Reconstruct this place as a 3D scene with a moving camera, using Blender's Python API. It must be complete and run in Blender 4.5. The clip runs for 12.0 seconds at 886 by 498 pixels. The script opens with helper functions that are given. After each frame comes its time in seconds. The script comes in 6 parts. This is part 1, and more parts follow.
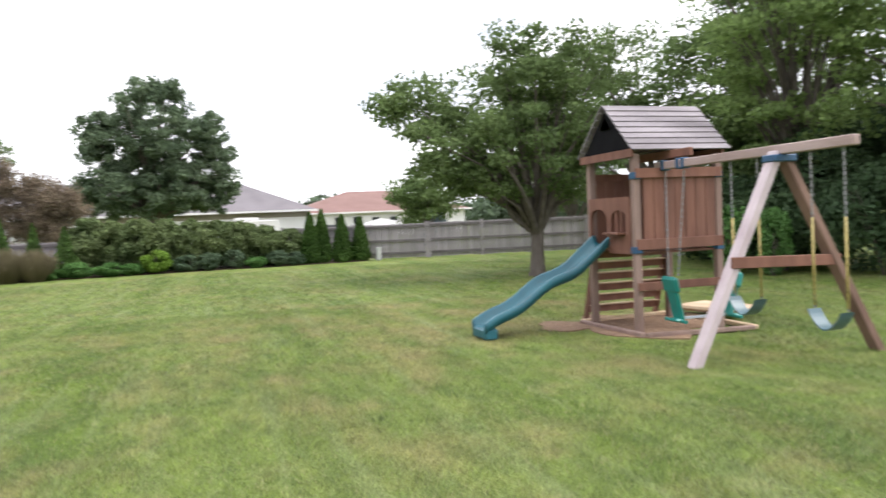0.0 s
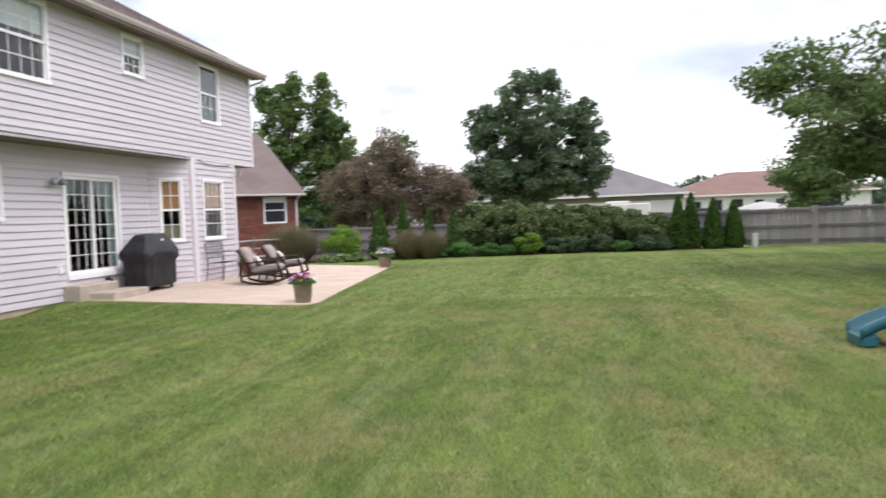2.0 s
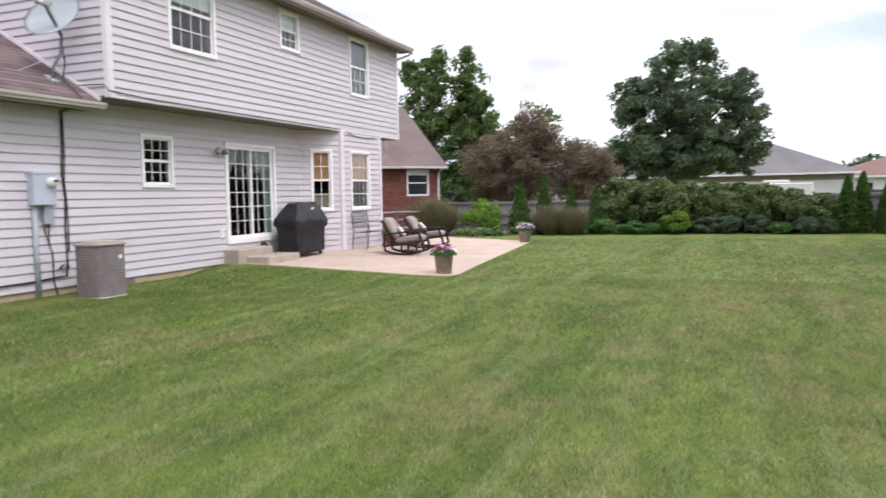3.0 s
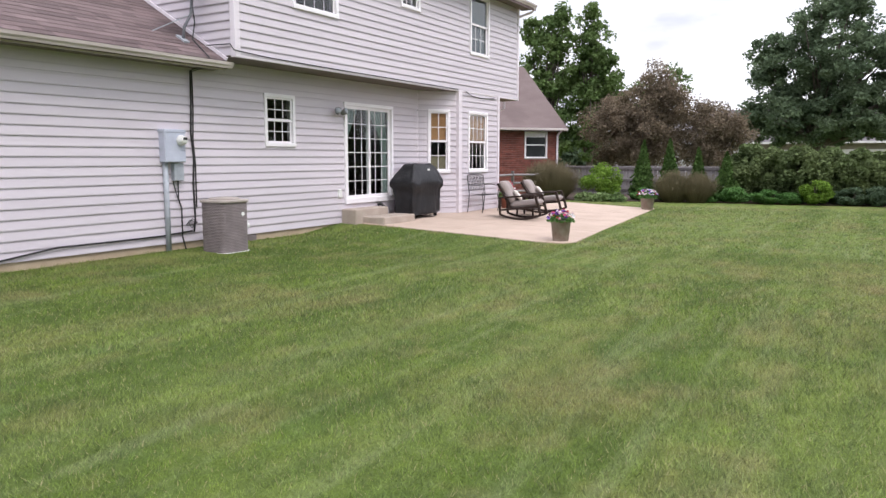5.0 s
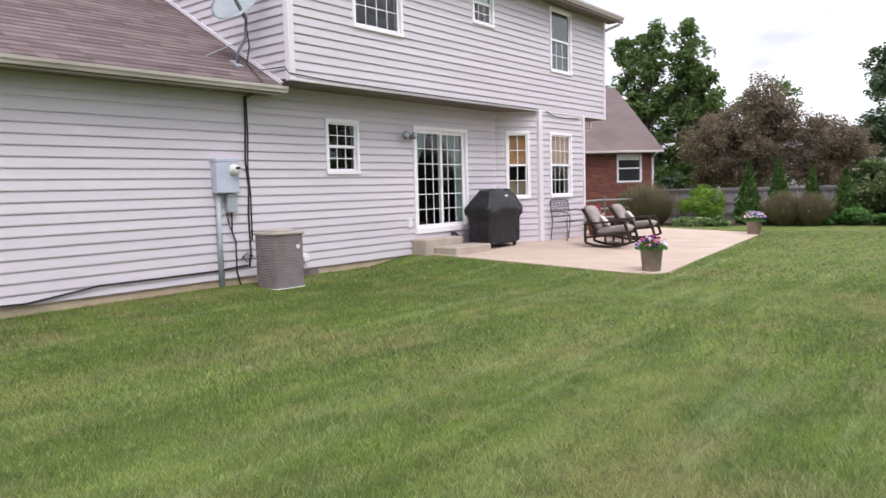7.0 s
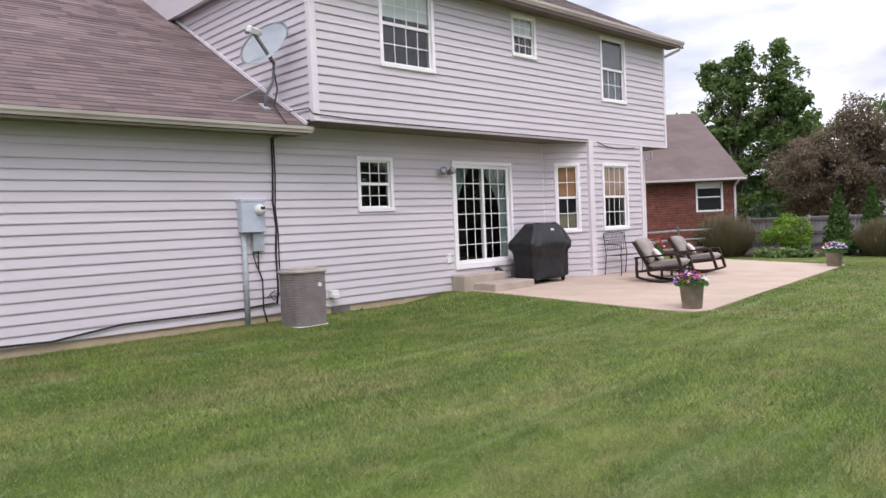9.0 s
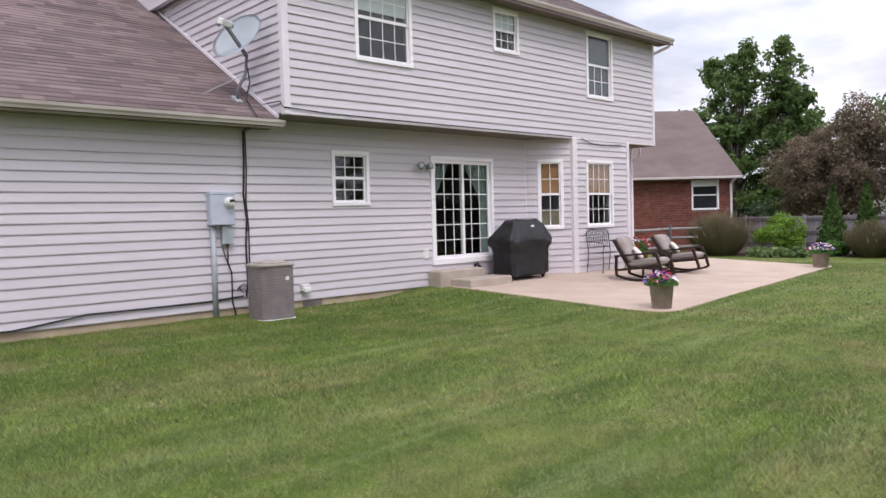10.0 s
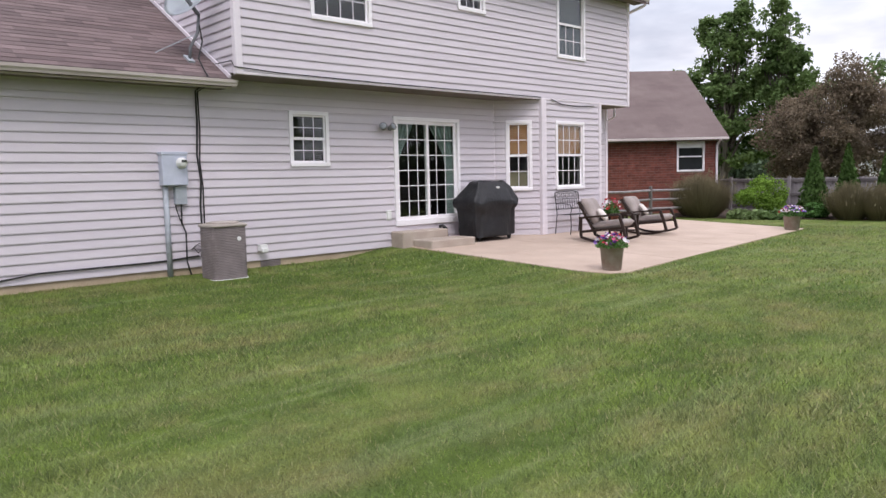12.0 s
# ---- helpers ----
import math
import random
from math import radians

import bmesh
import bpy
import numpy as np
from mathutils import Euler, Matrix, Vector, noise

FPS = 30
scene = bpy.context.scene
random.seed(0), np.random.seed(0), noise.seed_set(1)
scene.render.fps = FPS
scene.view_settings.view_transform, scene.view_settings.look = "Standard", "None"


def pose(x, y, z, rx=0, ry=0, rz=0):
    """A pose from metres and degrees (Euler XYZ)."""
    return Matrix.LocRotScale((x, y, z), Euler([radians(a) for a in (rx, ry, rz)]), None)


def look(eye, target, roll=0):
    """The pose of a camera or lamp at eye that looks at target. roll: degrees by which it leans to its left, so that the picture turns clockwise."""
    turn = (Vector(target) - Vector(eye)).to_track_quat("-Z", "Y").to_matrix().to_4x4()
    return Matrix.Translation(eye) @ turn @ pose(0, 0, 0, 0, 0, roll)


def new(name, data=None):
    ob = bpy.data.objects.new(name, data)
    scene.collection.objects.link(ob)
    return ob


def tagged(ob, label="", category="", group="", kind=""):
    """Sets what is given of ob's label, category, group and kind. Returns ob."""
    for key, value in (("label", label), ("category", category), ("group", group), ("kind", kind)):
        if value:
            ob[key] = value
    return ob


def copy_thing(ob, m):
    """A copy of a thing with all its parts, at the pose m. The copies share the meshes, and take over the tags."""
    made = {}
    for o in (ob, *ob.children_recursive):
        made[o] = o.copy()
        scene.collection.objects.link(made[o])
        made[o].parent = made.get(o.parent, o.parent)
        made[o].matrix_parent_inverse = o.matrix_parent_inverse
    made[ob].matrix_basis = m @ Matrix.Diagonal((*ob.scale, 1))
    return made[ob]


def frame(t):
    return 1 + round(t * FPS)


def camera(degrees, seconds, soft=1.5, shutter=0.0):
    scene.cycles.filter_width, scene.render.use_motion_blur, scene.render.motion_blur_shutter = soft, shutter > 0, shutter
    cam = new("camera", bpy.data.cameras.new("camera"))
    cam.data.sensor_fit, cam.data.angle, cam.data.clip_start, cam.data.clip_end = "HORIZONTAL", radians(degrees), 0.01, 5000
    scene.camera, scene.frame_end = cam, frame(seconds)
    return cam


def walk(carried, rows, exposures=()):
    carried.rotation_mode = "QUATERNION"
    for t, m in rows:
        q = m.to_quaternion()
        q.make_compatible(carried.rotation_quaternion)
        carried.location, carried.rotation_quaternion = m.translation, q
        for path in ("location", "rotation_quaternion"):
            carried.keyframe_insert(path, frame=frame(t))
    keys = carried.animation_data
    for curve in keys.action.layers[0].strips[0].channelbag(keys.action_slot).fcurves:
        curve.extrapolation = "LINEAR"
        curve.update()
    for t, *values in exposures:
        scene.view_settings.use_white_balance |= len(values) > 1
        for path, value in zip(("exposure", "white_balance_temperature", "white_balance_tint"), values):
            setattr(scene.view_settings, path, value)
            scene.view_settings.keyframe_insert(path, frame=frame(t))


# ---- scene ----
cam = camera(62.5, 12.0, soft=1.45, shutter=0.5)
PATH = [
    (0, (-12.385, -9.538, 1.544), (-10.482, -10.148, 1.461), -2.4),
    (0.5, (-12.329, -9.67, 1.574), (-10.363, -10.027, 1.498), -2.7),
    (1, (-12.335, -9.782, 1.59), (-10.338, -9.863, 1.519), -2.5),
    (1.5, (-12.393, -9.838, 1.618), (-10.401, -9.668, 1.55), -2.7),
    (2, (-12.424, -9.891, 1.592), (-10.463, -9.505, 1.503), -2.3),
    (2.5, (-12.176, -9.849, 1.573), (-10.268, -9.259, 1.463), -1.7),
    (3, (-12.325, -9.8, 1.557), (-10.476, -9.053, 1.412), -1.1),
    (3.5, (-12.285, -9.779, 1.59), (-10.497, -8.902, 1.401), -0.4),
    (3.7, (-12.271, -9.745, 1.605), (-10.503, -8.831, 1.4), -0.2),
    (5.5, (-11.823, -9.603, 1.577), (-10.143, -8.544, 1.338), -0.4),
    (6, (-11.495, -9.498, 1.544), (-9.85, -8.381, 1.326), -0.9),
    (6.5, (-11.148, -9.384, 1.529), (-9.544, -8.206, 1.336), -1.1),
    (7, (-10.841, -9.364, 1.494), (-9.284, -8.119, 1.332), -1.6),
    (7.5, (-10.632, -9.549, 1.521), (-9.134, -8.231, 1.388), -2.4),
    (9.5, (-9.644, -10.253, 1.525), (-8.281, -8.791, 1.462), -2.1),
    (10, (-9.434, -10.477, 1.548), (-8.074, -9.013, 1.463), -1.6),
    (10.5, (-9.319, -10.707, 1.55), (-7.954, -9.25, 1.432), -1.3),
    (11, (-9.171, -10.867, 1.554), (-7.812, -9.407, 1.41), -1.2),
    (11.5, (-9.023, -11.007, 1.545), (-7.674, -9.541, 1.376), -1.3),
    (12, (-8.882, -11.079, 1.538), (-7.539, -9.609, 1.346), -1.4),
]
walk(cam, [(t, look(eye, target, roll)) for t, eye, target, roll in PATH],
     exposures=[(0, 0.72, 6430, 13), (0.5, 0.60, 6400, 12), (1.5, 0.32, 6380, 12), (2.5, 0.24, 6330, 13), (6.5, 0.21, 6300, 15), (7.5, 0.19, 6290, 15), (9.5, 0.02, 6280, 16), (12, -0.02, 6280, 16)])

# ---- world, sun, exposure ----
world = bpy.data.worlds.new("world")
scene.world = world
world.use_nodes = True
wn, wl = world.node_tree.nodes, world.node_tree.links
wn.clear()
w_out = wn.new("ShaderNodeOutputWorld")
w_bg = wn.new("ShaderNodeBackground")
w_sky = wn.new("ShaderNodeTexSky")
w_sky.sky_type = "NISHITA"
w_sky.sun_disc = False
w_sky.sun_elevation = radians(55)
w_sky.sun_rotation = radians(150)
w_bg.inputs["Strength"].default_value = 0.118
# broken overcast: cloud cover of two noise sizes over the sky
w_tc = wn.new("ShaderNodeTexCoord")
w_map = wn.new("ShaderNodeMapping")
w_map.inputs["Scale"].default_value = (1.0, 1.0, 3.2)
w_n = wn.new("ShaderNodeTexNoise")
w_n.inputs["Scale"].default_value = 2.4
w_n.inputs["Detail"].default_value = 7
w_ramp = wn.new("ShaderNodeValToRGB")
w_ramp.color_ramp.elements[0].position, w_ramp.color_ramp.elements[1].position = 0.30, 0.50
w_ramp.color_ramp.elements[0].color = (0.45, 0.45, 0.45, 1)
w_n2 = wn.new("ShaderNodeTexNoise")
w_n2.inputs["Scale"].default_value = 3.1
w_n2.inputs["Detail"].default_value = 5
w_ramp2 = wn.new("ShaderNodeValToRGB")
w_ramp2.color_ramp.elements[0].position, w_ramp2.color_ramp.elements[1].position = 0.36, 0.54
w_ramp2.color_ramp.elements[0].color = (7.6, 7.85, 8.6, 1)
w_ramp2.color_ramp.elements[1].color = (12.5, 12.6, 13.0, 1)
w_mix = wn.new("ShaderNodeMixRGB")
wl.new(w_tc.outputs["Generated"], w_map.inputs["Vector"])
wl.new(w_map.outputs[0], w_n.inputs["Vector"])
wl.new(w_map.outputs[0], w_n2.inputs["Vector"])
wl.new(w_n.outputs["Fac"], w_ramp.inputs["Fac"])
wl.new(w_n2.outputs["Fac"], w_ramp2.inputs["Fac"])
wl.new(w_ramp.outputs["Color"], w_mix.inputs["Fac"])
wl.new(w_sky.outputs["Color"], w_mix.inputs["Color1"])
wl.new(w_ramp2.outputs["Color"], w_mix.inputs["Color2"])
w_sep = wn.new("ShaderNodeSeparateXYZ")
w_rise = wn.new("ShaderNodeMapRange")
for slot, v in (("From Min", 0.0), ("From Max", 1.0), ("To Min", 0.74), ("To Max", 1.42)):
    w_rise.inputs[slot].default_value = v
w_lift = wn.new("ShaderNodeVectorMath")
w_lift.operation = "SCALE"
wl.new(w_tc.outputs["Generated"], w_sep.inputs[0])
wl.new(w_sep.outputs["Z"], w_rise.inputs["Value"])
wl.new(w_mix.outputs["Color"], w_lift.inputs[0])
wl.new(w_rise.outputs[0], w_lift.inputs["Scale"])
wl.new(w_lift.outputs[0], w_bg.inputs["Color"])
wl.new(w_bg.outputs[0], w_out.inputs["Surface"])

sun = new("sun", bpy.data.lights.new("sun", "SUN"))
sun.data.energy, sun.data.angle, sun.data.color = 1.55, radians(22), (1.0, 0.95, 0.88)
sun.matrix_world = look((0, 0, 30), (9.5, 18.8, 0))

# ---- small tools ----


def ss(a, b, x):
    u = min(1.0, max(0.0, (x - a) / (b - a)))
    return u * u * (3 - 2 * u)


def part(name, bm, material, parent=None, label="", matrix=None, smooth=False):
    """One mesh object from a bmesh, under a thing or under a part."""
    me = bpy.data.meshes.new(name)
    bmesh.ops.recalc_face_normals(bm, faces=bm.faces)
    if smooth:
        for f in bm.faces:
            f.smooth = True
    bm.to_mesh(me)
    bm.free()
    me.materials.append(material)
    ob = new(name, me)
    if parent is not None:
        ob.parent = parent
    if matrix is not None:
        ob.matrix_basis = matrix
    if label:
        tagged(ob, label)
    return ob


def raw(name, verts, faces, material, parent=None, label="", matrix=None, smooth=False):
    me = bpy.data.meshes.new(name)
    me.from_pydata(verts, [], faces)
    if smooth:
        me.polygons.foreach_set("use_smooth", [True] * len(faces))
    me.materials.append(material)
    ob = new(name, me)
    if parent is not None:
        ob.parent = parent
    if matrix is not None:
        ob.matrix_basis = matrix
    if label:
        tagged(ob, label)
    return ob


def thing(name, matrix, label, category, group="", kind=""):
    return_ob = new(name)
    return_ob.empty_display_size = 0.2
    return_ob.matrix_basis = matrix
    return tagged(return_ob, label, category, group, kind)


def box(bm, x0, y0, z0, x1, y1, z1, bevel=0.0, m=None):
    c = Vector(((x0 + x1) / 2, (y0 + y1) / 2, (z0 + z1) / 2))
    got = bmesh.ops.create_cube(bm, size=1.0)["verts"]
    for v in got:
        v.co = Vector((v.co.x * abs(x1 - x0), v.co.y * abs(y1 - y0), v.co.z * abs(z1 - z0))) + c
    if bevel:
        es = list({e for v in got for e in v.link_edges})
        out = bmesh.ops.bevel(bm, geom=es, offset=bevel, segments=1, affect="EDGES")
        got = list({v for v in out["verts"]} | {v for v in got if v.is_valid})
    if m is not None:
        bmesh.ops.transform(bm, matrix=m, verts=got)
    return bm


def boxed(x0, y0, z0, x1, y1, z1, bevel=0.0, m=None):
    return box(bmesh.new(), x0, y0, z0, x1, y1, z1, bevel, m)


def tube(bm, pts, radii, sides=8, closed=True):
    """A tapered tube along points."""
    rings = []
    pts = [Vector(p) for p in pts]
    if not isinstance(radii, (list, tuple)):
        radii = [radii] * len(pts)
    for i, p in enumerate(pts):
        d = (pts[min(i + 1, len(pts) - 1)] - pts[max(i - 1, 0)]).normalized()
        a = d.orthogonal().normalized() if i == 0 else (rings[-1][1] - d * rings[-1][1].dot(d)).normalized()
        b = d.cross(a)
        rings.append(([bm.verts.new(p + (a * math.cos(2 * math.pi * k / sides) + b * math.sin(2 * math.pi * k / sides)) * radii[i]) for k in range(sides)], a))
    for (r0, _), (r1, _) in zip(rings, rings[1:]):
        for k in range(sides):
            bm.faces.new((r0[k], r0[(k + 1) % sides], r1[(k + 1) % sides], r1[k]))
    if closed:
        bm.faces.new(rings[0][0][::-1])
        bm.faces.new(rings[-1][0])
    return bm


def beam(bm, a, b, w, h, up=(0, 0, 1), bevel=0.0):
    """A squared timber from a to b."""
    a, b = Vector(a), Vector(b)
    d = (b - a)
    x = d.normalized()
    y = Vector(up).cross(x).normalized()
    z = x.cross(y)
    m = Matrix((x, y, z)).transposed().to_4x4()
    m.translation = (a + b) / 2
    return box(bm, -d.length / 2, -w / 2, -h / 2, d.length / 2, w / 2, h / 2, bevel, m)


def lathe(bm, profile, sides=20, centre=(0, 0, 0)):
    cx, cy, cz = centre
    rings = [[bm.verts.new((cx + r * math.cos(2 * math.pi * k / sides), cy + r * math.sin(2 * math.pi * k / sides), cz + z)) for k in range(sides)] for r, z in profile]
    for r0, r1 in zip(rings, rings[1:]):
        for k in range(sides):
            bm.faces.new((r0[k], r0[(k + 1) % sides], r1[(k + 1) % sides], r1[k]))
    if profile[0][0] > 0:
        bm.faces.new(rings[0][::-1])
    if profile[-1][0] > 0:
        bm.faces.new(rings[-1])
    return bm


# ---- materials ----


def material(name, c1, c2, scale=8.0, rough=0.7, bump=0.15, metal=0.0, fine=90.0, island=0.0, each=0.0, stretch=(1, 1, 1), spec=0.5, coords="Object", thin=0.0):
    """Two colours mixed by coarse noise, fine grain on top, bump from both."""
    m = bpy.data.materials.new(name)
    m.use_nodes = True
    n, l = m.node_tree.nodes, m.node_tree.links
    b = n["Principled BSDF"]
    tc = n.new("ShaderNodeTexCoord")
    mp = n.new("ShaderNodeMapping")
    mp.inputs["Scale"].default_value = stretch
    if coords == "World":
        geo = n.new("ShaderNodeNewGeometry")
        l.new(geo.outputs["Position"], mp.inputs["Vector"])
    else:
        l.new(tc.outputs[coords], mp.inputs["Vector"])
    coarse, grain = n.new("ShaderNodeTexNoise"), n.new("ShaderNodeTexNoise")
    coarse.inputs["Scale"].default_value, coarse.inputs["Detail"].default_value = scale, 5
    grain.inputs["Scale"].default_value, grain.inputs["Detail"].default_value = fine, 3
    l.new(mp.outputs[0], coarse.inputs["Vector"])
    l.new(mp.outputs[0], grain.inputs["Vector"])
    ramp = n.new("ShaderNodeValToRGB")
    ramp.color_ramp.elements[0].position, ramp.color_ramp.elements[1].position = 0.3, 0.7
    ramp.color_ramp.elements[0].color, ramp.color_ramp.elements[1].color = (*c1, 1), (*c2, 1)
    l.new(coarse.outputs["Fac"], ramp.inputs["Fac"])
    hsv = n.new("ShaderNodeHueSaturation")
    l.new(ramp.outputs["Color"], hsv.inputs["Color"])
    value = n.new("ShaderNodeMath")
    value.operation = "MULTIPLY_ADD"
    value.inputs[1].default_value, value.inputs[2].default_value = 0.3, 0.85
    l.new(grain.outputs["Fac"], value.inputs[0])
    last = value.outputs[0]
    for amount, kind, out in ((island, "ShaderNodeNewGeometry", "Random Per Island"), (each, "ShaderNodeObjectInfo", "Random")):
        if amount:
            src = n.new(kind)
            mul = n.new("ShaderNodeMath")
            mul.operation = "MULTIPLY_ADD"
            mul.inputs[1].default_value, mul.inputs[2].default_value = amount, 1 - amount / 2
            l.new(src.outputs[out], mul.inputs[0])
            both = n.new("ShaderNodeMath")
            both.operation = "MULTIPLY"
            l.new(last, both.inputs[0])
            l.new(mul.outputs[0], both.inputs[1])
            last = both.outputs[0]
    l.new(last, hsv.inputs["Value"])
    l.new(hsv.outputs["Color"], b.inputs["Base Color"])
    b.inputs["Roughness"].default_value, b.inputs["Metallic"].default_value = rough, metal
    b.inputs["Specular IOR Level"].default_value = spec
    if thin:
        b.inputs["Transmission Weight"].default_value = 0.0
        tr = n.new("ShaderNodeBsdfTranslucent")
        l.new(hsv.outputs["Color"], tr.inputs["Color"])
        mx = n.new("ShaderNodeMixShader")
        mx.inputs["Fac"].default_value = thin
        l.new(b.outputs[0], mx.inputs[1])
        l.new(tr.outputs[0], mx.inputs[2])
        l.new(mx.outputs[0], n["Material Output"].inputs["Surface"])
    if bump:
        mix = n.new("ShaderNodeMath")
        mix.operation = "ADD"
        l.new(coarse.outputs["Fac"], mix.inputs[0])
        l.new(grain.outputs["Fac"], mix.inputs[1])
        bp = n.new("ShaderNodeBump")
        bp.inputs["Strength"].default_value, bp.inputs["Distance"].default_value = bump, 0.01
        l.new(mix.outputs[0], bp.inputs["Height"])
        l.new(bp.outputs[0], b.inputs["Normal"])
    return m


def lawn_material(name, blades):
    """Lawn colour by place: mowing lanes, lush and dry patches, thatch."""
    m = bpy.data.materials.new(name)
    m.use_nodes = True
    n, l = m.node_tree.nodes, m.node_tree.links
    b = n["Principled BSDF"]
    geo = n.new("ShaderNodeNewGeometry")

    def noise_at(scale, detail, stretch=(1, 1, 1), turn=0.0):
        mp = n.new("ShaderNodeMapping")
        mp.inputs["Scale"].default_value = stretch
        mp.inputs["Rotation"].default_value = (0, 0, turn)
        l.new(geo.outputs["Position"], mp.inputs["Vector"])
        t = n.new("ShaderNodeTexNoise")
        t.inputs["Scale"].default_value, t.inputs["Detail"].default_value = scale, detail
        l.new(mp.outputs[0], t.inputs["Vector"])
        return t.outputs["Fac"]

    def ramp(fac, p0, p1, c0=(0, 0, 0), c1=(1, 1, 1)):
        r = n.new("ShaderNodeValToRGB")
        r.color_ramp.elements[0].position, r.color_ramp.elements[1].position = p0, p1
        r.color_ramp.elements[0].color, r.color_ramp.elements[1].color = (*c0, 1), (*c1, 1)
        l.new(fac, r.inputs["Fac"])
        return r.outputs["Color"]

    def mixed(fac, a, c, amount=None):
        x = n.new("ShaderNodeMixRGB")
        for s, v in ((x.inputs["Fac"], fac), (x.inputs["Color1"], a), (x.inputs["Color2"], c)):
            if isinstance(v, tuple):
                s.default_value = (*v, 1)
            elif isinstance(v, float):
                s.default_value = v
            else:
                l.new(v, s)
        return x.outputs["Color"]

    col = ramp(noise_at(0.7, 6), 0.32, 0.68, (0.101, 0.166, 0.020), (0.172, 0.250, 0.034))
    lanes = ramp(noise_at(0.95, 1, (0.05, 1.0, 1.0), radians(-7)), 0.44, 0.57)
    col = mixed(lanes, col, mixed(0.58, col, (0.240, 0.310, 0.070)))
    dry = ramp(noise_at(0.55, 7, (0.8, 1.3, 1)), 0.51, 0.67)
    col = mixed(dry, col, mixed(0.5, col, (0.33, 0.275, 0.115)))
    tan = ramp(noise_at(1.5, 7), 0.53, 0.70)
    col = mixed(tan, col, mixed(0.55, col, (0.33, 0.275, 0.125)))
    col = mixed(ramp(noise_at(4.0, 6, (0.45, 1.0, 1.0), radians(-7)), 0.38, 0.60), mixed(0.43, col, (0.055, 0.098, 0.018)), col)
    col = mixed(ramp(noise_at(9.0, 5), 0.50, 0.72), col, mixed(0.5, col, (0.22, 0.285, 0.095)))
    near = n.new("ShaderNodeVectorMath")
    near.operation = "DISTANCE"
    near.inputs[1].default_value = (-2.0, -13.0, 0.0)
    l.new(geo.outputs["Position"], near.inputs[0])
    worn = n.new("ShaderNodeMapRange")
    worn.interpolation_type = "SMOOTHSTEP"
    for slot, v in (("From Min", 1.0), ("From Max", 6.5), ("To Min", 0.19), ("To Max", 0.0)):
        worn.inputs[slot].default_value = v
    l.new(near.outputs["Value"], worn.inputs["Value"])
    patchy = n.new("ShaderNodeMath")
    patchy.operation = "ADD"
    l.new(worn.outputs[0], patchy.inputs[0])
    l.new(noise_at(0.9, 7, (1.0, 1.2, 1)), patchy.inputs[1])
    col = mixed(ramp(patchy.outputs[0], 0.58, 0.92), col, mixed(0.62, col, (0.40, 0.285, 0.150)))
    pale = ramp(noise_at(3.4, 6, (0.07, 1.2, 1), radians(-7)), 0.54, 0.70)
    col = mixed(pale, col, mixed(0.55, col, (0.275, 0.33, 0.14)))
    lush = ramp(noise_at(1.3, 5, (1.0, 1.4, 1.0), 0.6), 0.56, 0.72)
    col = mixed(lush, col, mixed(0.6, col, (0.110, 0.190, 0.038)))
    col = mixed(ramp(noise_at(45, 3), 0.3, 0.7), mixed(0.3, col, (0.07, 0.09, 0.026)), col)
    if blades:
        isl = n.new("ShaderNodeHueSaturation")
        mul = n.new("ShaderNodeMath")
        mul.operation = "MULTIPLY_ADD"
        mul.inputs[1].default_value, mul.inputs[2].default_value = 1.25, 0.55
        l.new(geo.outputs["Random Per Island"], mul.inputs[0])
        l.new(mul.outputs[0], isl.inputs["Value"])
        l.new(col, isl.inputs["Color"])
        col = mixed(ramp(geo.outputs["Random Per Island"], 0.945, 0.955), isl.outputs["Color"], (0.37, 0.35, 0.16))
    if not blades:
        col = mixed(0.16, col, (0.03, 0.03, 0.012))
    l.new(col, b.inputs["Base Color"])
    if blades:
        tl, mx = n.new("ShaderNodeBsdfTranslucent"), n.new("ShaderNodeMixShader")
        mx.inputs["Fac"].default_value = 0.35
        l.new(col, tl.inputs["Color"])
        l.new(b.outputs[0], mx.inputs[1])
        l.new(tl.outputs[0], mx.inputs[2])
        l.new(mx.outputs[0], n["Material Output"].inputs["Surface"])
    b.inputs["Roughness"].default_value = 0.5 if blades else 0.8
    b.inputs["Specular IOR Level"].default_value = 0.4 if blades else 0.2
    if blades:
        up_n = n.new("ShaderNodeVectorMath")
        up_n.operation = "MULTIPLY_ADD"
        up_n.inputs[1].default_value, up_n.inputs[2].default_value = (0.5, 0.5, 0.5), (0, 0, 0.6)
        l.new(geo.outputs["Normal"], up_n.inputs[0])
        nz = n.new("ShaderNodeVectorMath")
        nz.operation = "NORMALIZE"
        l.new(up_n.outputs[0], nz.inputs[0])
        l.new(nz.outputs[0], b.inputs["Normal"])
    else:
        bp = n.new("ShaderNodeBump")
        bp.inputs["Strength"].default_value, bp.inputs["Distance"].default_value = 0.9, 0.05
        l.new(noise_at(38, 6), bp.inputs["Height"])
        l.new(bp.outputs[0], b.inputs["Normal"])
    return m


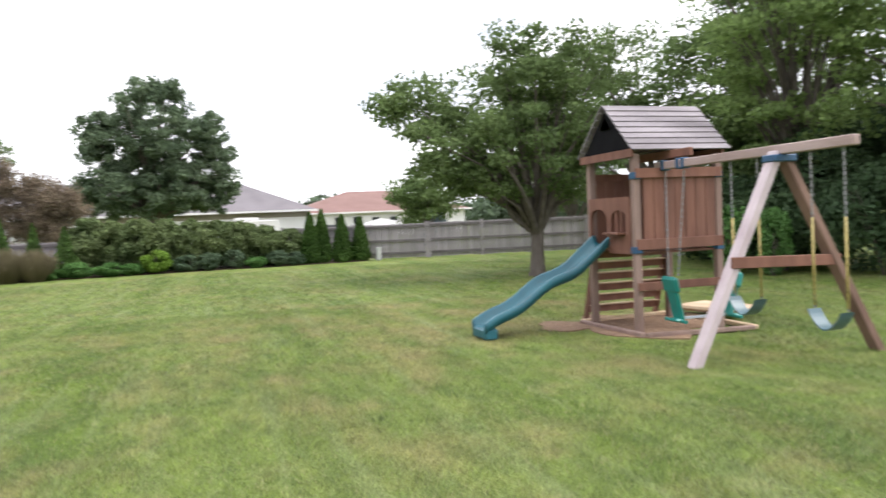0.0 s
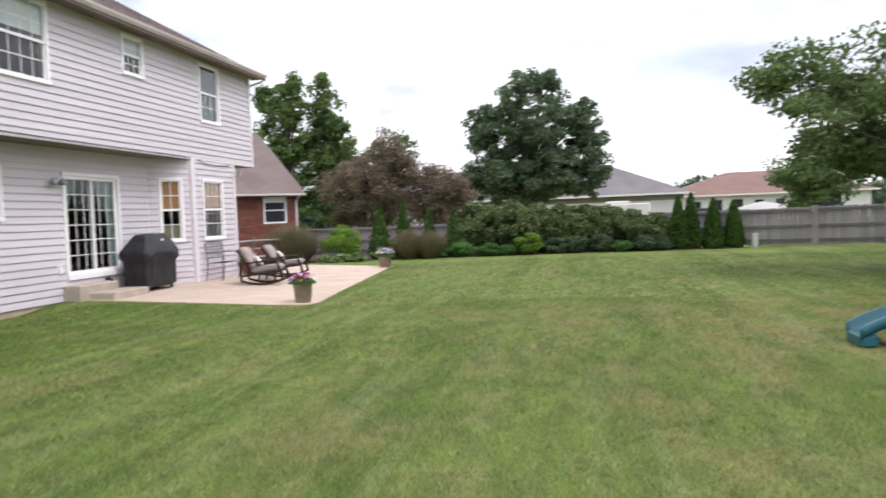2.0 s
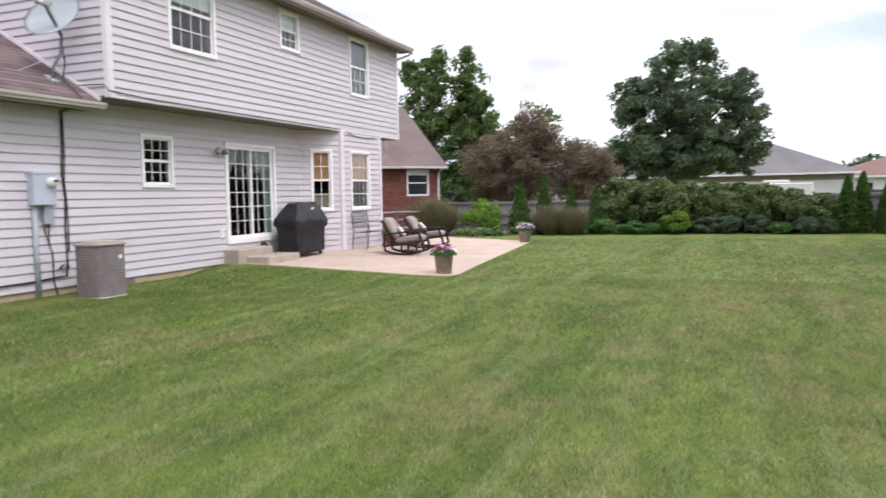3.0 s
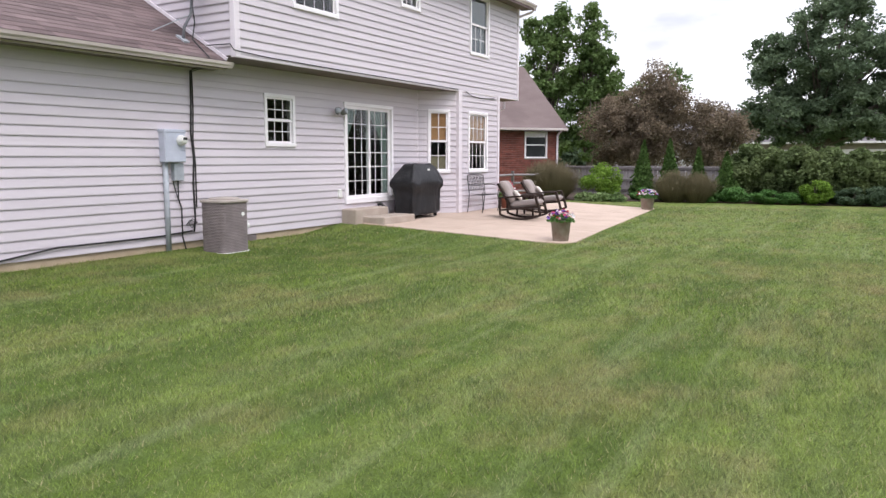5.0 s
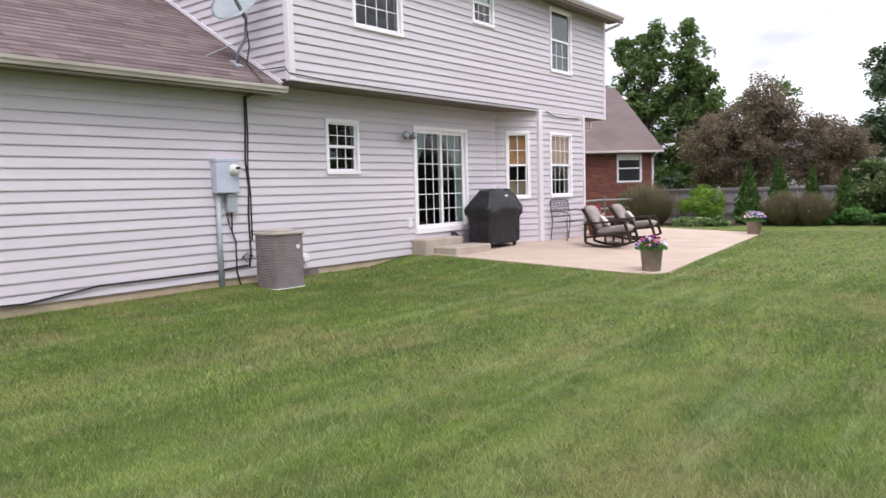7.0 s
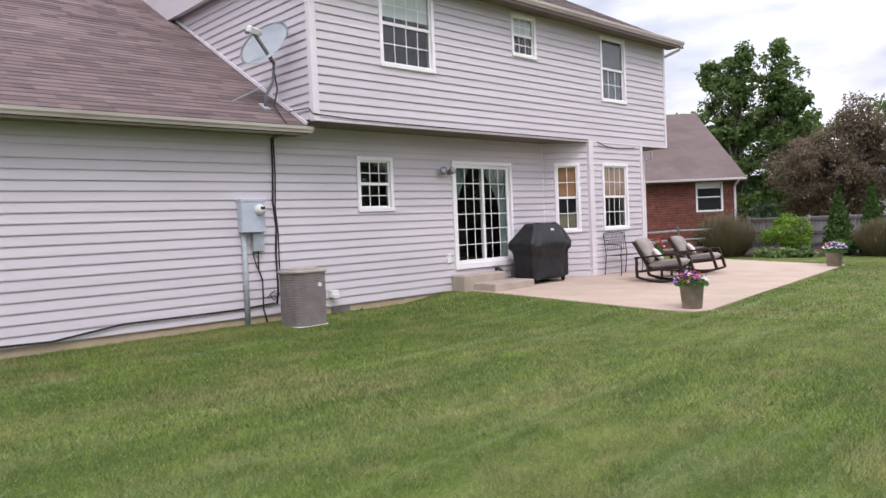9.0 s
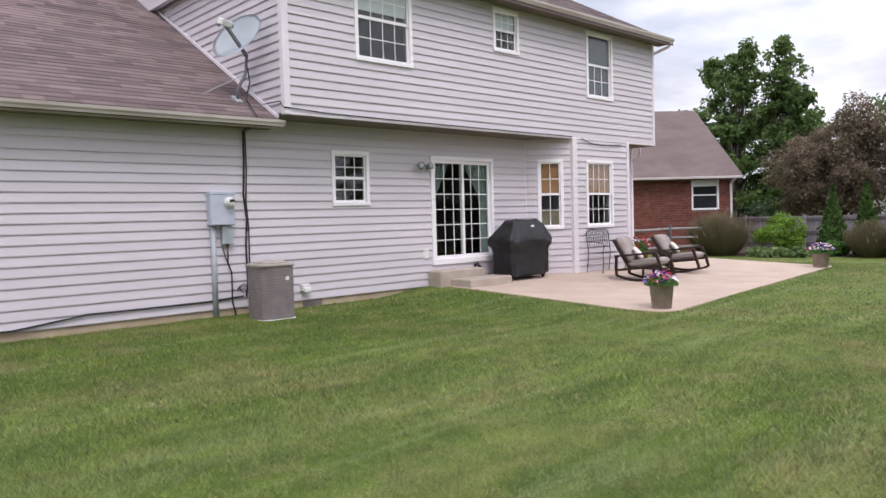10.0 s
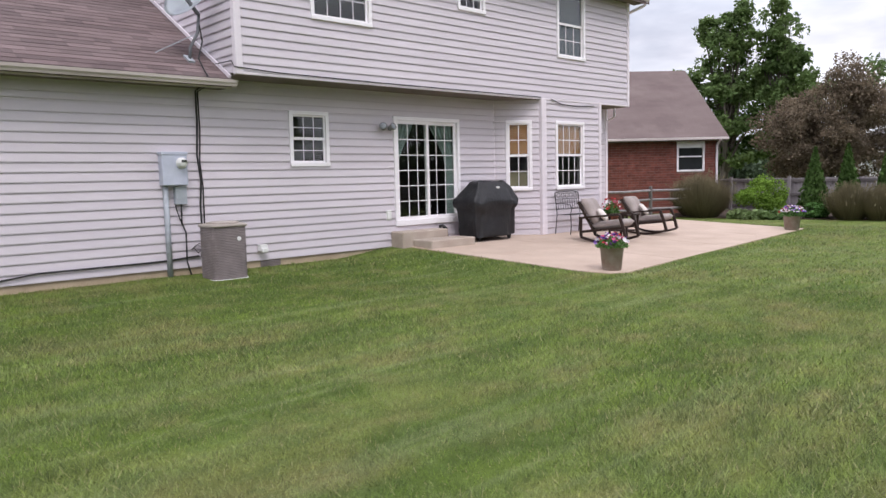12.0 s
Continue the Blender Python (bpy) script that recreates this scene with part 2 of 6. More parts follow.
def glass_material(name, normal_gloss=0.045, tint=(0.88, 0.91, 0.90)):
    """Clear pane: see-through, with gloss that grows towards grazing angles."""
    m = bpy.data.materials.new(name)
    m.use_nodes = True
    n, l = m.node_tree.nodes, m.node_tree.links
    n.remove(n["Principled BSDF"])
    tr, gl, mx, lw = n.new("ShaderNodeBsdfTransparent"), n.new("ShaderNodeBsdfGlossy"), n.new("ShaderNodeMixShader"), n.new("ShaderNodeLayerWeight")
    tr.inputs["Color"].default_value = (*tint, 1)
    gl.inputs["Roughness"].default_value = 0.02
    lw.inputs["Blend"].default_value = 0.5
    power, gloss = n.new("ShaderNodeMath"), n.new("ShaderNodeMath")
    power.operation, gloss.operation = "POWER", "MULTIPLY_ADD"
    power.inputs[1].default_value = 5.0
    gloss.inputs[1].default_value, gloss.inputs[2].default_value = 1 - normal_gloss, normal_gloss
    l.new(lw.outputs["Facing"], power.inputs[0])
    l.new(power.outputs[0], gloss.inputs[0])
    l.new(gloss.outputs[0], mx.inputs["Fac"])
    l.new(tr.outputs[0], mx.inputs[1])
    l.new(gl.outputs[0], mx.inputs[2])
    l.new(mx.outputs[0], n["Material Output"].inputs["Surface"])
    return m


M_LAWN = lawn_material("lawn", False)
M_BLADE = lawn_material("lawn_blades", True)
M_SIDING = material("vinyl_siding", (0.572, 0.524, 0.572), (0.622, 0.572, 0.620), 1.2, 0.5, 0.05, fine=160, each=0.05, stretch=(0.4, 1, 3))
M_TRIM = material("white_vinyl", (0.835, 0.81, 0.84), (0.89, 0.868, 0.895), 2.0, 0.4, 0.03)
M_POST = material("corner_trim", (0.72, 0.665, 0.715), (0.78, 0.725, 0.775), 2.0, 0.5, 0.03)
M_GUTTER = material("gutter_paint", (0.43, 0.365, 0.345), (0.66, 0.595, 0.585), 2.5, 0.5, 0.05, stretch=(0.3, 1, 4))
# soffit brown, darkened to cut bounce and deepen the shade under the eaves
M_SOFFIT = material("darkened_soffit_paint", (0.115, 0.092, 0.070), (0.165, 0.135, 0.105), 2.0, 0.7, 0.1)
M_SHINGLE = material("asphalt_shingle", (0.126, 0.090, 0.090), (0.176, 0.131, 0.131), 1.6, 0.95, 0.5, fine=140, island=0.7, each=0.5, stretch=(0.35, 1, 1))
M_FOUND = material("painted_foundation", (0.40, 0.31, 0.22), (0.50, 0.40, 0.29), 3.0, 0.85, 0.3)
M_CONCRETE = material("patio_concrete", (0.45, 0.345, 0.276), (0.54, 0.425, 0.348), 1.6, 0.85, 0.15, fine=120, coords="World")
M_STEP = material("step_concrete", (0.37, 0.305, 0.255), (0.46, 0.39, 0.335), 3.0, 0.85, 0.2)
# room surfaces with their dimness put into the colour
M_DARKROOM = material("darkened_interior", (0.10, 0.09, 0.085), (0.15, 0.14, 0.13), 1.0, 0.9, 0.0)
M_GLASS = glass_material("window_glass", 0.05)
M_GLASSBAY = glass_material("bay_glass", 0.012)
M_GLASSDIM = glass_material("patio_glass", 0.035)
M_CURTAIN = material("teal_sheer", (0.40, 0.50, 0.48), (0.50, 0.60, 0.57), 3.0, 0.9, 0.1, thin=0.4)
M_SHADE = material("tan_blind", (0.42, 0.21, 0.098), (0.49, 0.26, 0.125), 3.0, 0.8, 0.05)
M_CAFE = material("olive_cloth", (0.20, 0.17, 0.11), (0.26, 0.22, 0.15), 6.0, 0.9, 0.1)
M_BLIND = material("white_blind", (0.80, 0.80, 0.81), (0.85, 0.85, 0.86), 3.0, 0.7, 0.05)
M_SCREEN = material("grey_screen", (0.070, 0.080, 0.104), (0.088, 0.098, 0.122), 3.0, 0.6, 0.0)
M_BLACK = material("black_rubber", (0.012, 0.012, 0.013), (0.03, 0.03, 0.03), 5.0, 0.6, 0.1)
M_STEEL = material("galvanised_steel", (0.33, 0.36, 0.40), (0.42, 0.45, 0.49), 8.0, 0.6, 0.08, metal=0.2)
M_METERBOX = material("meter_paint", (0.44, 0.47, 0.57), (0.52, 0.55, 0.65), 4.0, 0.45, 0.05)
M_ACBODY = material("condenser_paint", (0.182, 0.152, 0.154), (0.242, 0.206, 0.207), 5.0, 0.8, 0.1)
M_ACTOP = material("condenser_top", (0.33, 0.29, 0.26), (0.42, 0.37, 0.33), 5.0, 0.5, 0.1)
M_LENS = glass_material("clear_dome")
M_WHITE = material("white_plastic", (0.70, 0.70, 0.69), (0.78, 0.78, 0.77), 4.0, 0.4, 0.03)

# ---- ground ----


def ground_z(x, y):
    """Level lawn that rises to the house and up to the patio's edge."""
    base = 0.13 * ss(-4, -0.3, y) * (1 - ss(8, 14, x)) * ss(-40, -20, x)
    edge = -4.9 + 0.107 * max(0.0, x - 0.4)
    out = math.hypot(max(0.05 - x, x - 9.6, 0.0), max(edge - y, 0.0))
    near = 1 - ss(0.0, 1.6, out)
    return base * (1 - near) + (0.25 + 0.04 * (min(y, 0.0) + 0.6) - 0.016) * near


def far_sheet():
    """One sheet of ground out to the horizon, fine near the house."""
    def steps(near, lo, hi, far):
        a = [lo + i * near for i in range(int((hi - lo) / near) + 1)]
        out, d = [], near
        v = hi
        while v < far:
            d *= 1.5
            v += d
            out.append(v)
        back, d, v = [], near, lo
        while v > -far:
            d *= 1.5
            v -= d
            back.append(v)
        return back[::-1] + a + out
    xs, ys = steps(0.25, -14, 16, 1500), steps(0.25, -18, 1, 1500)
    verts = [(x, y, ground_z(x, y) + 0.015 * noise.noise((x * 0.35, y * 0.35, 0))) for y in ys for x in xs]
    w = len(xs)
    faces = [(j * w + i, j * w + i + 1, (j + 1) * w + i + 1, (j + 1) * w + i) for j in range(len(ys) - 1) for i in range(w - 1)]
    ob = raw("ground", verts, faces, M_LAWN, smooth=True)
    tagged(ob, "mown green lawn with dry tan patches", "lawn", kind="structure")
    return ob


far_sheet()


def patio_z(x, y):
    return 0.25 + 0.04 * (y + 0.6)


PATIO = thing("patio", pose(0, 0, 0), "pale tan concrete patio slab behind the house", "patio", kind="structure")


def slab(corners, bottom=-0.15):
    bm = bmesh.new()
    top = [bm.verts.new((x, y, patio_z(x, y))) for x, y in corners]
    low = [bm.verts.new((x, y, bottom)) for x, y in corners]
    bm.faces.new(top)
    bm.faces.new(low[::-1])
    k = len(corners)
    for i in range(k):
        bm.faces.new((top[i], low[i], low[(i + 1) % k], top[(i + 1) % k]))
    bmesh.ops.bevel(bm, geom=[e for e in bm.edges if all(v in top for v in e.verts)], offset=0.008, segments=1, affect="EDGES")
    return part("slab", bm, M_CONCRETE, PATIO)


def front(x):
    return -4.9 + 0.107 * max(0.0, x - 0.4) if x > 0.4 else -4.9 + 0.6 * (0.4 - x)


J = 0.006
for xa, xb in ((0.05, 2.4), (2.4, 4.8), (4.8, 7.2), (7.2, 9.6)):
    mid = -2.35
    low = [(xa + J, front(xa)), (xb - J, front(xb))] if xa > 0.4 else [(xa, -4.3), (0.22, -4.78), (0.55, -4.9), (xb - J, front(xb))]
    slab([(xa + J, mid - J)] + low + [(xb - J, mid - J)])
    slab([(xa + J, -0.02), (xa + J, mid + J), (xb - J, mid + J), (xb - J, -0.02)])

# ---- the house ----
EXPO = 0.137


def wall(name, m, length, z0, z1, openings, label, thick=0.18, siding=True, base=None, material_=None, slope=None):
    """A wall slab with openings, and its siding courses; x along, y inwards."""
    us = sorted({0.0, length, *(v for o in openings for v in o[:2])})
    zs = sorted({z0, z1, *(v for o in openings for v in o[2:4])})
    inside = lambda u, z: any(o[0] < u < o[1] and o[2] < z < o[3] for o in openings)
    cells = {(i, j) for i in range(len(us) - 1) for j in range(len(zs) - 1) if not inside((us[i] + us[i + 1]) / 2, (zs[j] + zs[j + 1]) / 2)}
    bm = bmesh.new()
    quad = lambda *c: bm.faces.new([bm.verts.new(p) for p in c])
    for i, j in cells:
        a, b, c, d = us[i], us[i + 1], zs[j], zs[j + 1]
        quad((a, 0, c), (b, 0, c), (b, 0, d), (a, 0, d))
        quad((a, thick, c), (a, thick, d), (b, thick, d), (b, thick, c))
        for (di, dj), e in (((-1, 0), ((a, 0, c), (a, 0, d), (a, thick, d), (a, thick, c))), ((1, 0), ((b, 0, c), (b, thick, c), (b, thick, d), (b, 0, d))),
                            ((0, -1), ((a, 0, c), (a, thick, c), (b, thick, c), (b, 0, c))), ((0, 1), ((a, 0, d), (b, 0, d), (b, thick, d), (a, thick, d)))):
            if (i + di, j + dj) not in cells:
                quad(*e)
    bmesh.ops.remove_doubles(bm, verts=bm.verts, dist=1e-5)
    ob = part(name, bm, material_ or M_SIDING, matrix=m)
    tagged(ob, label, "wall", kind="structure")
    if not siding:
        return ob
    start = base if base is not None else z0
    k = 0
    while start + k * EXPO < z1 - 0.01:
        lo, hi = start + k * EXPO, min(z1, start + (k + 1) * EXPO)
        k += 1
        cuts = sorted({lo, hi, *(v for o in openings for v in o[2:4] if lo < v < hi)})
        for a, b in zip(cuts, cuts[1:]):
            if b - a < 0.03:
                continue
            spans, u = [], 0.0
            for o in sorted(openings):
                if o[2] < (a + b) / 2 < o[3]:
                    spans.append((u, o[0]))
                    u = o[1]
            spans.append((u, length))
            for u0, u1 in spans:
                if u1 - u0 < 0.02:
                    continue
                fa, fb = 0.026 - 0.016 * (a - lo) / EXPO, 0.026 - 0.016 * (b - lo) / EXPO
                top_gap = 0.006 if b == hi and hi < z1 else 0.0
                s0 = a + (0.006 if a == lo else 0.0)
                if a == lo:
                    ys = ((-fa, s0 - 0.008), (-fa - 0.002, s0 + 0.006), (-fb, b - top_gap), (-0.001, b - top_gap), (-0.001, s0 + 0.016), (-fa + 0.004, s0 + 0.016))
                else:
                    ys = ((-fa, s0), (-fb, b - top_gap), (-0.001, b - top_gap), (-0.001, s0))
                n5 = len(ys)
                v = [(u0, y, z) for y, z in ys] + [(u1, y, z) for y, z in ys]
                f = [(i, (i + 1) % n5, n5 + (i + 1) % n5, n5 + i) for i in range(n5)] + [tuple(range(n5))[::-1], tuple(range(n5, 2 * n5))]
                raw("siding_board", v, f, M_SIDING, ob)
    return ob


def window(name, m, u0, u1, z0, z1, label, cols=3, rows=2, blind=None, bare_top=False, trim=0.062, glass=None):
    """A double-hung vinyl window with grilles in its opening; parts in the wall's frame."""
    w = thing(name, m, label, "window", kind="structure")
    bm = bmesh.new()
    p = -0.042
    box(bm, u0 - 0.005, p, z1 - trim, u1 + 0.005, 0.06, z1 + 0.004, 0.004)
    box(bm, u0 - 0.005, p - 0.012, z0 - 0.004, u1 + 0.005, 0.06, z0 + trim, 0.004)
    box(bm, u0 - 0.005, p, z0 + trim, u0 + trim, 0.06, z1 - trim, 0.003)
    box(bm, u1 - trim, p, z0 + trim, u1 + 0.005, 0.06, z1 - trim, 0.003)
    part("window_frame", bm, M_TRIM, w)
    a, b, c, d = u0 + trim, u1 - trim, z0 + trim, z1 - trim
    mid = (c + d) / 2
    for low, high, y, sash in ((mid - 0.018, d, -0.006, "upper_sash"), (c, mid + 0.018, 0.016, "lower_sash")):
        s = 0.028
        bm = bmesh.new()
        box(bm, a, y, low, b, y + 0.02, low + s + (0.022 if sash == "upper_sash" else 0.006))
        box(bm, a, y, high - s, b, y + 0.02, high)
        box(bm, a, y, low + s, a + s, y + 0.02, high - s)
        box(bm, b - s, y, low + s, b, y + 0.02, high - s)
        so = part(sash, bm, M_TRIM, w)
        bm = bmesh.new()
        for k in range(1, cols):
            u = a + s + (b - a - 2 * s) * k / cols
            box(bm, u - 0.008, y + 0.004, low + s, u + 0.008, y + 0.009, high - s)
        for k in range(1, rows):
            z = low + s + (high - low - 2 * s) * k / rows
            box(bm, a + s, y + 0.0045, z - 0.008, b - s, y + 0.0085, z + 0.008)
        if cols * rows > 1 and not (bare_top and sash == "upper_sash"):
            part("grille", bm, M_TRIM, so)
        g = part("pane", boxed(a + s, y + 0.011, low + s, b - s, y + 0.014, high - s), glass or M_GLASS, so)
        g.visible_shadow = False
    if blind:
        mat_b, drop = blind
        lo = d - (d - c) * drop
        bm = bmesh.new()
        n = 14
        for k in range(n):
            z = lo + (d - lo) * k / n
            box(bm, a + 0.01, 0.046 + 0.004 * (k % 2), z, b - 0.01, 0.050 + 0.004 * (k % 2), z + (d - lo) / n)
        part("window_blind", bm, mat_b, w)
    return w


F_LOW = pose(-12, 0, 0)
lo = lambda x: x + 12
DOOR = (lo(0.0), lo(1.74), 0.66, 2.745)
SW = (lo(-2.27), lo(-1.48), 1.81, 2.755)
wall("wall_lower", F_LOW, lo(2.82), 0.25, 3.24, [DOOR, SW], "grey vinyl-clad ground floor wall of the house", base=0.25)
ang = math.degrees(math.atan2(-0.645, 0.88))
BAYL = math.hypot(0.88, 0.645)
F_B1 = pose(2.82, 0, 0, 0, 0, ang)
B1 = (0.26, 0.835, 1.235, 2.755)
wall("wall_bay_left", F_B1, BAYL, 0.25, 3.24, [B1], "grey vinyl-clad angled side of the bay", base=0.25)
F_B2 = pose(3.70, -0.645, 0)
B2 = (0.42, 1.455, 1.235, 2.755)
wall("wall_bay_front", F_B2, 2.12, 0.25, 3.235, [B2], "grey vinyl-clad front of the bay", base=0.25)
wall("wall_bay_right", pose(5.82, -0.645, 0, 0, 0, -ang), BAYL, 0.25, 3.24, [], "grey vinyl-clad far side of the bay", base=0.25)
wall("wall_lower_end", pose(6.70, 0, 0), 0.30, 0.25, 3.24, [], "grey vinyl-clad wall end beyond the bay", base=0.25)
F_UP = pose(-3.5, -0.645, 0)
up = lambda x: x + 3.5
U1, U2, U3 = (up(-2.16), up(-0.93), 4.19, 5.64), (up(1.17), up(1.92), 4.78, 5.64), (up(4.2), up(5.21), 4.15, 5.64)
wall("wall_upper", F_UP, 10.5, 3.235, 5.78, [U1, U2, U3], "grey vinyl-clad upper storey wall overhanging below", base=3.235)
wall("wall_upper_side", pose(-3.5, 6.0, 0, 0, 0, -90), 6.645, 3.235, 9.2, [], "grey vinyl-clad side wall above the garage roof", base=3.235)
wall("wall_end_east", pose(7.0, -0.645, 0, 0, 0, 90), 9.0, 3.235, 5.78, [], "grey vinyl-clad end wall of the house", siding=False)
wall("wall_end_east_low", pose(7.0, 0, 0, 0, 0, 90), 8.4, 0.0, 3.24, [], "grey vinyl-clad end wall of the ground floor", siding=False)
wall("wall_back", pose(7.0, 8.4, 0, 0, 0, 180), 19.0, 0.0, 5.78, [], "grey front wall of the house", siding=False)
wall("wall_garage_end", pose(-12, 8.4, 0, 0, 0, -90), 8.4, 0.0, 3.24, [], "grey garage end wall", siding=False)

# foundation strip below the siding
bm = bmesh.new()
box(bm, -12, 0.006, -0.3, 2.82, 0.17, 0.252)
box(bm, 6.7, 0.006, -0.3, 7.0, 0.17, 0.252)
tagged(part("foundation", bm, M_FOUND), "tan painted concrete foundation strip", "foundation", kind="structure")
bm = bmesh.new()
v = [(2.83, 0.02), (3.703, -0.635), (5.817, -0.635), (6.69, 0.02)]
for (ax, ay), (bx, by) in zip(v, v[1:]):
    vs = [bm.verts.new(c) for c in ((ax, ay, -0.1), (bx, by, -0.1), (bx, by, 0.252), (ax, ay, 0.252))]
    bm.faces.new(vs)
tagged(part("foundation", bm, M_FOUND), "tan painted concrete foundation of the bay", "foundation", kind="structure")

# corner trims
for name, x, y, w, d, z0, z1 in (("corner_trim", 3.62, -0.69, 0.165, 0.1, 0.245, 3.233), ("corner_trim", 5.74, -0.685, 0.10, 0.09, 0.245, 3.233), ("corner_trim", -3.535, -0.682, 0.115, 0.115, 3.20, 5.78),
                                 ("corner_trim", 6.93, -0.682, 0.09, 0.115, 3.20, 5.78), ("corner_trim", 6.93, -0.035, 0.09, 0.09, 0.245, 3.20), ("corner_trim", 2.80, -0.024, 0.03, 0.03, 0.25, 3.2)):
    tagged(part(name, boxed(x, y, z0, x + w, y + d, z1, 0.008), M_POST), "pale vinyl corner trim of the house wall", "trim", kind="structure")

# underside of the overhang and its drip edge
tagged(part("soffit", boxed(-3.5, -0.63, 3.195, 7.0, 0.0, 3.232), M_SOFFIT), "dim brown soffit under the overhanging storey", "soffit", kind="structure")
tagged(part("trim", boxed(-3.52, -0.675, 3.20, 7.02, -0.632, 3.238, 0.004), M_POST), "pale drip edge along the overhang", "trim", kind="structure")

window("window_1", F_LOW, *SW, "small white window with grilles over the siding", cols=3, rows=2)
bay_side = window("window_2", F_B1, *B1, "white bay window with a lowered tan blind", cols=2, rows=2, blind=(M_SHADE, 0.47), glass=M_GLASSBAY)
window("window_3", F_B2, *B2, "white bay window with a lowered tan blind", cols=4, rows=2, blind=(M_SHADE, 0.47))
part("cafe_curtain", boxed(B1[0] + 0.07, 0.05, B1[2] + 0.06, B1[1] - 0.07, 0.056, B1[2] + 0.40, 0.002), M_CAFE, bay_side, "drab olive cafe curtain")
window("window_4", F_UP, *U1, "wide white upstairs window with a white blind", cols=4, rows=2, blind=(M_BLIND, 0.40))
window("window_5", F_UP, *U2, "small white upstairs window with a white blind", cols=3, rows=2, blind=(M_BLIND, 0.50))
window("window_6", F_UP, *U3, "tall white upstairs window with a grey screen", cols=3, rows=2, blind=(M_SCREEN, 1.0), bare_top=True)

# sliding patio door
door = thing("door_1", F_LOW, "white sliding patio door with gridded glass, closed", "door", kind="structure")
a, b, c, d = DOOR
bm = bmesh.new()
box(bm, a - 0.004, -0.05, d - 0.07, b + 0.004, 0.08, d + 0.004, 0.004)
box(bm, a - 0.004, -0.05, c + 0.09, a + 0.06, 0.08, d - 0.07, 0.004)
box(bm, b - 0.06, -0.05, c + 0.09, b + 0.004, 0.08, d - 0.07, 0.004)
part("door_frame", bm, M_TRIM, door)
part("door_sill", boxed(a - 0.004, -0.06, c - 0.02, b + 0.004, 0.08, c + 0.09, 0.005), M_TRIM, door)
half = (a + b) / 2
for u0, u1, y in ((a + 0.06, half + 0.035, -0.02), (half - 0.035, b - 0.06, 0.015)):
    z0, z1, s = c + 0.09, d - 0.07, 0.062
    bm = bmesh.new()
    box(bm, u0, y, z0, u1, y + 0.03, z0 + s)
    box(bm, u0, y, z1 - s, u1, y + 0.03, z1)
    box(bm, u0, y, z0 + s, u0 + s, y + 0.03, z1 - s)
    box(bm, u1 - s, y, z0 + s, u1, y + 0.03, z1 - s)
    leaf = part("door_panel", bm, M_TRIM, door)
    bm = bmesh.new()
    for k in range(1, 3):
        u = u0 + s + (u1 - u0 - 2 * s) * k / 3
        box(bm, u - 0.008, y + 0.008, z0 + s, u + 0.008, y + 0.013, z1 - s)
    for k in range(1, 6):
        z = z0 + s + (z1 - z0 - 2 * s) * k / 6
        box(bm, u0 + s, y + 0.0085, z - 0.008, u1 - s, y + 0.0125, z + 0.008)
    part("grille", bm, M_TRIM, leaf)
    g = part("pane", boxed(u0 + s, y + 0.015, z0 + s, u1 - s, y + 0.018, z1 - s), M_GLASSDIM, leaf)
    g.visible_shadow = False
part("door_handle", boxed(half - 0.02, -0.045, 1.55, half + 0.01, -0.022, 1.78, 0.006), M_TRIM, door)


def curtain(u0, u1, u_tie, side, hang):
    """Sheer swept to one side, hanging close to the frame below the tie."""
    n, rows = 46, 24
    verts, faces = [], []
    for j in range(rows + 1):
        t = j / rows
        z = 2.62 - t * 1.95
        pull = ss(-0.12, 0.44, t)
        for i in range(n + 1):
            s = i / n
            wide = u0 + (u1 - u0) * s
            tied = u_tie + side * hang * s
            u = wide * (1 - pull) + tied * pull
            verts.append((u, 0.10 + 0.022 * math.sin(s * 34 + t * 2), z))
    for j in range(rows):
        for i in range(n):
            k = j * (n + 1) + i
            faces.append((k, k + 1, k + n + 2, k + n + 1))
    ob = raw("curtain", verts, faces, M_CURTAIN, matrix=F_LOW, smooth=True)
    sol = ob.modifiers.new("thick", "SOLIDIFY")
    sol.thickness = 0.003
    tagged(ob, "sheer teal curtain tied back behind the patio door", "curtain", "curtains at the patio door")


curtain(lo(0.08), lo(0.66), lo(0.08), 1, 0.12)
curtain(lo(1.64), lo(0.98), lo(1.66), -1, 0.20)
# added inside walls, coloured dark so rooms behind the glass read as dim rooms
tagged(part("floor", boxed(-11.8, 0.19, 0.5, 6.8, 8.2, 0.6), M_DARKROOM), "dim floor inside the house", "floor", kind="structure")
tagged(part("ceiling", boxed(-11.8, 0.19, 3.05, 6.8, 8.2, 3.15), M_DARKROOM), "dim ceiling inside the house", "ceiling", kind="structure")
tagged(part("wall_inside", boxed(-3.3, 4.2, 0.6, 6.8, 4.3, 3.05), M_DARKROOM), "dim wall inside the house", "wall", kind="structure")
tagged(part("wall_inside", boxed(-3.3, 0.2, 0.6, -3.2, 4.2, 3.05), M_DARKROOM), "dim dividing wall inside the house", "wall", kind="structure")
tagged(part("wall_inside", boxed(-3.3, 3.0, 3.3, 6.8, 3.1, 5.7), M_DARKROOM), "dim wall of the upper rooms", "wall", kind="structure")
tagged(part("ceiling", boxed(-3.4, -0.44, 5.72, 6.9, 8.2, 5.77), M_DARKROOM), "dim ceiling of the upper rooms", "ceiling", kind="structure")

# ---- roofs ----
SL = 0.59


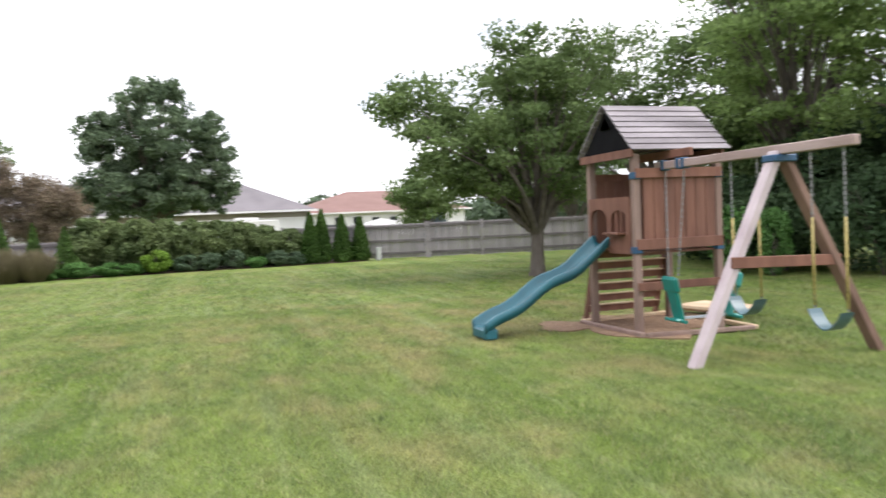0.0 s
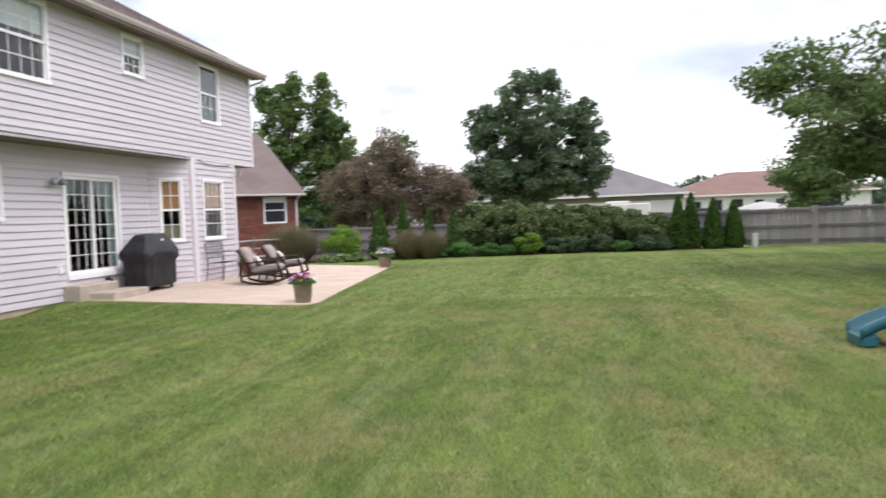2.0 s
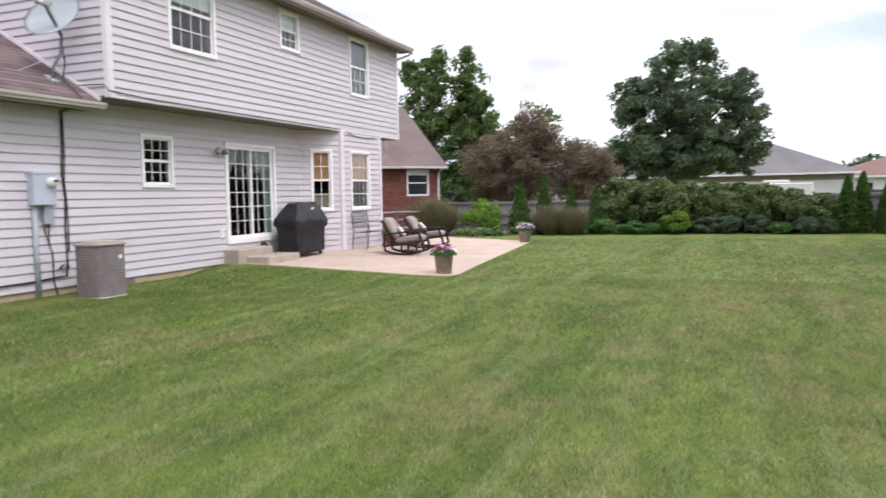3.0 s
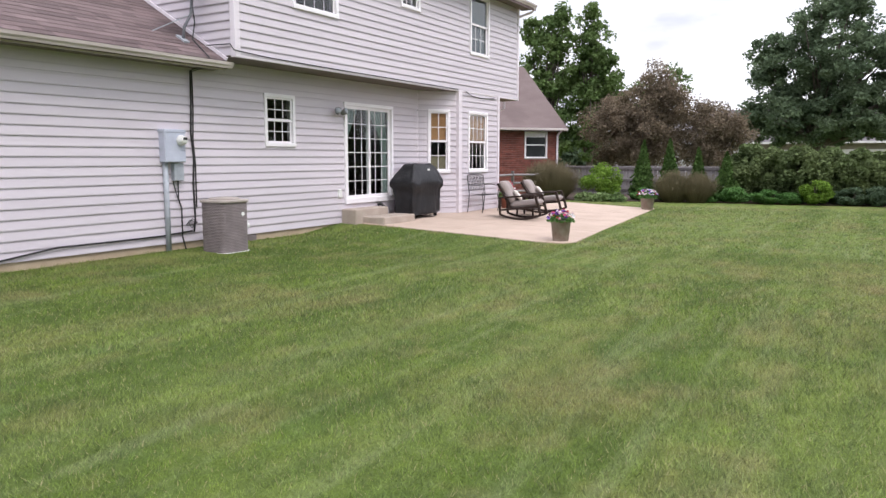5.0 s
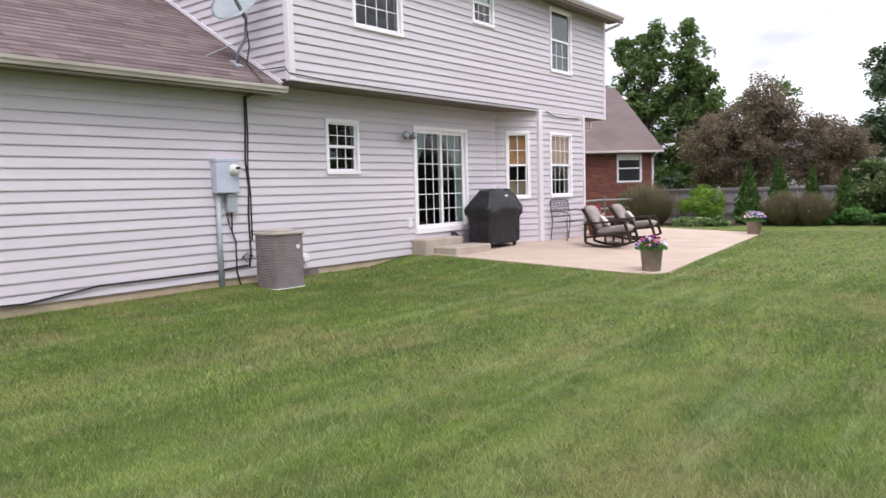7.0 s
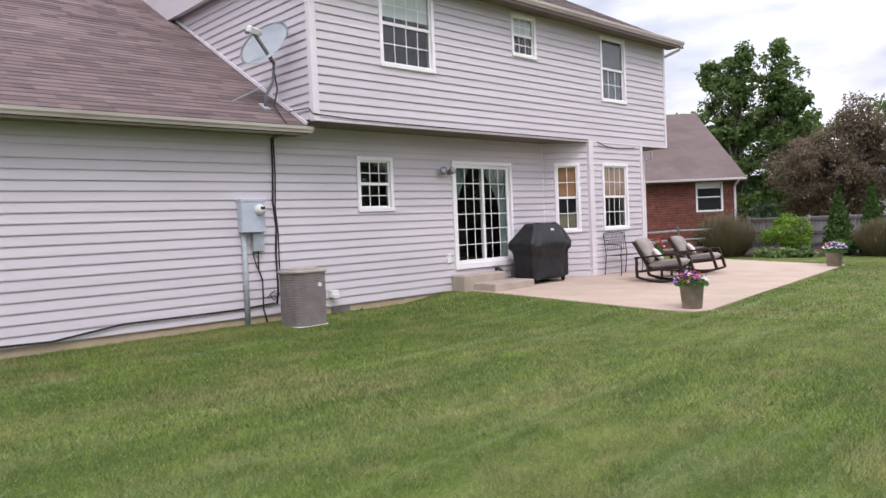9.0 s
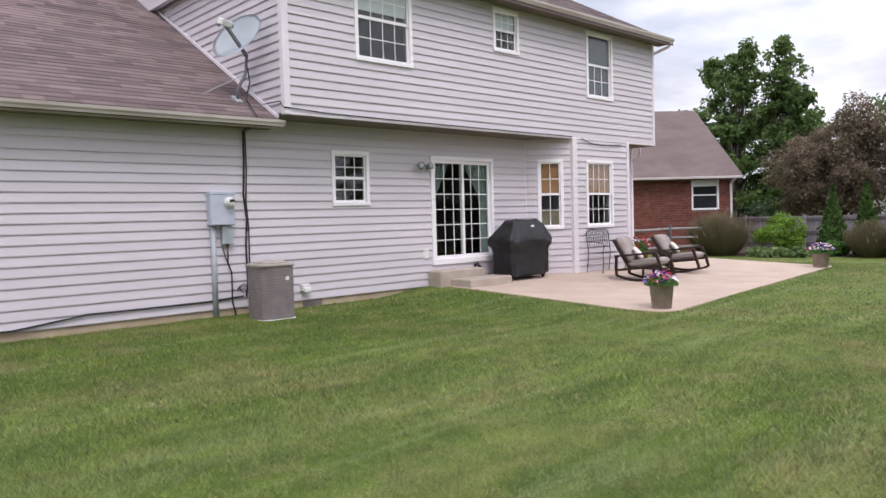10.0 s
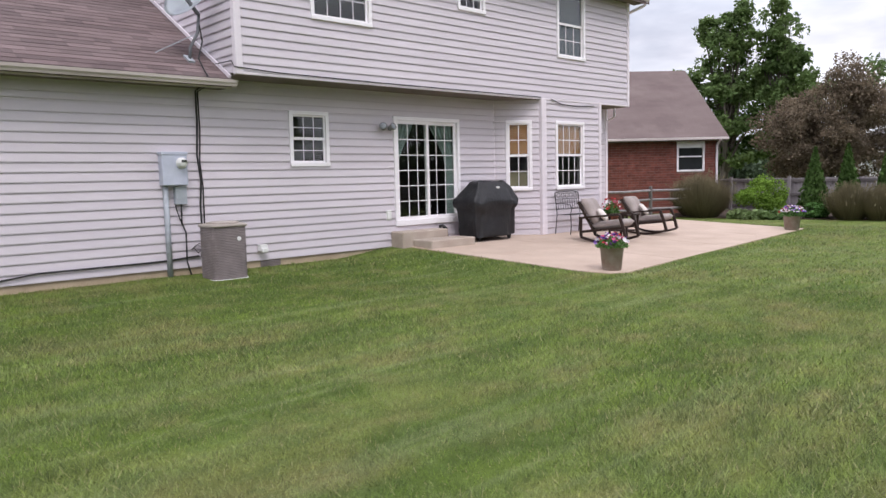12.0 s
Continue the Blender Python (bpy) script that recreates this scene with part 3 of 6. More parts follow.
def shingled(name, x0, x1, y0, y1, z_of, label, rows_to, tab=0.42, expo=0.145, near=False):
    """Roof deck with rows of shingle tabs, joined."""
    roof = thing(name, pose(0, 0, 0), label, "roof", kind="structure")
    bm = bmesh.new()
    vs = [bm.verts.new(c) for c in ((x0, y0, z_of(y0) - 0.02), (x1, y0, z_of(y0) - 0.02), (x1, y1, z_of(y1) - 0.02), (x0, y1, z_of(y1) - 0.02))]
    lw = [bm.verts.new(v.co - Vector((0, 0, 0.12))) for v in vs]
    bm.faces.new(vs)
    bm.faces.new(lw[::-1])
    for i in range(4):
        bm.faces.new((vs[i], lw[i], lw[(i + 1) % 4], vs[(i + 1) % 4]))
    part("deck", bm, M_SHINGLE, roof)
    rnd = random.Random(5)
    made = 0
    verts, faces = [], []
    slope = math.atan2(z_of(y1) - z_of(y0), y1 - y0)
    cy, cz = math.cos(slope), math.sin(slope)
    r = 0
    while r * expo * abs(cy) < abs(rows_to - y0):
        s = r * expo
        off = rnd.random() * tab
        u = x0 - off
        while u < x1:
            a, b2 = max(x0, u), min(x1, u + tab - 0.004)
            u += tab * rnd.choice((0.6, 1, 1, 1.4))
            b2 = min(x1, u - 0.003)
            if b2 - a < 0.02:
                continue
            t = 0.001 + 0.003 * rnd.random()
            k = len(verts)
            for (uu, ss_, h) in ((a, s, t + 0.004), (b2, s, t + 0.004), (b2, s + expo, 0.001), (a, s + expo, 0.001), (a, s, -0.01), (b2, s, -0.01)):
                yy, zz = y0 + ss_ * cy - h * cz, z_of(y0) - 0.02 + ss_ * cz + h * cy + 0.004
                verts.append((uu, yy, zz))
            if near and made < 300 and a > -9.0:
                raw("shingle", verts[k:], [(0, 1, 2, 3), (4, 5, 1, 0)], M_SHINGLE, roof)
                del verts[k:]
                made += 1
                continue
            faces += [(k, k + 1, k + 2, k + 3), (k + 4, k + 5, k + 1, k)]
        r += 1
    tagged(raw("shingles", verts, faces, M_SHINGLE, roof), "brown asphalt shingles", kind="stuff")
    return roof


GARAGE_Z = lambda y: 3.17 + SL * (y + 0.45)
shingled("roof_garage", -12.4, -3.51, -0.47, 6.4, GARAGE_Z, "brown shingled garage roof rising to the side wall", 6.4, near=True)
tagged(part("roof_garage_back", boxed(-12.4, 0, -0.1, -3.5, 5.0, 0, m=pose(0, 6.4, GARAGE_Z(6.4) - 0.03, -30.5, 0, 0)), M_SHINGLE), "brown shingled far side of the garage roof", "roof", kind="structure")
MAIN_Z = lambda y: 5.80 + 0.56 * (y + 1.02)
shingled("roof_main", -3.8, 7.32, -1.04, 4.0, MAIN_Z, "brown shingled main roof over the upper storey", 4.0, 0.5, 0.2)
tagged(part("roof_main_back", boxed(-3.8, 0, -0.1, 7.32, 6.0, 0, m=pose(0, 4.0, MAIN_Z(4.0) - 0.03, -29, 0, 0)), M_SHINGLE), "brown shingled far side of the main roof", "roof", kind="structure")
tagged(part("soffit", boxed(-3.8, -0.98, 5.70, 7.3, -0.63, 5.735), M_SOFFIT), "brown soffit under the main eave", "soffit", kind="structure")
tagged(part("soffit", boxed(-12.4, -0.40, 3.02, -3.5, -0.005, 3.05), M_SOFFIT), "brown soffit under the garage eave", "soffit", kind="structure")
for gx in (-3.6, 7.1):
    bm = bmesh.new()
    vs = [bm.verts.new(c) for c in ((gx, -0.64, 5.75), (gx, 8.4, 5.75), (gx, 4.0, MAIN_Z(4.0) - 0.12))]
    vb = [bm.verts.new(v.co + Vector((-0.1, 0, 0))) for v in vs]
    bm.faces.new(vs)
    bm.faces.new(vb[::-1])
    for i in range(3):
        bm.faces.new((vs[i], vb[i], vb[(i + 1) % 3], vs[(i + 1) % 3]))
    tagged(part("gable_wall", bm, M_SIDING), "grey gable end of the main roof", "wall", kind="structure")


def gutter(x0, x1, y, z, label):
    """A K-style gutter: flat back, curved lip."""
    prof = [(0.0, 0.10), (0.0, 0.0), (-0.075, 0.0), (-0.085, 0.03), (-0.11, 0.055), (-0.118, 0.098), (-0.105, 0.10), (-0.10, 0.06), (-0.07, 0.02), (-0.01, 0.012), (-0.01, 0.10)]
    n = len(prof)
    v = [(x0, y + py, z + pz) for py, pz in prof] + [(x1, y + py, z + pz) for py, pz in prof]
    f = [(i, (i + 1) % n, n + (i + 1) % n, n + i) for i in range(n)] + [tuple(range(5))[::-1], tuple(range(n, n + 6))]
    tagged(raw("gutter", v, f, M_GUTTER), label, "gutter", kind="structure")


gutter(-12.4, -3.44, -0.42, 3.03, "weathered beige gutter along the garage eave")
gutter(-3.8, 7.3, -0.98, 5.715, "beige gutter along the main eave")
tagged(part("fascia", boxed(-12.4, -0.42, 3.0, -3.5, -0.40, 3.15), M_GUTTER), "beige fascia behind the garage gutter", "trim", kind="structure")
tagged(part("trim", beam(bmesh.new(), (-3.55, -0.50, GARAGE_Z(-0.50) + 0.03), (-3.55, 6.3, GARAGE_Z(6.3) + 0.03), 0.03, 0.05), M_POST), "pale flashing where garage roof meets the wall", "trim", kind="structure")
bm = tube(bmesh.new(), [(7.22, -1.03, 5.72), (7.2, -0.98, 5.62), (7.10, -0.62, 5.50), (7.06, -0.30, 5.36), (7.06, -0.22, 5.2), (7.06, -0.20, 3.0), (7.06, 0.25, 2.8), (7.06, 0.25, 0.2)], 0.035, 8)
tagged(part("downspout", bm, M_POST), "pale downspout bending back to the house corner", "downspout", kind="structure")

# ---- more materials ----
# reddish cedar, with tree shade on the tower darkened into its colour
M_CEDAR = material("stained_shaded_cedar", (0.125, 0.052, 0.033), (0.205, 0.093, 0.062), 3.0, 0.75, 0.25, fine=60, each=0.3, stretch=(2, 2, 0.4))
M_CEDARGREY = material("weathered_cedar", (0.175, 0.115, 0.092), (0.275, 0.190, 0.158), 3.0, 0.8, 0.3, fine=70, each=0.2, stretch=(2, 2, 0.4))
M_PALEPOST = material("sunbleached_timber", (0.40, 0.325, 0.335), (0.53, 0.45, 0.46), 3.0, 0.8, 0.25, each=0.1)
M_WORNBEAM = material("worn_beam", (0.27, 0.195, 0.175), (0.43, 0.335, 0.31), 3.0, 0.85, 0.35, fine=60, stretch=(0.4, 2, 2))
M_ROOFBOARD = material("grey_roof_board", (0.130, 0.115, 0.122), (0.275, 0.250, 0.262), 2.5, 0.9, 0.4, fine=50, each=0.35, stretch=(1, 0.3, 1))
M_TEAL = material("teal_plastic", (0.009, 0.078, 0.105), (0.015, 0.110, 0.142), 2.0, 0.38, 0.03)
M_GREENPL = material("green_plastic", (0.010, 0.17, 0.145), (0.014, 0.21, 0.18), 2.0, 0.35, 0.03)
M_BLUEBR = material("blue_bracket", (0.015, 0.06, 0.13), (0.02, 0.08, 0.16), 3.0, 0.5, 0.05)
M_ROPE = material("grey_chain", (0.16, 0.16, 0.16), (0.25, 0.25, 0.25), 30.0, 0.6, 0.2)
M_YELLOW = material("yellow_sleeve", (0.25, 0.20, 0.06), (0.46, 0.37, 0.12), 30.0, 0.5, 0.05)
M_TARP = material("black_tarp", (0.006, 0.006, 0.007), (0.010, 0.010, 0.011), 4.0, 0.95, 0.1, spec=0.1)
M_SEAT = material("swing_belt", (0.055, 0.105, 0.125), (0.085, 0.145, 0.165), 4.0, 0.35, 0.05)
M_BROWNLEG = material("brown_timber", (0.135, 0.078, 0.058), (0.205, 0.125, 0.095), 3.0, 0.85, 0.3, stretch=(2, 2, 0.4))
M_MULCH = material("wood_chips", (0.17, 0.10, 0.06), (0.29, 0.19, 0.12), 14.0, 0.95, 0.8, fine=120, coords="World")
M_SANDTIMBER = material("pale_landscape_timber", (0.42, 0.30, 0.19), (0.56, 0.43, 0.29), 4.0, 0.85, 0.2)
M_BARK = material("grey_bark", (0.075, 0.062, 0.052), (0.15, 0.128, 0.11), 9.0, 0.95, 0.8, fine=45, stretch=(1, 1, 0.3))
M_FENCE = material("weathered_fence", (0.215, 0.196, 0.202), (0.325, 0.300, 0.308), 3.0, 0.9, 0.3, fine=40, each=0.3, stretch=(3, 3, 0.4))
M_FENCERAIL = material("fence_rail", (0.105, 0.094, 0.094), (0.165, 0.150, 0.150), 3.0, 0.9, 0.3, fine=40, each=0.3, stretch=(1, 1, 1))
M_BRICK = material("red_brick", (0.140, 0.042, 0.032), (0.215, 0.075, 0.055), 5.0, 0.9, 0.3, fine=40, island=0.45)
M_MORTAR = material("mortar", (0.16, 0.10, 0.085), (0.22, 0.15, 0.13), 5.0, 0.95, 0.2)
M_FARROOF = material("far_grey_roof", (0.13, 0.118, 0.125), (0.175, 0.16, 0.168), 0.5, 0.95, 0.1)
M_NROOF = material("neighbour_shingle", (0.135, 0.098, 0.095), (0.180, 0.138, 0.132), 0.9, 0.95, 0.3, fine=25, island=0.12)
M_TERRA = material("terracotta_roof", (0.165, 0.092, 0.078), (0.205, 0.122, 0.104), 0.6, 0.9, 0.1)
M_FARWHITE = material("far_white_wall", (0.66, 0.64, 0.64), (0.74, 0.72, 0.72), 0.6, 0.8, 0.0)
M_FARBAND = material("far_tan_band", (0.25, 0.21, 0.18), (0.31, 0.27, 0.24), 0.8, 0.8, 0.0)
M_DARKGLASS = material("dark_far_glass", (0.02, 0.022, 0.025), (0.03, 0.033, 0.036), 2.0, 0.15, 0.0)
M_CAR = material("dark_car_paint", (0.03, 0.032, 0.036), (0.04, 0.042, 0.046), 2.0, 0.3, 0.0)
M_COVER = material("black_grill_cover", (0.007, 0.007, 0.009), (0.016, 0.016, 0.019), 7.0, 0.55, 1.0, fine=22)
M_CHAIR = material("dark_wicker_frame", (0.022, 0.013, 0.010), (0.038, 0.024, 0.019), 10.0, 0.6, 0.2, spec=0.25)
M_CUSHION = material("taupe_cushion", (0.30, 0.255, 0.24), (0.37, 0.32, 0.305), 6.0, 0.9, 0.2, fine=200)
M_PILLOW = material("cream_pillow", (0.64, 0.58, 0.54), (0.72, 0.66, 0.62), 6.0, 0.9, 0.2)
M_POTCLAY = material("weathered_pot", (0.235, 0.175, 0.135), (0.325, 0.290, 0.255), 7.0, 0.85, 0.3, each=0.15)
M_TERRAPOT = material("terracotta_pot", (0.19, 0.065, 0.04), (0.27, 0.10, 0.065), 5.0, 0.8, 0.1)
M_IRON = material("wrought_iron", (0.025, 0.024, 0.025), (0.05, 0.048, 0.05), 8.0, 0.5, 0.1)
M_DISH = material("dish_paint", (0.62, 0.67, 0.72), (0.70, 0.75, 0.80), 3.0, 0.4, 0.03)
M_MAST = material("mast_paint", (0.12, 0.125, 0.14), (0.18, 0.185, 0.20), 6.0, 0.5, 0.1)
M_PEDESTAL = material("pedestal_paint", (0.42, 0.43, 0.42), (0.52, 0.53, 0.52), 6.0, 0.5, 0.05)
M_SOIL = material("bed_mulch", (0.045, 0.030, 0.022), (0.09, 0.06, 0.045), 9.0, 0.95, 0.7, coords="World")


def leafy(name, c1, c2, thin=0.3, rough=0.75):
    return material(name, c1, c2, 0.8, rough, 0.0, island=0.7, thin=thin, spec=0.15, coords="World")


L_OAK = leafy("oak_leaf", (0.098, 0.144, 0.086), (0.165, 0.218, 0.128), 0.4)
L_WOODS = leafy("distant_leaf", (0.070, 0.102, 0.062), (0.098, 0.132, 0.082))
L_MAPLE = leafy("maple_leaf", (0.100, 0.162, 0.058), (0.175, 0.250, 0.090), 0.45)
L_YARD = leafy("yard_tree_leaf", (0.095, 0.145, 0.052), (0.155, 0.215, 0.082), 0.4)
L_LIGHT = leafy("light_leaf", (0.150, 0.225, 0.074), (0.245, 0.335, 0.120), 0.5)
# dark evergreen leaf, darkened further for the shade below the tall trees
L_DARK = leafy("dark_shaded_leaf", (0.030, 0.056, 0.026), (0.058, 0.095, 0.040), 0.15)
L_PLUM = leafy("plum_leaf", (0.165, 0.130, 0.096), (0.258, 0.208, 0.146), 0.4)
L_ARB = leafy("arborvitae_leaf", (0.040, 0.082, 0.017), (0.066, 0.124, 0.027), 0.15)
L_CONE = leafy("young_arborvitae_leaf", (0.052, 0.098, 0.026), (0.086, 0.150, 0.040), 0.2)
L_HEDGE = leafy("hedge_leaf", (0.088, 0.126, 0.050), (0.170, 0.215, 0.090), 0.25)
L_BRIGHT = leafy("bright_shrub_leaf", (0.125, 0.225, 0.031), (0.213, 0.338, 0.056), 0.3)
L_LOW = leafy("low_shrub_leaf", (0.070, 0.161, 0.042), (0.119, 0.238, 0.070), 0.25)
L_SPRUCE = leafy("blue_spruce_needle", (0.102, 0.138, 0.150), (0.156, 0.198, 0.210), 0.1)
L_GRASSY = leafy("ornamental_grass", (0.150, 0.135, 0.078), (0.245, 0.205, 0.130), 0.3)
L_GREYGR = leafy("blue_green_tuft", (0.084, 0.132, 0.078), (0.132, 0.186, 0.108), 0.3)
L_HOSTA = leafy("hosta_leaf", (0.115, 0.195, 0.065), (0.300, 0.380, 0.180), 0.3)

RNG = np.random.RandomState(11)


def fast(name, v, k, material_, parent=None, label="", kind=""):
    """A mesh of separate k-sided faces from an (n*k, 3) array."""
    n = len(v) // k
    me = bpy.data.meshes.new(name)
    me.vertices.add(len(v))
    me.vertices.foreach_set("co", np.asarray(v, dtype=np.float32).ravel())
    me.loops.add(n * k)
    me.loops.foreach_set("vertex_index", np.arange(n * k, dtype=np.int32))
    me.polygons.add(n)
    me.polygons.foreach_set("loop_start", np.arange(0, n * k, k, dtype=np.int32))
    me.polygons.foreach_set("loop_total", np.full(n, k, dtype=np.int32))
    me.update(calc_edges=True)
    me.materials.append(material_)
    ob = new(name, me)
    if parent is not None:
        ob.parent = parent
    return tagged(ob, label, kind=kind)


def unit(a):
    return a / np.maximum(np.linalg.norm(a, axis=1, keepdims=True), 1e-6)


def leaf_faces(p, size, rng, upright=0.0, long=1.6):
    """Diamond leaves at the points p."""
    n = len(p)
    nrm = unit(rng.normal(size=(n, 3)) + np.array((0, 0, 0.7 * (1 - upright))))
    a = unit(np.cross(nrm, rng.normal(size=(n, 3))) + np.array((0, 0, upright * 2.0)))
    b = unit(np.cross(nrm, a))
    s = size * rng.uniform(0.6, 1.35, size=(n, 1))
    out = np.empty((n, 4, 3))
    out[:, 0] = p - a * s * long * 0.5
    out[:, 1] = p + b * s * 0.5 + nrm * s * 0.12
    out[:, 2] = p + a * s * long * 0.5
    out[:, 3] = p - b * s * 0.5 + nrm * s * 0.12
    return out.reshape(-1, 3)


def clumps(envelopes, rng, shell=0.45):
    got = []
    for cx, cy, cz, rx, ry, rz, n in envelopes:
        d = unit(rng.normal(size=(n, 3)))
        r = rng.uniform(0, 1, size=(n, 1)) ** shell
        got.append(d * r * np.array((rx, ry, rz)) + np.array((cx, cy, cz)))
    return np.concatenate(got)


def tree(name, base, trunk_r, fork, envelopes, leaf, per, clump_r, size, label, seed, lean=(0, 0), limbs=26, group="", flat=0.6, bark=None):
    """Tapered trunk, limbs out to the leaf clumps, a crown of small leaves."""
    rng = np.random.RandomState(seed)
    t = thing(name, pose(*base), label, "tree", group)
    fx, fy = lean
    bm = bmesh.new()
    tube(bm, [(0, 0, -0.1), (0, 0, 0.12), (fx * 0.3, fy * 0.3, fork * 0.5), (fx, fy, fork)], [trunk_r * 1.5, trunk_r * 1.1, trunk_r * 0.9, trunk_r * 0.85], 10, False)
    part("trunk", bm, bark or M_BARK, t, smooth=True)
    c = clumps(envelopes, rng)
    c = c - np.array(base)
    top = Vector((fx, fy, fork))
    for q in c[rng.permutation(len(c))[:limbs]]:
        q = Vector(q)
        mid = top.lerp(q, 0.5) + Vector(rng.normal(size=3) * 0.12) + Vector((0, 0, 0.10 * (q - top).length))
        r = trunk_r * rng.uniform(0.28, 0.5)
        bm = tube(bmesh.new(), [top - Vector((0, 0, 0.15)), top.lerp(mid, 0.5) + Vector(rng.normal(size=3) * 0.05), mid, q], [r, r * 0.75, r * 0.5, r * 0.15], 6, False)
        part("limb", bm, bark or M_BARK, t, smooth=True)
    rad = clump_r * rng.uniform(0.6, 1.3, size=(len(c), 1, 1))
    pts = c[:, None, :] + unit(rng.normal(size=(len(c) * per, 3))).reshape(len(c), per, 3) * rad * (rng.uniform(0, 1, size=(len(c), per, 1)) ** 0.45) * np.array((1, 1, flat))
    fast("crown", leaf_faces(pts.reshape(-1, 3), size, rng), 4, leaf, t)
    return t


def bush(name, x, y, rx, ry, h, leaf, n, size, label, seed, group="", z0=None, lumps=9, category="shrub", upright=0.0, lump_r=0.5):
    """A shrub: short stems under lumps of leaves."""
    rng = np.random.RandomState(seed)
    z = ground_z(x, y) if z0 is None else z0
    t = thing(name, pose(x, y, z), label, category, group)
    bm = bmesh.new()
    for k in range(5):
        a = rng.uniform(0, 6.28)
        tube(bm, [(0.05 * math.cos(a), 0.05 * math.sin(a), -0.05), (0.25 * rx * math.cos(a), 0.25 * ry * math.sin(a), h * 0.35), (0.55 * rx * math.cos(a), 0.55 * ry * math.sin(a), h * 0.75)], [0.02, 0.014, 0.006], 5)
    part("stems", bm, M_BARK, t)
    d = unit(rng.normal(size=(lumps, 3)))
    c = d * np.array((rx, ry, h * 0.5)) * (1.05 - lump_r) + np.array((0, 0, h * 0.52))
    per = n // lumps
    p = c[:, None, :] + unit(rng.normal(size=(n // lumps * lumps, 3))).reshape(lumps, per, 3) * np.array((rx, ry, h * 0.5)) * lump_r * rng.uniform(0.7, 1.2, size=(lumps, 1, 1)) * (rng.uniform(0.3, 1, size=(lumps, per, 1)) ** 0.4)
    p = p.reshape(-1, 3)
    p[:, 2] = np.abs(p[:, 2])
    fast("foliage", leaf_faces(p, size, rng, upright), 4, leaf, t)
    return t


def cone_tree(name, x, y, h, r, leaf, n, label, seed, group, z0=None, size=0.06, power=0.8, ragged=0.12):
    rng = np.random.RandomState(seed)
    z = ground_z(x, y) if z0 is None else z0
    t = thing(name, pose(x, y, z), label, "tree", group)
    part("trunk", tube(bmesh.new(), [(0, 0, -0.05), (0, 0, h * 0.5), (0, 0, h * 0.93)], [0.05, 0.03, 0.008], 6), M_BARK, t)
    u = rng.uniform(0, 1, n) ** 1.3
    wob = 1 + ragged * np.sin(u * 40 + rng.uniform(0, 6, n))
    rad = r * np.minimum(1, (1 - u) ** power * 1.08) * np.minimum(1, 0.72 + u * 3) * wob * rng.uniform(0.55, 1.08, n)
    a = rng.uniform(0, 2 * math.pi, n)
    rad *= 1 + 0.13 * np.sin(a * 3 + seed) + 0.08 * np.sin(a * 7 + u * 9)
    p = np.stack([rad * np.cos(a), rad * np.sin(a), 0.04 + u * h * 0.97], 1)
    fast("foliage", leaf_faces(p, size, rng, 0.55, 2.0), 4, leaf, t)
    return t


def tuft(name, x, y, r, h, leaf, n, label, seed, group="", width=0.007, z0=None):
    """An ornamental grass: arching blades out of one crown."""
    rng = np.random.RandomState(seed)
    z = ground_z(x, y) if z0 is None else z0
    t = thing(name, pose(x, y, z), label, "grass")
    a = rng.uniform(0, 2 * math.pi, n)
    out = r * rng.uniform(0.05, 1, n) ** 0.7
    top = h * rng.uniform(0.5, 1.08, n) * (1 - 0.30 * (out / r) ** 2)
    root = 0.35 * out
    w = width
    v = np.empty((n, 3, 3))
    ca, sa = np.cos(a), np.sin(a)
    v[:, 0] = np.stack([root * ca - w * sa, root * sa + w * ca, np.zeros(n)], 1)
    v[:, 1] = np.stack([root * ca + w * sa, root * sa - w * ca, np.zeros(n)], 1)
    v[:, 2] = np.stack([out * ca, out * sa, top], 1)
    fast("blades", v.reshape(-1, 3), 3, leaf, t)
    # seed heads
    p = np.stack([out * ca, out * sa, top * 0.98], 1)[: n // 50]
    fast("seed_heads", leaf_faces(p, 0.035, rng, 0.95, 4.0), 4, leaf, t)
    if group:
        tagged(t, group=group)
    return t


# ---- fixtures on the house wall ----
meter = thing("electric_meter", pose(-4.355, 0, 0), "pale blue electric meter box on the siding", "electric meter")
part("cabinet", boxed(-0.195, -0.17, 1.53, 0.195, -0.012, 2.03, 0.012), M_METERBOX, meter)
part("cover_lip", boxed(-0.205, -0.178, 1.99, 0.205, -0.01, 2.04, 0.006), M_METERBOX, meter)
bm = lathe(bmesh.new(), [(0.085, 0), (0.085, 0.02), (0.07, 0.03), (0.066, 0.08), (0.05, 0.105), (0.0, 0.11)], 18)
bmesh.ops.transform(bm, matrix=pose(0.10, -0.17, 1.87, 90, 0, 0), verts=bm.verts)
dial = part("meter_dial", bm, M_WHITE, meter, "round pale meter face", smooth=True)
part("dial_plate", boxed(0.06, -0.284, 1.875, 0.14, -0.278, 1.915, 0.002), M_BLACK, dial)
part("conduit", tube(bmesh.new(), [(-0.125, -0.06, 1.54), (-0.125, -0.06, 0.06)], 0.042, 12), M_STEEL, meter, "grey steel conduit", smooth=True)
part("junction_box", boxed(0.01, -0.11, 1.24, 0.19, -0.012, 1.52, 0.008), M_STEEL, meter, "small grey junction box")


def cable(name, pts, r, label, mat_=None):
    bm = tube(bmesh.new(), pts, r, 6)
    return tagged(part(name, bm, mat_ or M_BLACK, smooth=True), label, "cable")


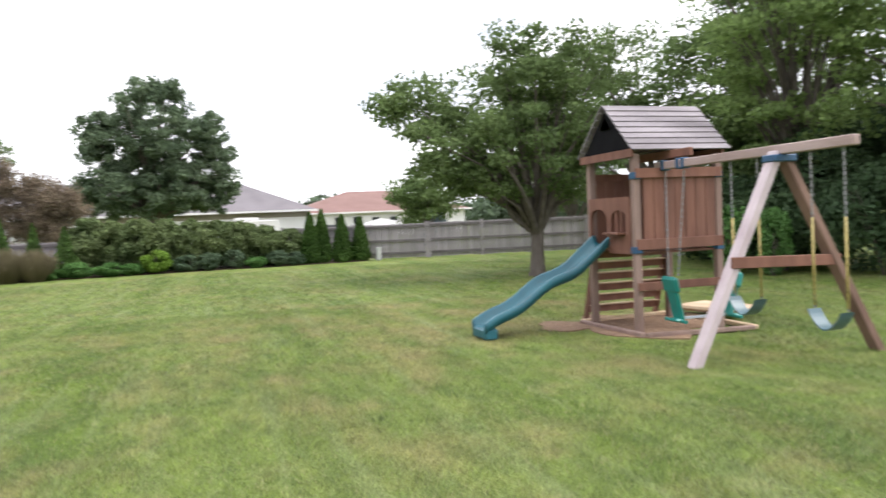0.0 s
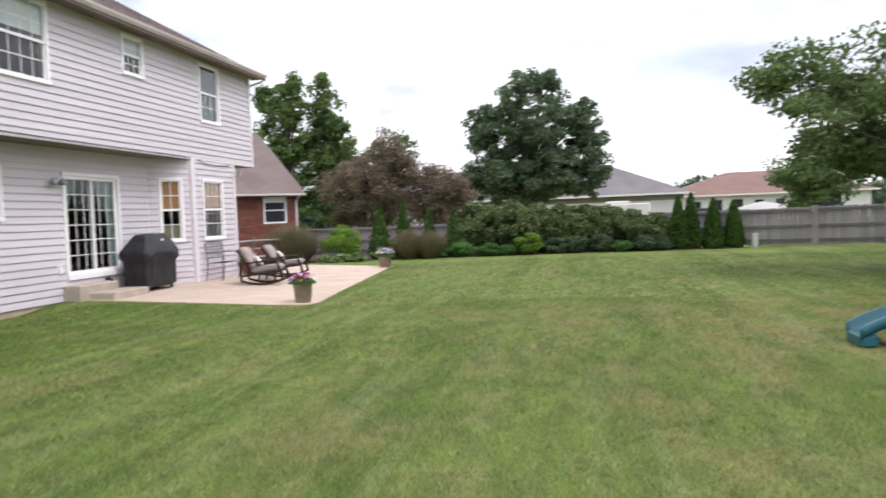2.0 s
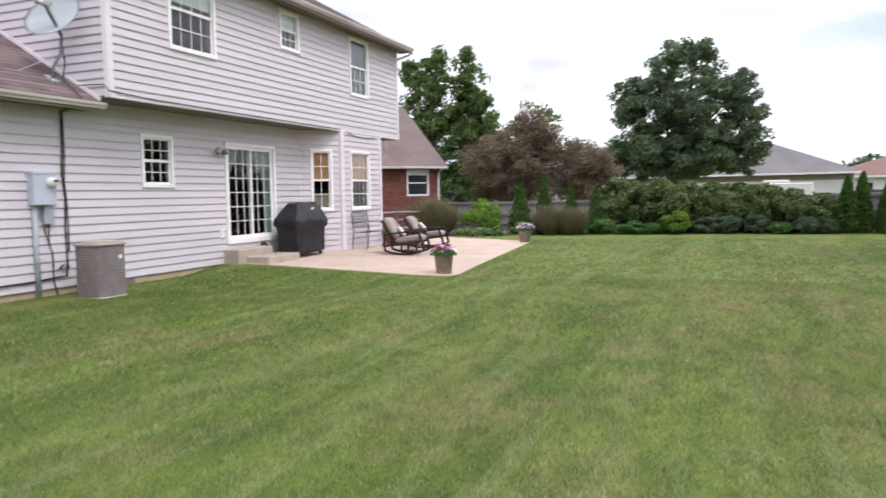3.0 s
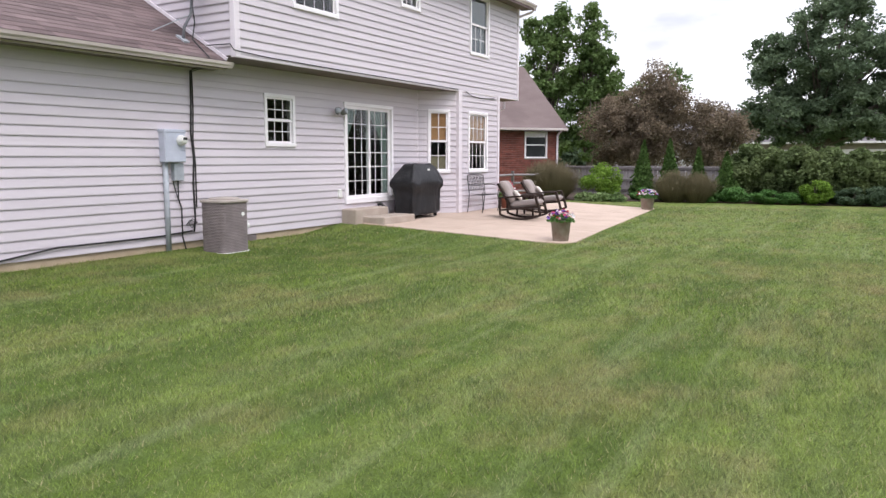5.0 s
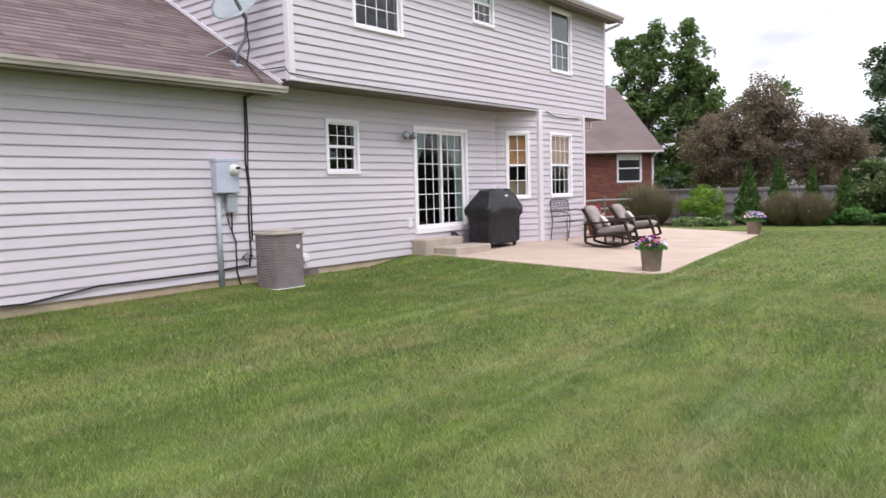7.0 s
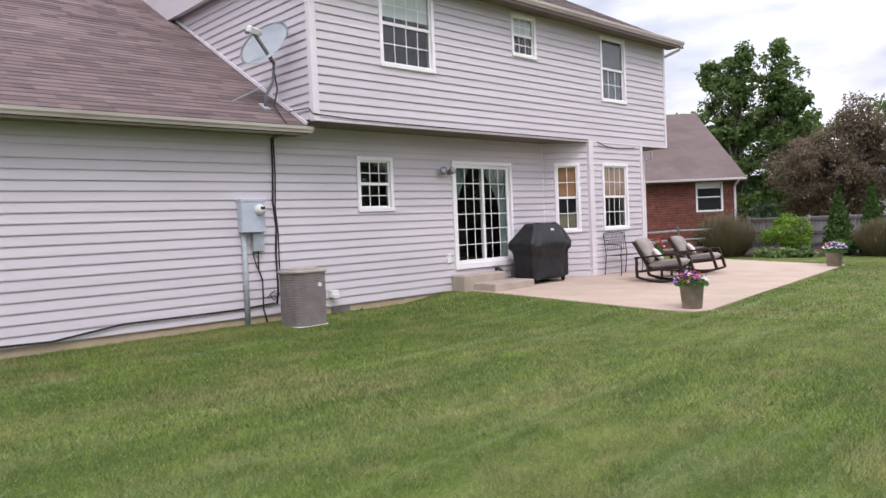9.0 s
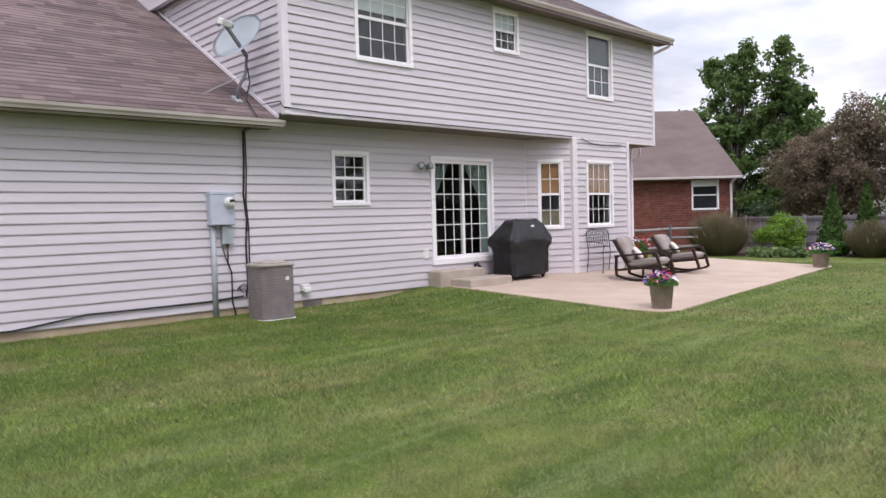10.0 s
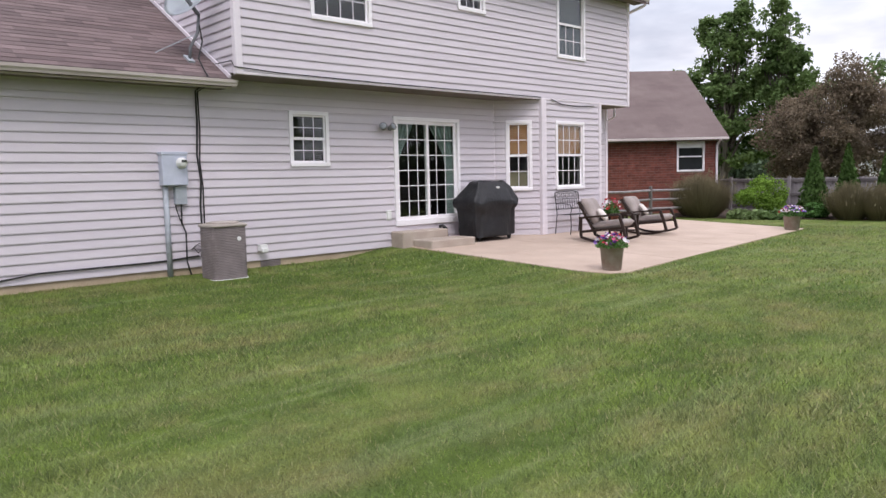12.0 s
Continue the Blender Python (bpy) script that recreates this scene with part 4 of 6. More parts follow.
cable("cable", [(-4.24, -0.05, 1.25), (-4.25, -0.05, 0.95), (-4.19, -0.045, 0.8), (-4.20, -0.05, 0.35), (-4.14, -0.05, 0.12)], 0.012, "black cable from the junction box to the ground")
cable("cable", [(-4.31, -0.05, 1.52), (-4.33, -0.05, 1.2), (-4.28, -0.05, 1.02), (-4.22, -0.045, 0.9)], 0.008, "thin grey wire looped under the meter box")
cable("cable", [(-3.93, -0.38, 3.05), (-3.92, -0.06, 2.98), (-3.91, -0.035, 2.5), (-3.94, -0.035, 2.0), (-3.90, -0.035, 1.6), (-3.93, -0.035, 1.2), (-3.92, -0.035, 0.6), (-3.96, -0.04, 0.4)], 0.015, "thick black cable down the wall")
cable("cable", [(-3.90, -0.40, 3.02), (-3.885, -0.05, 2.97), (-3.87, -0.033, 2.4), (-3.90, -0.033, 1.9), (-3.87, -0.033, 1.5), (-3.88, -0.033, 0.8)], 0.011, "second black cable down the wall")
cable("cable", [(-9.5, -0.045, 0.40), (-8.2, -0.05, 0.30), (-7.2, -0.05, 0.27), (-6.3, -0.045, 0.38), (-5.4, -0.045, 0.38), (-4.6, -0.04, 0.385), (-4.0, -0.04, 0.42)], 0.014, "black cable sagging along the bottom of the siding")
cable("cable", [(-3.88, -0.03, 0.55), (-4.0, -0.06, 0.62), (-4.08, -0.06, 0.55), (-4.02, -0.06, 0.47), (-3.92, -0.06, 0.55), (-4.05, -0.06, 0.60), (-4.12, -0.05, 0.52)], 0.007, "coiled thin wire by the condenser")
cable("cable", [(-3.56, -0.05, 3.42), (-3.57, -0.6, 3.40), (-3.57, -0.69, 3.30), (-2.8, -0.69, 3.265), (-1.0, -0.69, 3.25), (1.5, -0.69, 3.245), (3.6, -0.69, 3.245)], 0.009, "thin dark cable along the overhang edge")
cable("cable", [(3.95, -0.69, 3.22), (4.3, -0.69, 3.13), (4.8, -0.69, 3.10), (5.5, -0.69, 3.15)], 0.009, "thin cable drooping over the bay window")

ac = thing("air_conditioner", pose(-3.9, -0.70, 0), "brown louvred outdoor air conditioner on a pad", "air conditioner")
part("pad", boxed(-0.33, -0.33, -0.05, 0.33, 0.33, 0.10, 0.015), M_CONCRETE, ac, "thin concrete pad")


def rounded_stack(levels, r, power=0.32, sides=48):
    """A stack of rounded-square rings, closed at both ends."""
    bm = bmesh.new()
    rows = []
    for z, k in levels:
        row = []
        for i in range(sides):
            a = 2 * math.pi * (i + 0.5) / sides
            c, s = math.cos(a), math.sin(a)
            row.append(bm.verts.new((r * k * math.copysign(abs(c) ** power, c), r * k * math.copysign(abs(s) ** power, s), z)))
        rows.append(row)
    for r0, r1 in zip(rows, rows[1:]):
        for i in range(sides):
            bm.faces.new((r0[i], r0[(i + 1) % sides], r1[(i + 1) % sides], r1[i]))
    bm.faces.new(rows[0][::-1])
    bm.faces.new(rows[-1])
    return bm


ridges = [(0.125, 0.98)]
for k in range(32):
    ridges += [(0.135 + k * 0.0238, 0.968), (0.143 + k * 0.0238, 0.985), (0.153 + k * 0.0238, 0.985), (0.157 + k * 0.0238, 0.968)]
ridges.append((0.905, 0.98))
part("louvred_body", rounded_stack(ridges, 0.280, 0.36), M_ACBODY, ac, smooth=False)
for sx, sy in ((-1, -1), (1, -1), (-1, 1), (1, 1)):
    part("corner_post", tube(bmesh.new(), [(sx * 0.212, sy * 0.212, 0.115), (sx * 0.212, sy * 0.212, 0.91)], 0.03, 12), M_ACBODY, ac, smooth=True)
part("base_rim", rounded_stack([(0.10, 1.0), (0.108, 1.02), (0.125, 1.0)], 0.285), M_WHITE, ac, "pale base rim")
part("top", rounded_stack([(0.90, 1.0), (0.915, 1.04), (0.935, 1.03), (0.948, 0.93)], 0.285), M_ACTOP, ac, "tan top cover")
bm = lathe(bmesh.new(), [(0.24, 0.945), (0.24, 0.965), (0.20, 0.975), (0.06, 0.985), (0.0, 0.985)], 24)
part("fan_guard", bm, M_ACTOP, ac, smooth=True)
bm = lathe(bmesh.new(), [(0.033, 0), (0.033, 0.012), (0, 0.014)], 16)
bmesh.ops.transform(bm, matrix=pose(0.12, -0.272, 0.72, 90, 0, 0), verts=bm.verts)
part("badge", bm, M_WHITE, ac, "round white badge")

bm = bmesh.new()
box(bm, -2.98, -0.13, 0.40, -2.84, -0.02, 0.52, 0.01)
vent = thing("dryer_vent", pose(0, 0, 0), "white plastic hooded vent on the siding", "vent")
part("hood", bm, M_WHITE, vent)
part("flap", boxed(-2.97, -0.17, 0.385, -2.85, -0.13, 0.46, 0.008), M_WHITE, vent)
fv = thing("foundation_vent", pose(0, 0, 0), "grey metal vent grille in the foundation", "vent")
part("frame", boxed(-2.92, -0.008, 0.08, -2.54, 0.006, 0.24, 0.004), M_ACBODY, fv)
for k in range(5):
    part("slat", boxed(-2.90, -0.018, 0.095 + k * 0.028, -2.56, -0.008, 0.113 + k * 0.028, 0.002), M_ACBODY, fv)
outlet = thing("outdoor_outlet", pose(-0.17, 0, 0.87), "white covered power outlet on the siding", "outlet")
part("cover", boxed(-0.055, -0.05, -0.09, 0.055, -0.015, 0.09, 0.01), M_WHITE, outlet)
part("plate", boxed(-0.07, -0.024, -0.105, 0.07, -0.012, 0.105, 0.005), M_WHITE, outlet)
lamp = thing("flood_light", pose(-0.22, 0, 2.52), "grey twin-headed security light, unlit", "lamp")
bm = lathe(bmesh.new(), [(0.06, 0), (0.06, 0.03), (0.03, 0.04), (0, 0.04)], 14)
bmesh.ops.transform(bm, matrix=pose(0, -0.012, 0.03, 90, 0, 0), verts=bm.verts)
part("base", bm, M_STEEL, lamp, smooth=True)
for dx, turn in ((-0.09, -42), (0.09, 10)):
    aim = pose(dx, -0.12, 0.0, 68, 0, turn)
    bm = lathe(bmesh.new(), [(0.02, -0.07), (0.045, -0.045), (0.052, 0.0), (0.072, 0.075), (0.066, 0.078), (0.06, 0.066), (0.0, 0.062)], 18)
    bmesh.ops.transform(bm, matrix=aim, verts=bm.verts)
    head = part("lamp_head", bm, M_ROPE, lamp, smooth=True)
    bm = lathe(bmesh.new(), [(0.060, 0.067), (0.05, 0.080), (0.03, 0.088), (0.0, 0.091)], 18)
    bmesh.ops.transform(bm, matrix=aim, verts=bm.verts)
    part("lens", bm, M_STEEL, head, "silvery lens", smooth=True)
    part("arm", tube(bmesh.new(), [(0, -0.05, 0.03), (dx * 0.7, -0.08, 0.03), (dx, -0.11, 0.01)], 0.012, 6), M_STEEL, lamp)

# satellite dish on the garage roof
dish = thing("satellite_dish", pose(-3.93, 0.06, 3.46), "grey-white satellite dish on a bent mast on the roof", "satellite dish")
part("foot", boxed(-0.05, -0.10, -0.01, 0.05, 0.14, 0.03, 0.005, pose(0, 0, 0.0, 30, 0, 0)), M_STEEL, dish)
part("mast", tube(bmesh.new(), [(0, 0, 0.0), (0.02, -0.01, 0.2), (0.13, -0.05, 0.42), (0.16, -0.06, 0.72)], 0.024, 10), M_MAST, dish, smooth=True)
# the bowl faces south-west and up, with its long axis skewed
DN = Vector((-0.80, -0.48, 0.36)).normalized()
DA = Vector((0.79, -0.43, 0.52))
DA = (DA - DN * DA.dot(DN)).normalized()
DB = DN.cross(DA)
DC = Vector((0.16, -0.06, 0.72)) + Vector((-0.17, -0.02, 0.27))
bm = bmesh.new()
rings = []
for i in range(9):
    r = i / 8
    ring = []
    for k in range(36):
        a = 2 * math.pi * k / 36
        ring.append(bm.verts.new(DC + DA * 0.44 * r * math.cos(a) + DB * 0.30 * r * math.sin(a) - DN * 0.09 * (1 - r * r)) if i else None)
    rings.append(ring)
cen = bm.verts.new(DC - DN * 0.09)
for k in range(36):
    bm.faces.new((cen, rings[1][k], rings[1][(k + 1) % 36]))
for r0, r1 in zip(rings[1:], rings[2:]):
    for k in range(36):
        bm.faces.new((r0[k], r1[k], r1[(k + 1) % 36], r0[(k + 1) % 36]))
bmesh.ops.solidify(bm, geom=bm.faces[:], thickness=0.012)
bmesh.ops.recalc_face_normals(bm, faces=bm.faces[:])
part("reflector", bm, M_DISH, dish, smooth=True)
tip = Vector((0.12, -0.08, 0.70)) + DN * 0.42 + Vector((-0.06, 0.03, 0.22))
part("feed_arm", beam(bmesh.new(), (0.14, -0.08, 0.70), tip, 0.035, 0.05), M_MAST, dish)
part("receiver", boxed(-0.13, -0.05, -0.05, 0.13, 0.05, 0.05, 0.015, Matrix.Translation(tip) @ pose(0, 0, 0.03, 20, 0, 25)), M_WHITE, dish)
for dx in (-0.1, 0.0, 0.1):
    part("feed_horn", tube(bmesh.new(), [tip + Vector((dx, 0, 0.04)), tip + Vector((dx + 0.04, 0.09, 0.02))], [0.035, 0.04], 10), M_STEEL, dish)
part("brace", tube(bmesh.new(), [(0.10, -0.04, 0.40), (-0.48, 0.12, 0.09)], 0.007, 6), M_STEEL, dish)
part("lead", tube(bmesh.new(), [(0.15, -0.06, 0.6), (0.20, -0.05, 0.3), (0.10, -0.1, 0.02), (0.03, -0.45, -0.22), (0.02, -0.56, -0.30), (0.02, -0.50, -0.44)], 0.012, 6), M_BLACK, dish, smooth=True)

# concrete steps at the patio door
steps = thing("door_steps", pose(0, 0, 0), "two worn tan concrete steps below the patio door", "steps", kind="structure")
part("step", boxed(-0.14, -0.40, 0.0, 1.03, -0.025, 0.545, 0.02), M_STEP, steps)
part("step", boxed(0.10, -0.95, 0.0, 1.25, -0.402, 0.39, 0.02), M_STEP, steps)
spout = thing("downspout_elbow", pose(1.15, -0.1, 0.45), "dark plastic drain elbow beside the steps", "drain")
part("elbow", tube(bmesh.new(), [(-0.02, 0.06, 0.12), (0, 0, 0.14), (0.04, -0.06, 0.08), (0.05, -0.08, -0.18)], 0.035, 8), M_BLACK, spout, smooth=True)

# ---- things on the patio ----


def grill_cover():
    g = thing("barbecue_grill", pose(2.06, -0.49, 0.252), "barbecue grill under a black fabric cover", "grill")
    rng = random.Random(3)
    levels = [(0.10, 0.585, 0.30), (0.30, 0.60, 0.305), (0.55, 0.625, 0.315), (0.66, 0.655, 0.335), (0.72, 0.69, 0.355), (0.80, 0.695, 0.36), (0.86, 0.675, 0.345), (1.00, 0.58, 0.29), (1.13, 0.46, 0.21), (1.195, 0.40, 0.165), (1.21, 0.33, 0.12)]
    sides = 112
    bm = bmesh.new()
    rows = []
    dense = []
    for (za, xa, ya), (zb, xb, yb) in zip(levels, levels[1:]):
        dense += [(za + (zb - za) * q / 3, xa + (xb - xa) * q / 3, ya + (yb - ya) * q / 3) for q in range(3)]
    levels = dense + levels[-1:]
    for z, rx, ry in levels:
        row = []
        for k in range(sides):
            a = 2 * math.pi * k / sides
            c, s = math.cos(a), math.sin(a)
            e = 0.34
            x, y = rx * math.copysign(abs(c) ** e, c), ry * math.copysign(abs(s) ** e, s)
            fold = 0.050 * noise.noise((x * 8, y * 8, z * 1.1)) * (1.0 if z < 0.7 else 0.3) + 0.030 * noise.noise((x * 3.5 + z * 2.2, y * 5, z * 4.5 + 2.0)) + 0.020 * noise.noise((x * 4, y * 4, z * 3)) + 0.016 * abs(noise.noise((x * 7 + z * 3, y * 7, z * 6))) * (1.0 if z < 0.95 else 0.4)
            sag = 0.045 * noise.noise((x * 3, y * 3, 4.0)) + 0.012 * math.sin(a * 7)
            row.append(bm.verts.new((x * (1 + fold * 2), y * (1 + fold * 2.4), z + sag)))
        rows.append(row)
    for r0, r1 in zip(rows, rows[1:]):
        for k in range(sides):
            bm.faces.new((r0[k], r0[(k + 1) % sides], r1[(k + 1) % sides], r1[k]))
    bm.faces.new(rows[-1])
    part("cover", bm, M_COVER, g, smooth=True)
    bm = bmesh.new()
    box(bm, -0.49, -0.24, 0.07, 0.49, 0.24, 0.11, 0.01)
    part("cart_base", bm, M_BLACK, g)
    for sx in (-0.44, 0.44):
        for sy in (-0.2, 0.2):
            bm = lathe(bmesh.new(), [(0.03, -0.015), (0.042, -0.012), (0.042, 0.012), (0.03, 0.015)], 14)
            bmesh.ops.transform(bm, matrix=pose(sx, sy, 0.042, 0, 90, 0), verts=bm.verts)
            part("castor", bm, M_BLACK, g)
    part("badge", boxed(0.02, -0.262, 1.06, 0.12, -0.25, 1.10, 0.003, pose(0, 0, 0, 0, 0, 0)), M_WHITE, g, "small pale badge")
    return g


grill_cover()


def swept_bar(pts, w, h):
    """One continuous rectangular bar bent along points in a plane of constant y."""
    bm = bmesh.new()
    rings = []
    for k, p in enumerate(pts):
        d = (Vector(pts[min(k + 1, len(pts) - 1)]) - Vector(pts[max(k - 1, 0)])).normalized()
        up = Vector((-d.z, 0, d.x)) * h / 2
        side = Vector((0, w / 2, 0))
        p = Vector(p)
        rings.append([bm.verts.new(p + up + side), bm.verts.new(p + up - side), bm.verts.new(p - up - side), bm.verts.new(p - up + side)])
    for a, b in zip(rings, rings[1:]):
        for k in range(4):
            bm.faces.new((a[k], a[(k + 1) % 4], b[(k + 1) % 4], b[k]))
    bm.faces.new(rings[0][::-1])
    bm.faces.new(rings[-1])
    bmesh.ops.recalc_face_normals(bm, faces=bm.faces[:])
    bmesh.ops.bevel(bm, geom=[e for e in bm.edges if abs(e.calc_face_angle(0)) > 0.8], offset=0.008, segments=2, affect="EDGES", profile=0.6)
    return bm


def chair_parts(m):
    c = thing("rocking_chair", m, "dark woven rocking chair with taupe cushions on the patio", "chair", "rocking chairs on the patio")
    for y in (-0.31, 0.31):
        arc = [(0.0 + 1.15 * math.sin(a), y, 1.175 - 1.15 * math.cos(a)) for a in [radians(-24 + 48 * k / 14) for k in range(15)]]
        part("rocker", swept_bar(arc, 0.05, 0.05), M_CHAIR, c)
        part("front_leg", swept_bar([(0.47, y, 0.12), (0.44, y, 0.25), (0.40, y, 0.40), (0.345, y, 0.57)], 0.05, 0.055), M_CHAIR, c)
        part("back_leg", swept_bar([(-0.46, y, 0.12), (-0.47, y, 0.30), (-0.46, y, 0.53)], 0.05, 0.05), M_CHAIR, c)
        part("armrest", swept_bar([(-0.50, y, 0.525), (-0.1, y, 0.565), (0.33, y, 0.60), (0.37, y, 0.575)], 0.065, 0.04), M_CHAIR, c)
        part("seat_rail", swept_bar([(-0.45, y * 0.94, 0.23), (0.40, y * 0.94, 0.33)], 0.045, 0.05), M_CHAIR, c)
        part("back_post", swept_bar([(-0.22, y * 0.9, 0.28), (-0.53, y * 0.9, 0.86)], 0.045, 0.045), M_CHAIR, c)
    bm = bmesh.new()
    box(bm, -0.27, -0.28, 0.27, 0.36, 0.28, 0.31, 0.006, pose(0, 0, 0.0, 0, -7, 0))
    part("seat", bm, M_CHAIR, c)
    bm = bmesh.new()
    beam(bm, (-0.53, -0.29, 0.85), (-0.53, 0.29, 0.85), 0.04, 0.05)
    for k in range(7):
        y = -0.24 + 0.08 * k
        beam(bm, (-0.23, y, 0.30), (-0.53, y, 0.84), 0.03, 0.02)
    part("backrest", bm, M_CHAIR, c)

    def cushion(name, sx, sy, sz, mm, tufts):
        bm = bmesh.new()
        n = 12
        grid = {}
        for side in (1, -1):
            for i in range(n + 1):
                for j in range(n + 1):
                    u, v = 2 * i / n - 1, 2 * j / n - 1
                    edge = (1 - abs(u) ** 6) * (1 - abs(v) ** 6)
                    dip = 1 - 0.5 * tufts * max(0, math.cos(u * 2 * math.pi)) * max(0, math.cos(v * 2 * math.pi)) ** 1
                    if side == -1 and (i in (0, n) or j in (0, n)):
                        grid[side, i, j] = grid[1, i, j]
                    else:
                        grid[side, i, j] = bm.verts.new((u * sx, v * sy, side * sz * (edge ** 0.35) * dip))
            for i in range(n):
                for j in range(n):
                    q = [grid[side, i, j], grid[side, i + 1, j], grid[side, i + 1, j + 1], grid[side, i, j + 1]]
                    bm.faces.new(q if side == 1 else q[::-1])
        bmesh.ops.transform(bm, matrix=mm, verts=bm.verts)
        return part(name, bm, M_CUSHION, c, smooth=True)

    cushion("seat_cushion", 0.34, 0.27, 0.085, pose(0.08, 0, 0.39, 0, -7, 0), 0.25)
    cushion("back_cushion", 0.31, 0.27, 0.085, pose(-0.335, 0, 0.665, 0, 60, 0), 1.0)
    return c


def pillow(m):
    bm = bmesh.new()
    bmesh.ops.create_uvsphere(bm, u_segments=20, v_segments=12, radius=1.0)
    for v in bm.verts:
        x, y, z = v.co
        v.co = (0.15 * math.copysign(abs(x) ** 0.7, x), 0.21 * math.copysign(abs(y) ** 0.7, y), 0.055 * z)
    ob = part("throw_pillow", bm, M_PILLOW, matrix=m, smooth=True)
    return tagged(ob, "cream throw pillow leaning in a rocking chair", "pillow", "pillows in the chairs")


BIG = Matrix.Diagonal((1.03, 1.03, 0.95, 1))
CH1, CH2 = pose(3.58, -2.46, 0.175, 0, 0, -80), pose(5.65, -2.11, 0.190, 0, 0, -80)
ch = chair_parts(CH1 @ BIG)
copy_thing(ch, CH2 @ BIG)
for m in (CH1, CH2):
    pillow(m @ BIG @ pose(-0.13, -0.03, 0.585, 0, 52, 20))

table = thing("side_table", pose(4.55, -2.15, 0.188), "small dark woven patio side table", "table")
part("tabletop", boxed(-0.25, -0.25, 0.47, 0.25, 0.25, 0.51, 0.01), M_CHAIR, table)
for sx in (-0.21, 0.21):
    for sy in (-0.21, 0.21):
        part("leg", boxed(sx - 0.02, sy - 0.02, 0.0, sx + 0.02, sy + 0.02, 0.47, 0.003), M_CHAIR, table)
part("shelf", boxed(-0.21, -0.21, 0.14, 0.21, 0.21, 0.165, 0.004), M_CHAIR, table)

M_PETAL = {}
for nm, c1 in (("red_petal", (0.42, 0.03, 0.03)), ("purple_petal", (0.085, 0.024, 0.17)), ("pink_petal", (0.55, 0.09, 0.20)), ("white_petal", (0.72, 0.68, 0.72)), ("violet_petal", (0.24, 0.12, 0.48))):
    M_PETAL[nm] = material(nm, c1, tuple(min(1, v * 1.3 + 0.01) for v in c1), 20.0, 0.6, 0.0, island=0.4, thin=0.25)


def petunias(owner_label, x, y, z, r, h, kinds, seed, n=60):
    """A mound of leaves with five-lobed blooms."""
    rng = np.random.RandomState(seed)
    t = thing("petunias", pose(x, y, z), owner_label, "flowers", "planted flowers")
    a = rng.uniform(0, 6.28, 700)
    rr = r * rng.uniform(0, 1, 700) ** 0.5
    p = np.stack([rr * np.cos(a), rr * np.sin(a), h * 0.75 * (1 - (rr / r) ** 2) * rng.uniform(0.2, 1, 700)], 1)
    fast("leaves", leaf_faces(p, 0.035, rng), 4, L_LOW, t)
    for k in range(n):
        a0, q = rng.uniform(0, 6.28), rng.uniform(0, 1) ** 0.5
        c = Vector((r * 1.08 * q * math.cos(a0), r * 1.08 * q * math.sin(a0), h * (1 - 0.65 * q * q) + rng.uniform(-0.02, 0.03)))
        nm = kinds[rng.randint(len(kinds))]
        s = rng.uniform(0.024, 0.038)
        verts = [(0, 0, -0.02)] + [(s * (1.0 if i % 2 else 0.8) * math.cos(i * math.pi / 5), s * (1.0 if i % 2 else 0.8) * math.sin(i * math.pi / 5), 0.004 * (i % 2)) for i in range(10)]
        faces = [(0, 1 + i, 1 + (i + 1) % 10) for i in range(10)]
        tilt = Euler((rng.uniform(-0.9, 0.9), rng.uniform(-0.9, 0.9), rng.uniform(0, 6))).to_matrix().to_4x4()
        raw("bloom", verts, faces, M_PETAL[nm], t, matrix=Matrix.Translation(c) @ tilt)
    return t


def planter(x, y, h, r0, r1):
    z = patio_z(x, y)
    p = thing("planter", pose(x, y, z, 0, 0, 20), "weathered grey-brown tapered flower pot on the patio edge", "planter", "planters at the patio edge")
    t = 0.016
    rim = h * 0.13
    part("pot", lathe(bmesh.new(), [(0.0, 0.0), (r0 - 0.008, 0.0), (r0, 0.008), (r0 + (r1 - r0) * 0.85, h - rim - 0.004), (r1 + 0.004, h - rim), (r1 + 0.010, h - 0.012), (r1 + 0.004, h), (r1 - t, h), (r1 - t - 0.006, h - 0.06), (0.0, h - 0.06)], 30), M_POTCLAY, p, smooth=True)
    part("soil", lathe(bmesh.new(), [(0.0, h - 0.03), (r1 - 0.022, h - 0.035), (r1 - 0.022, h - 0.058)], 20), M_SOIL, p)
    return z + h - 0.03


zt = planter(0.50, -4.63, 0.39, 0.145, 0.185)
petunias("red, pink and purple petunias in a planter", 0.50, -4.63, zt, 0.245, 0.19, ["red_petal", "purple_petal", "purple_petal", "pink_petal", "violet_petal", "white_petal"], 4, 90)
zt = planter(9.05, -3.85, 0.36, 0.16, 0.20)
petunias("purple, red and white petunias in a planter", 9.05, -3.85, zt, 0.27, 0.25, ["white_petal", "white_petal", "purple_petal", "violet_petal", "red_petal"], 6, 80)

tp = thing("terracotta_pot", pose(5.95, -0.86, 0.24), "brown terracotta pot of flowers beside the bay", "plant pot")
part("pot", lathe(bmesh.new(), [(0.0, 0.01), (0.13, 0.0), (0.185, 0.30), (0.205, 0.305), (0.21, 0.37), (0.185, 0.37), (0.18, 0.32), (0.0, 0.32)], 26), M_TERRAPOT, tp, smooth=True)
petunias("sparse mixed flowers in a terracotta pot", 5.95, -0.86, 0.24 + 0.32, 0.24, 0.44, ["white_petal", "red_petal", "red_petal", "pink_petal"], 9, 40)

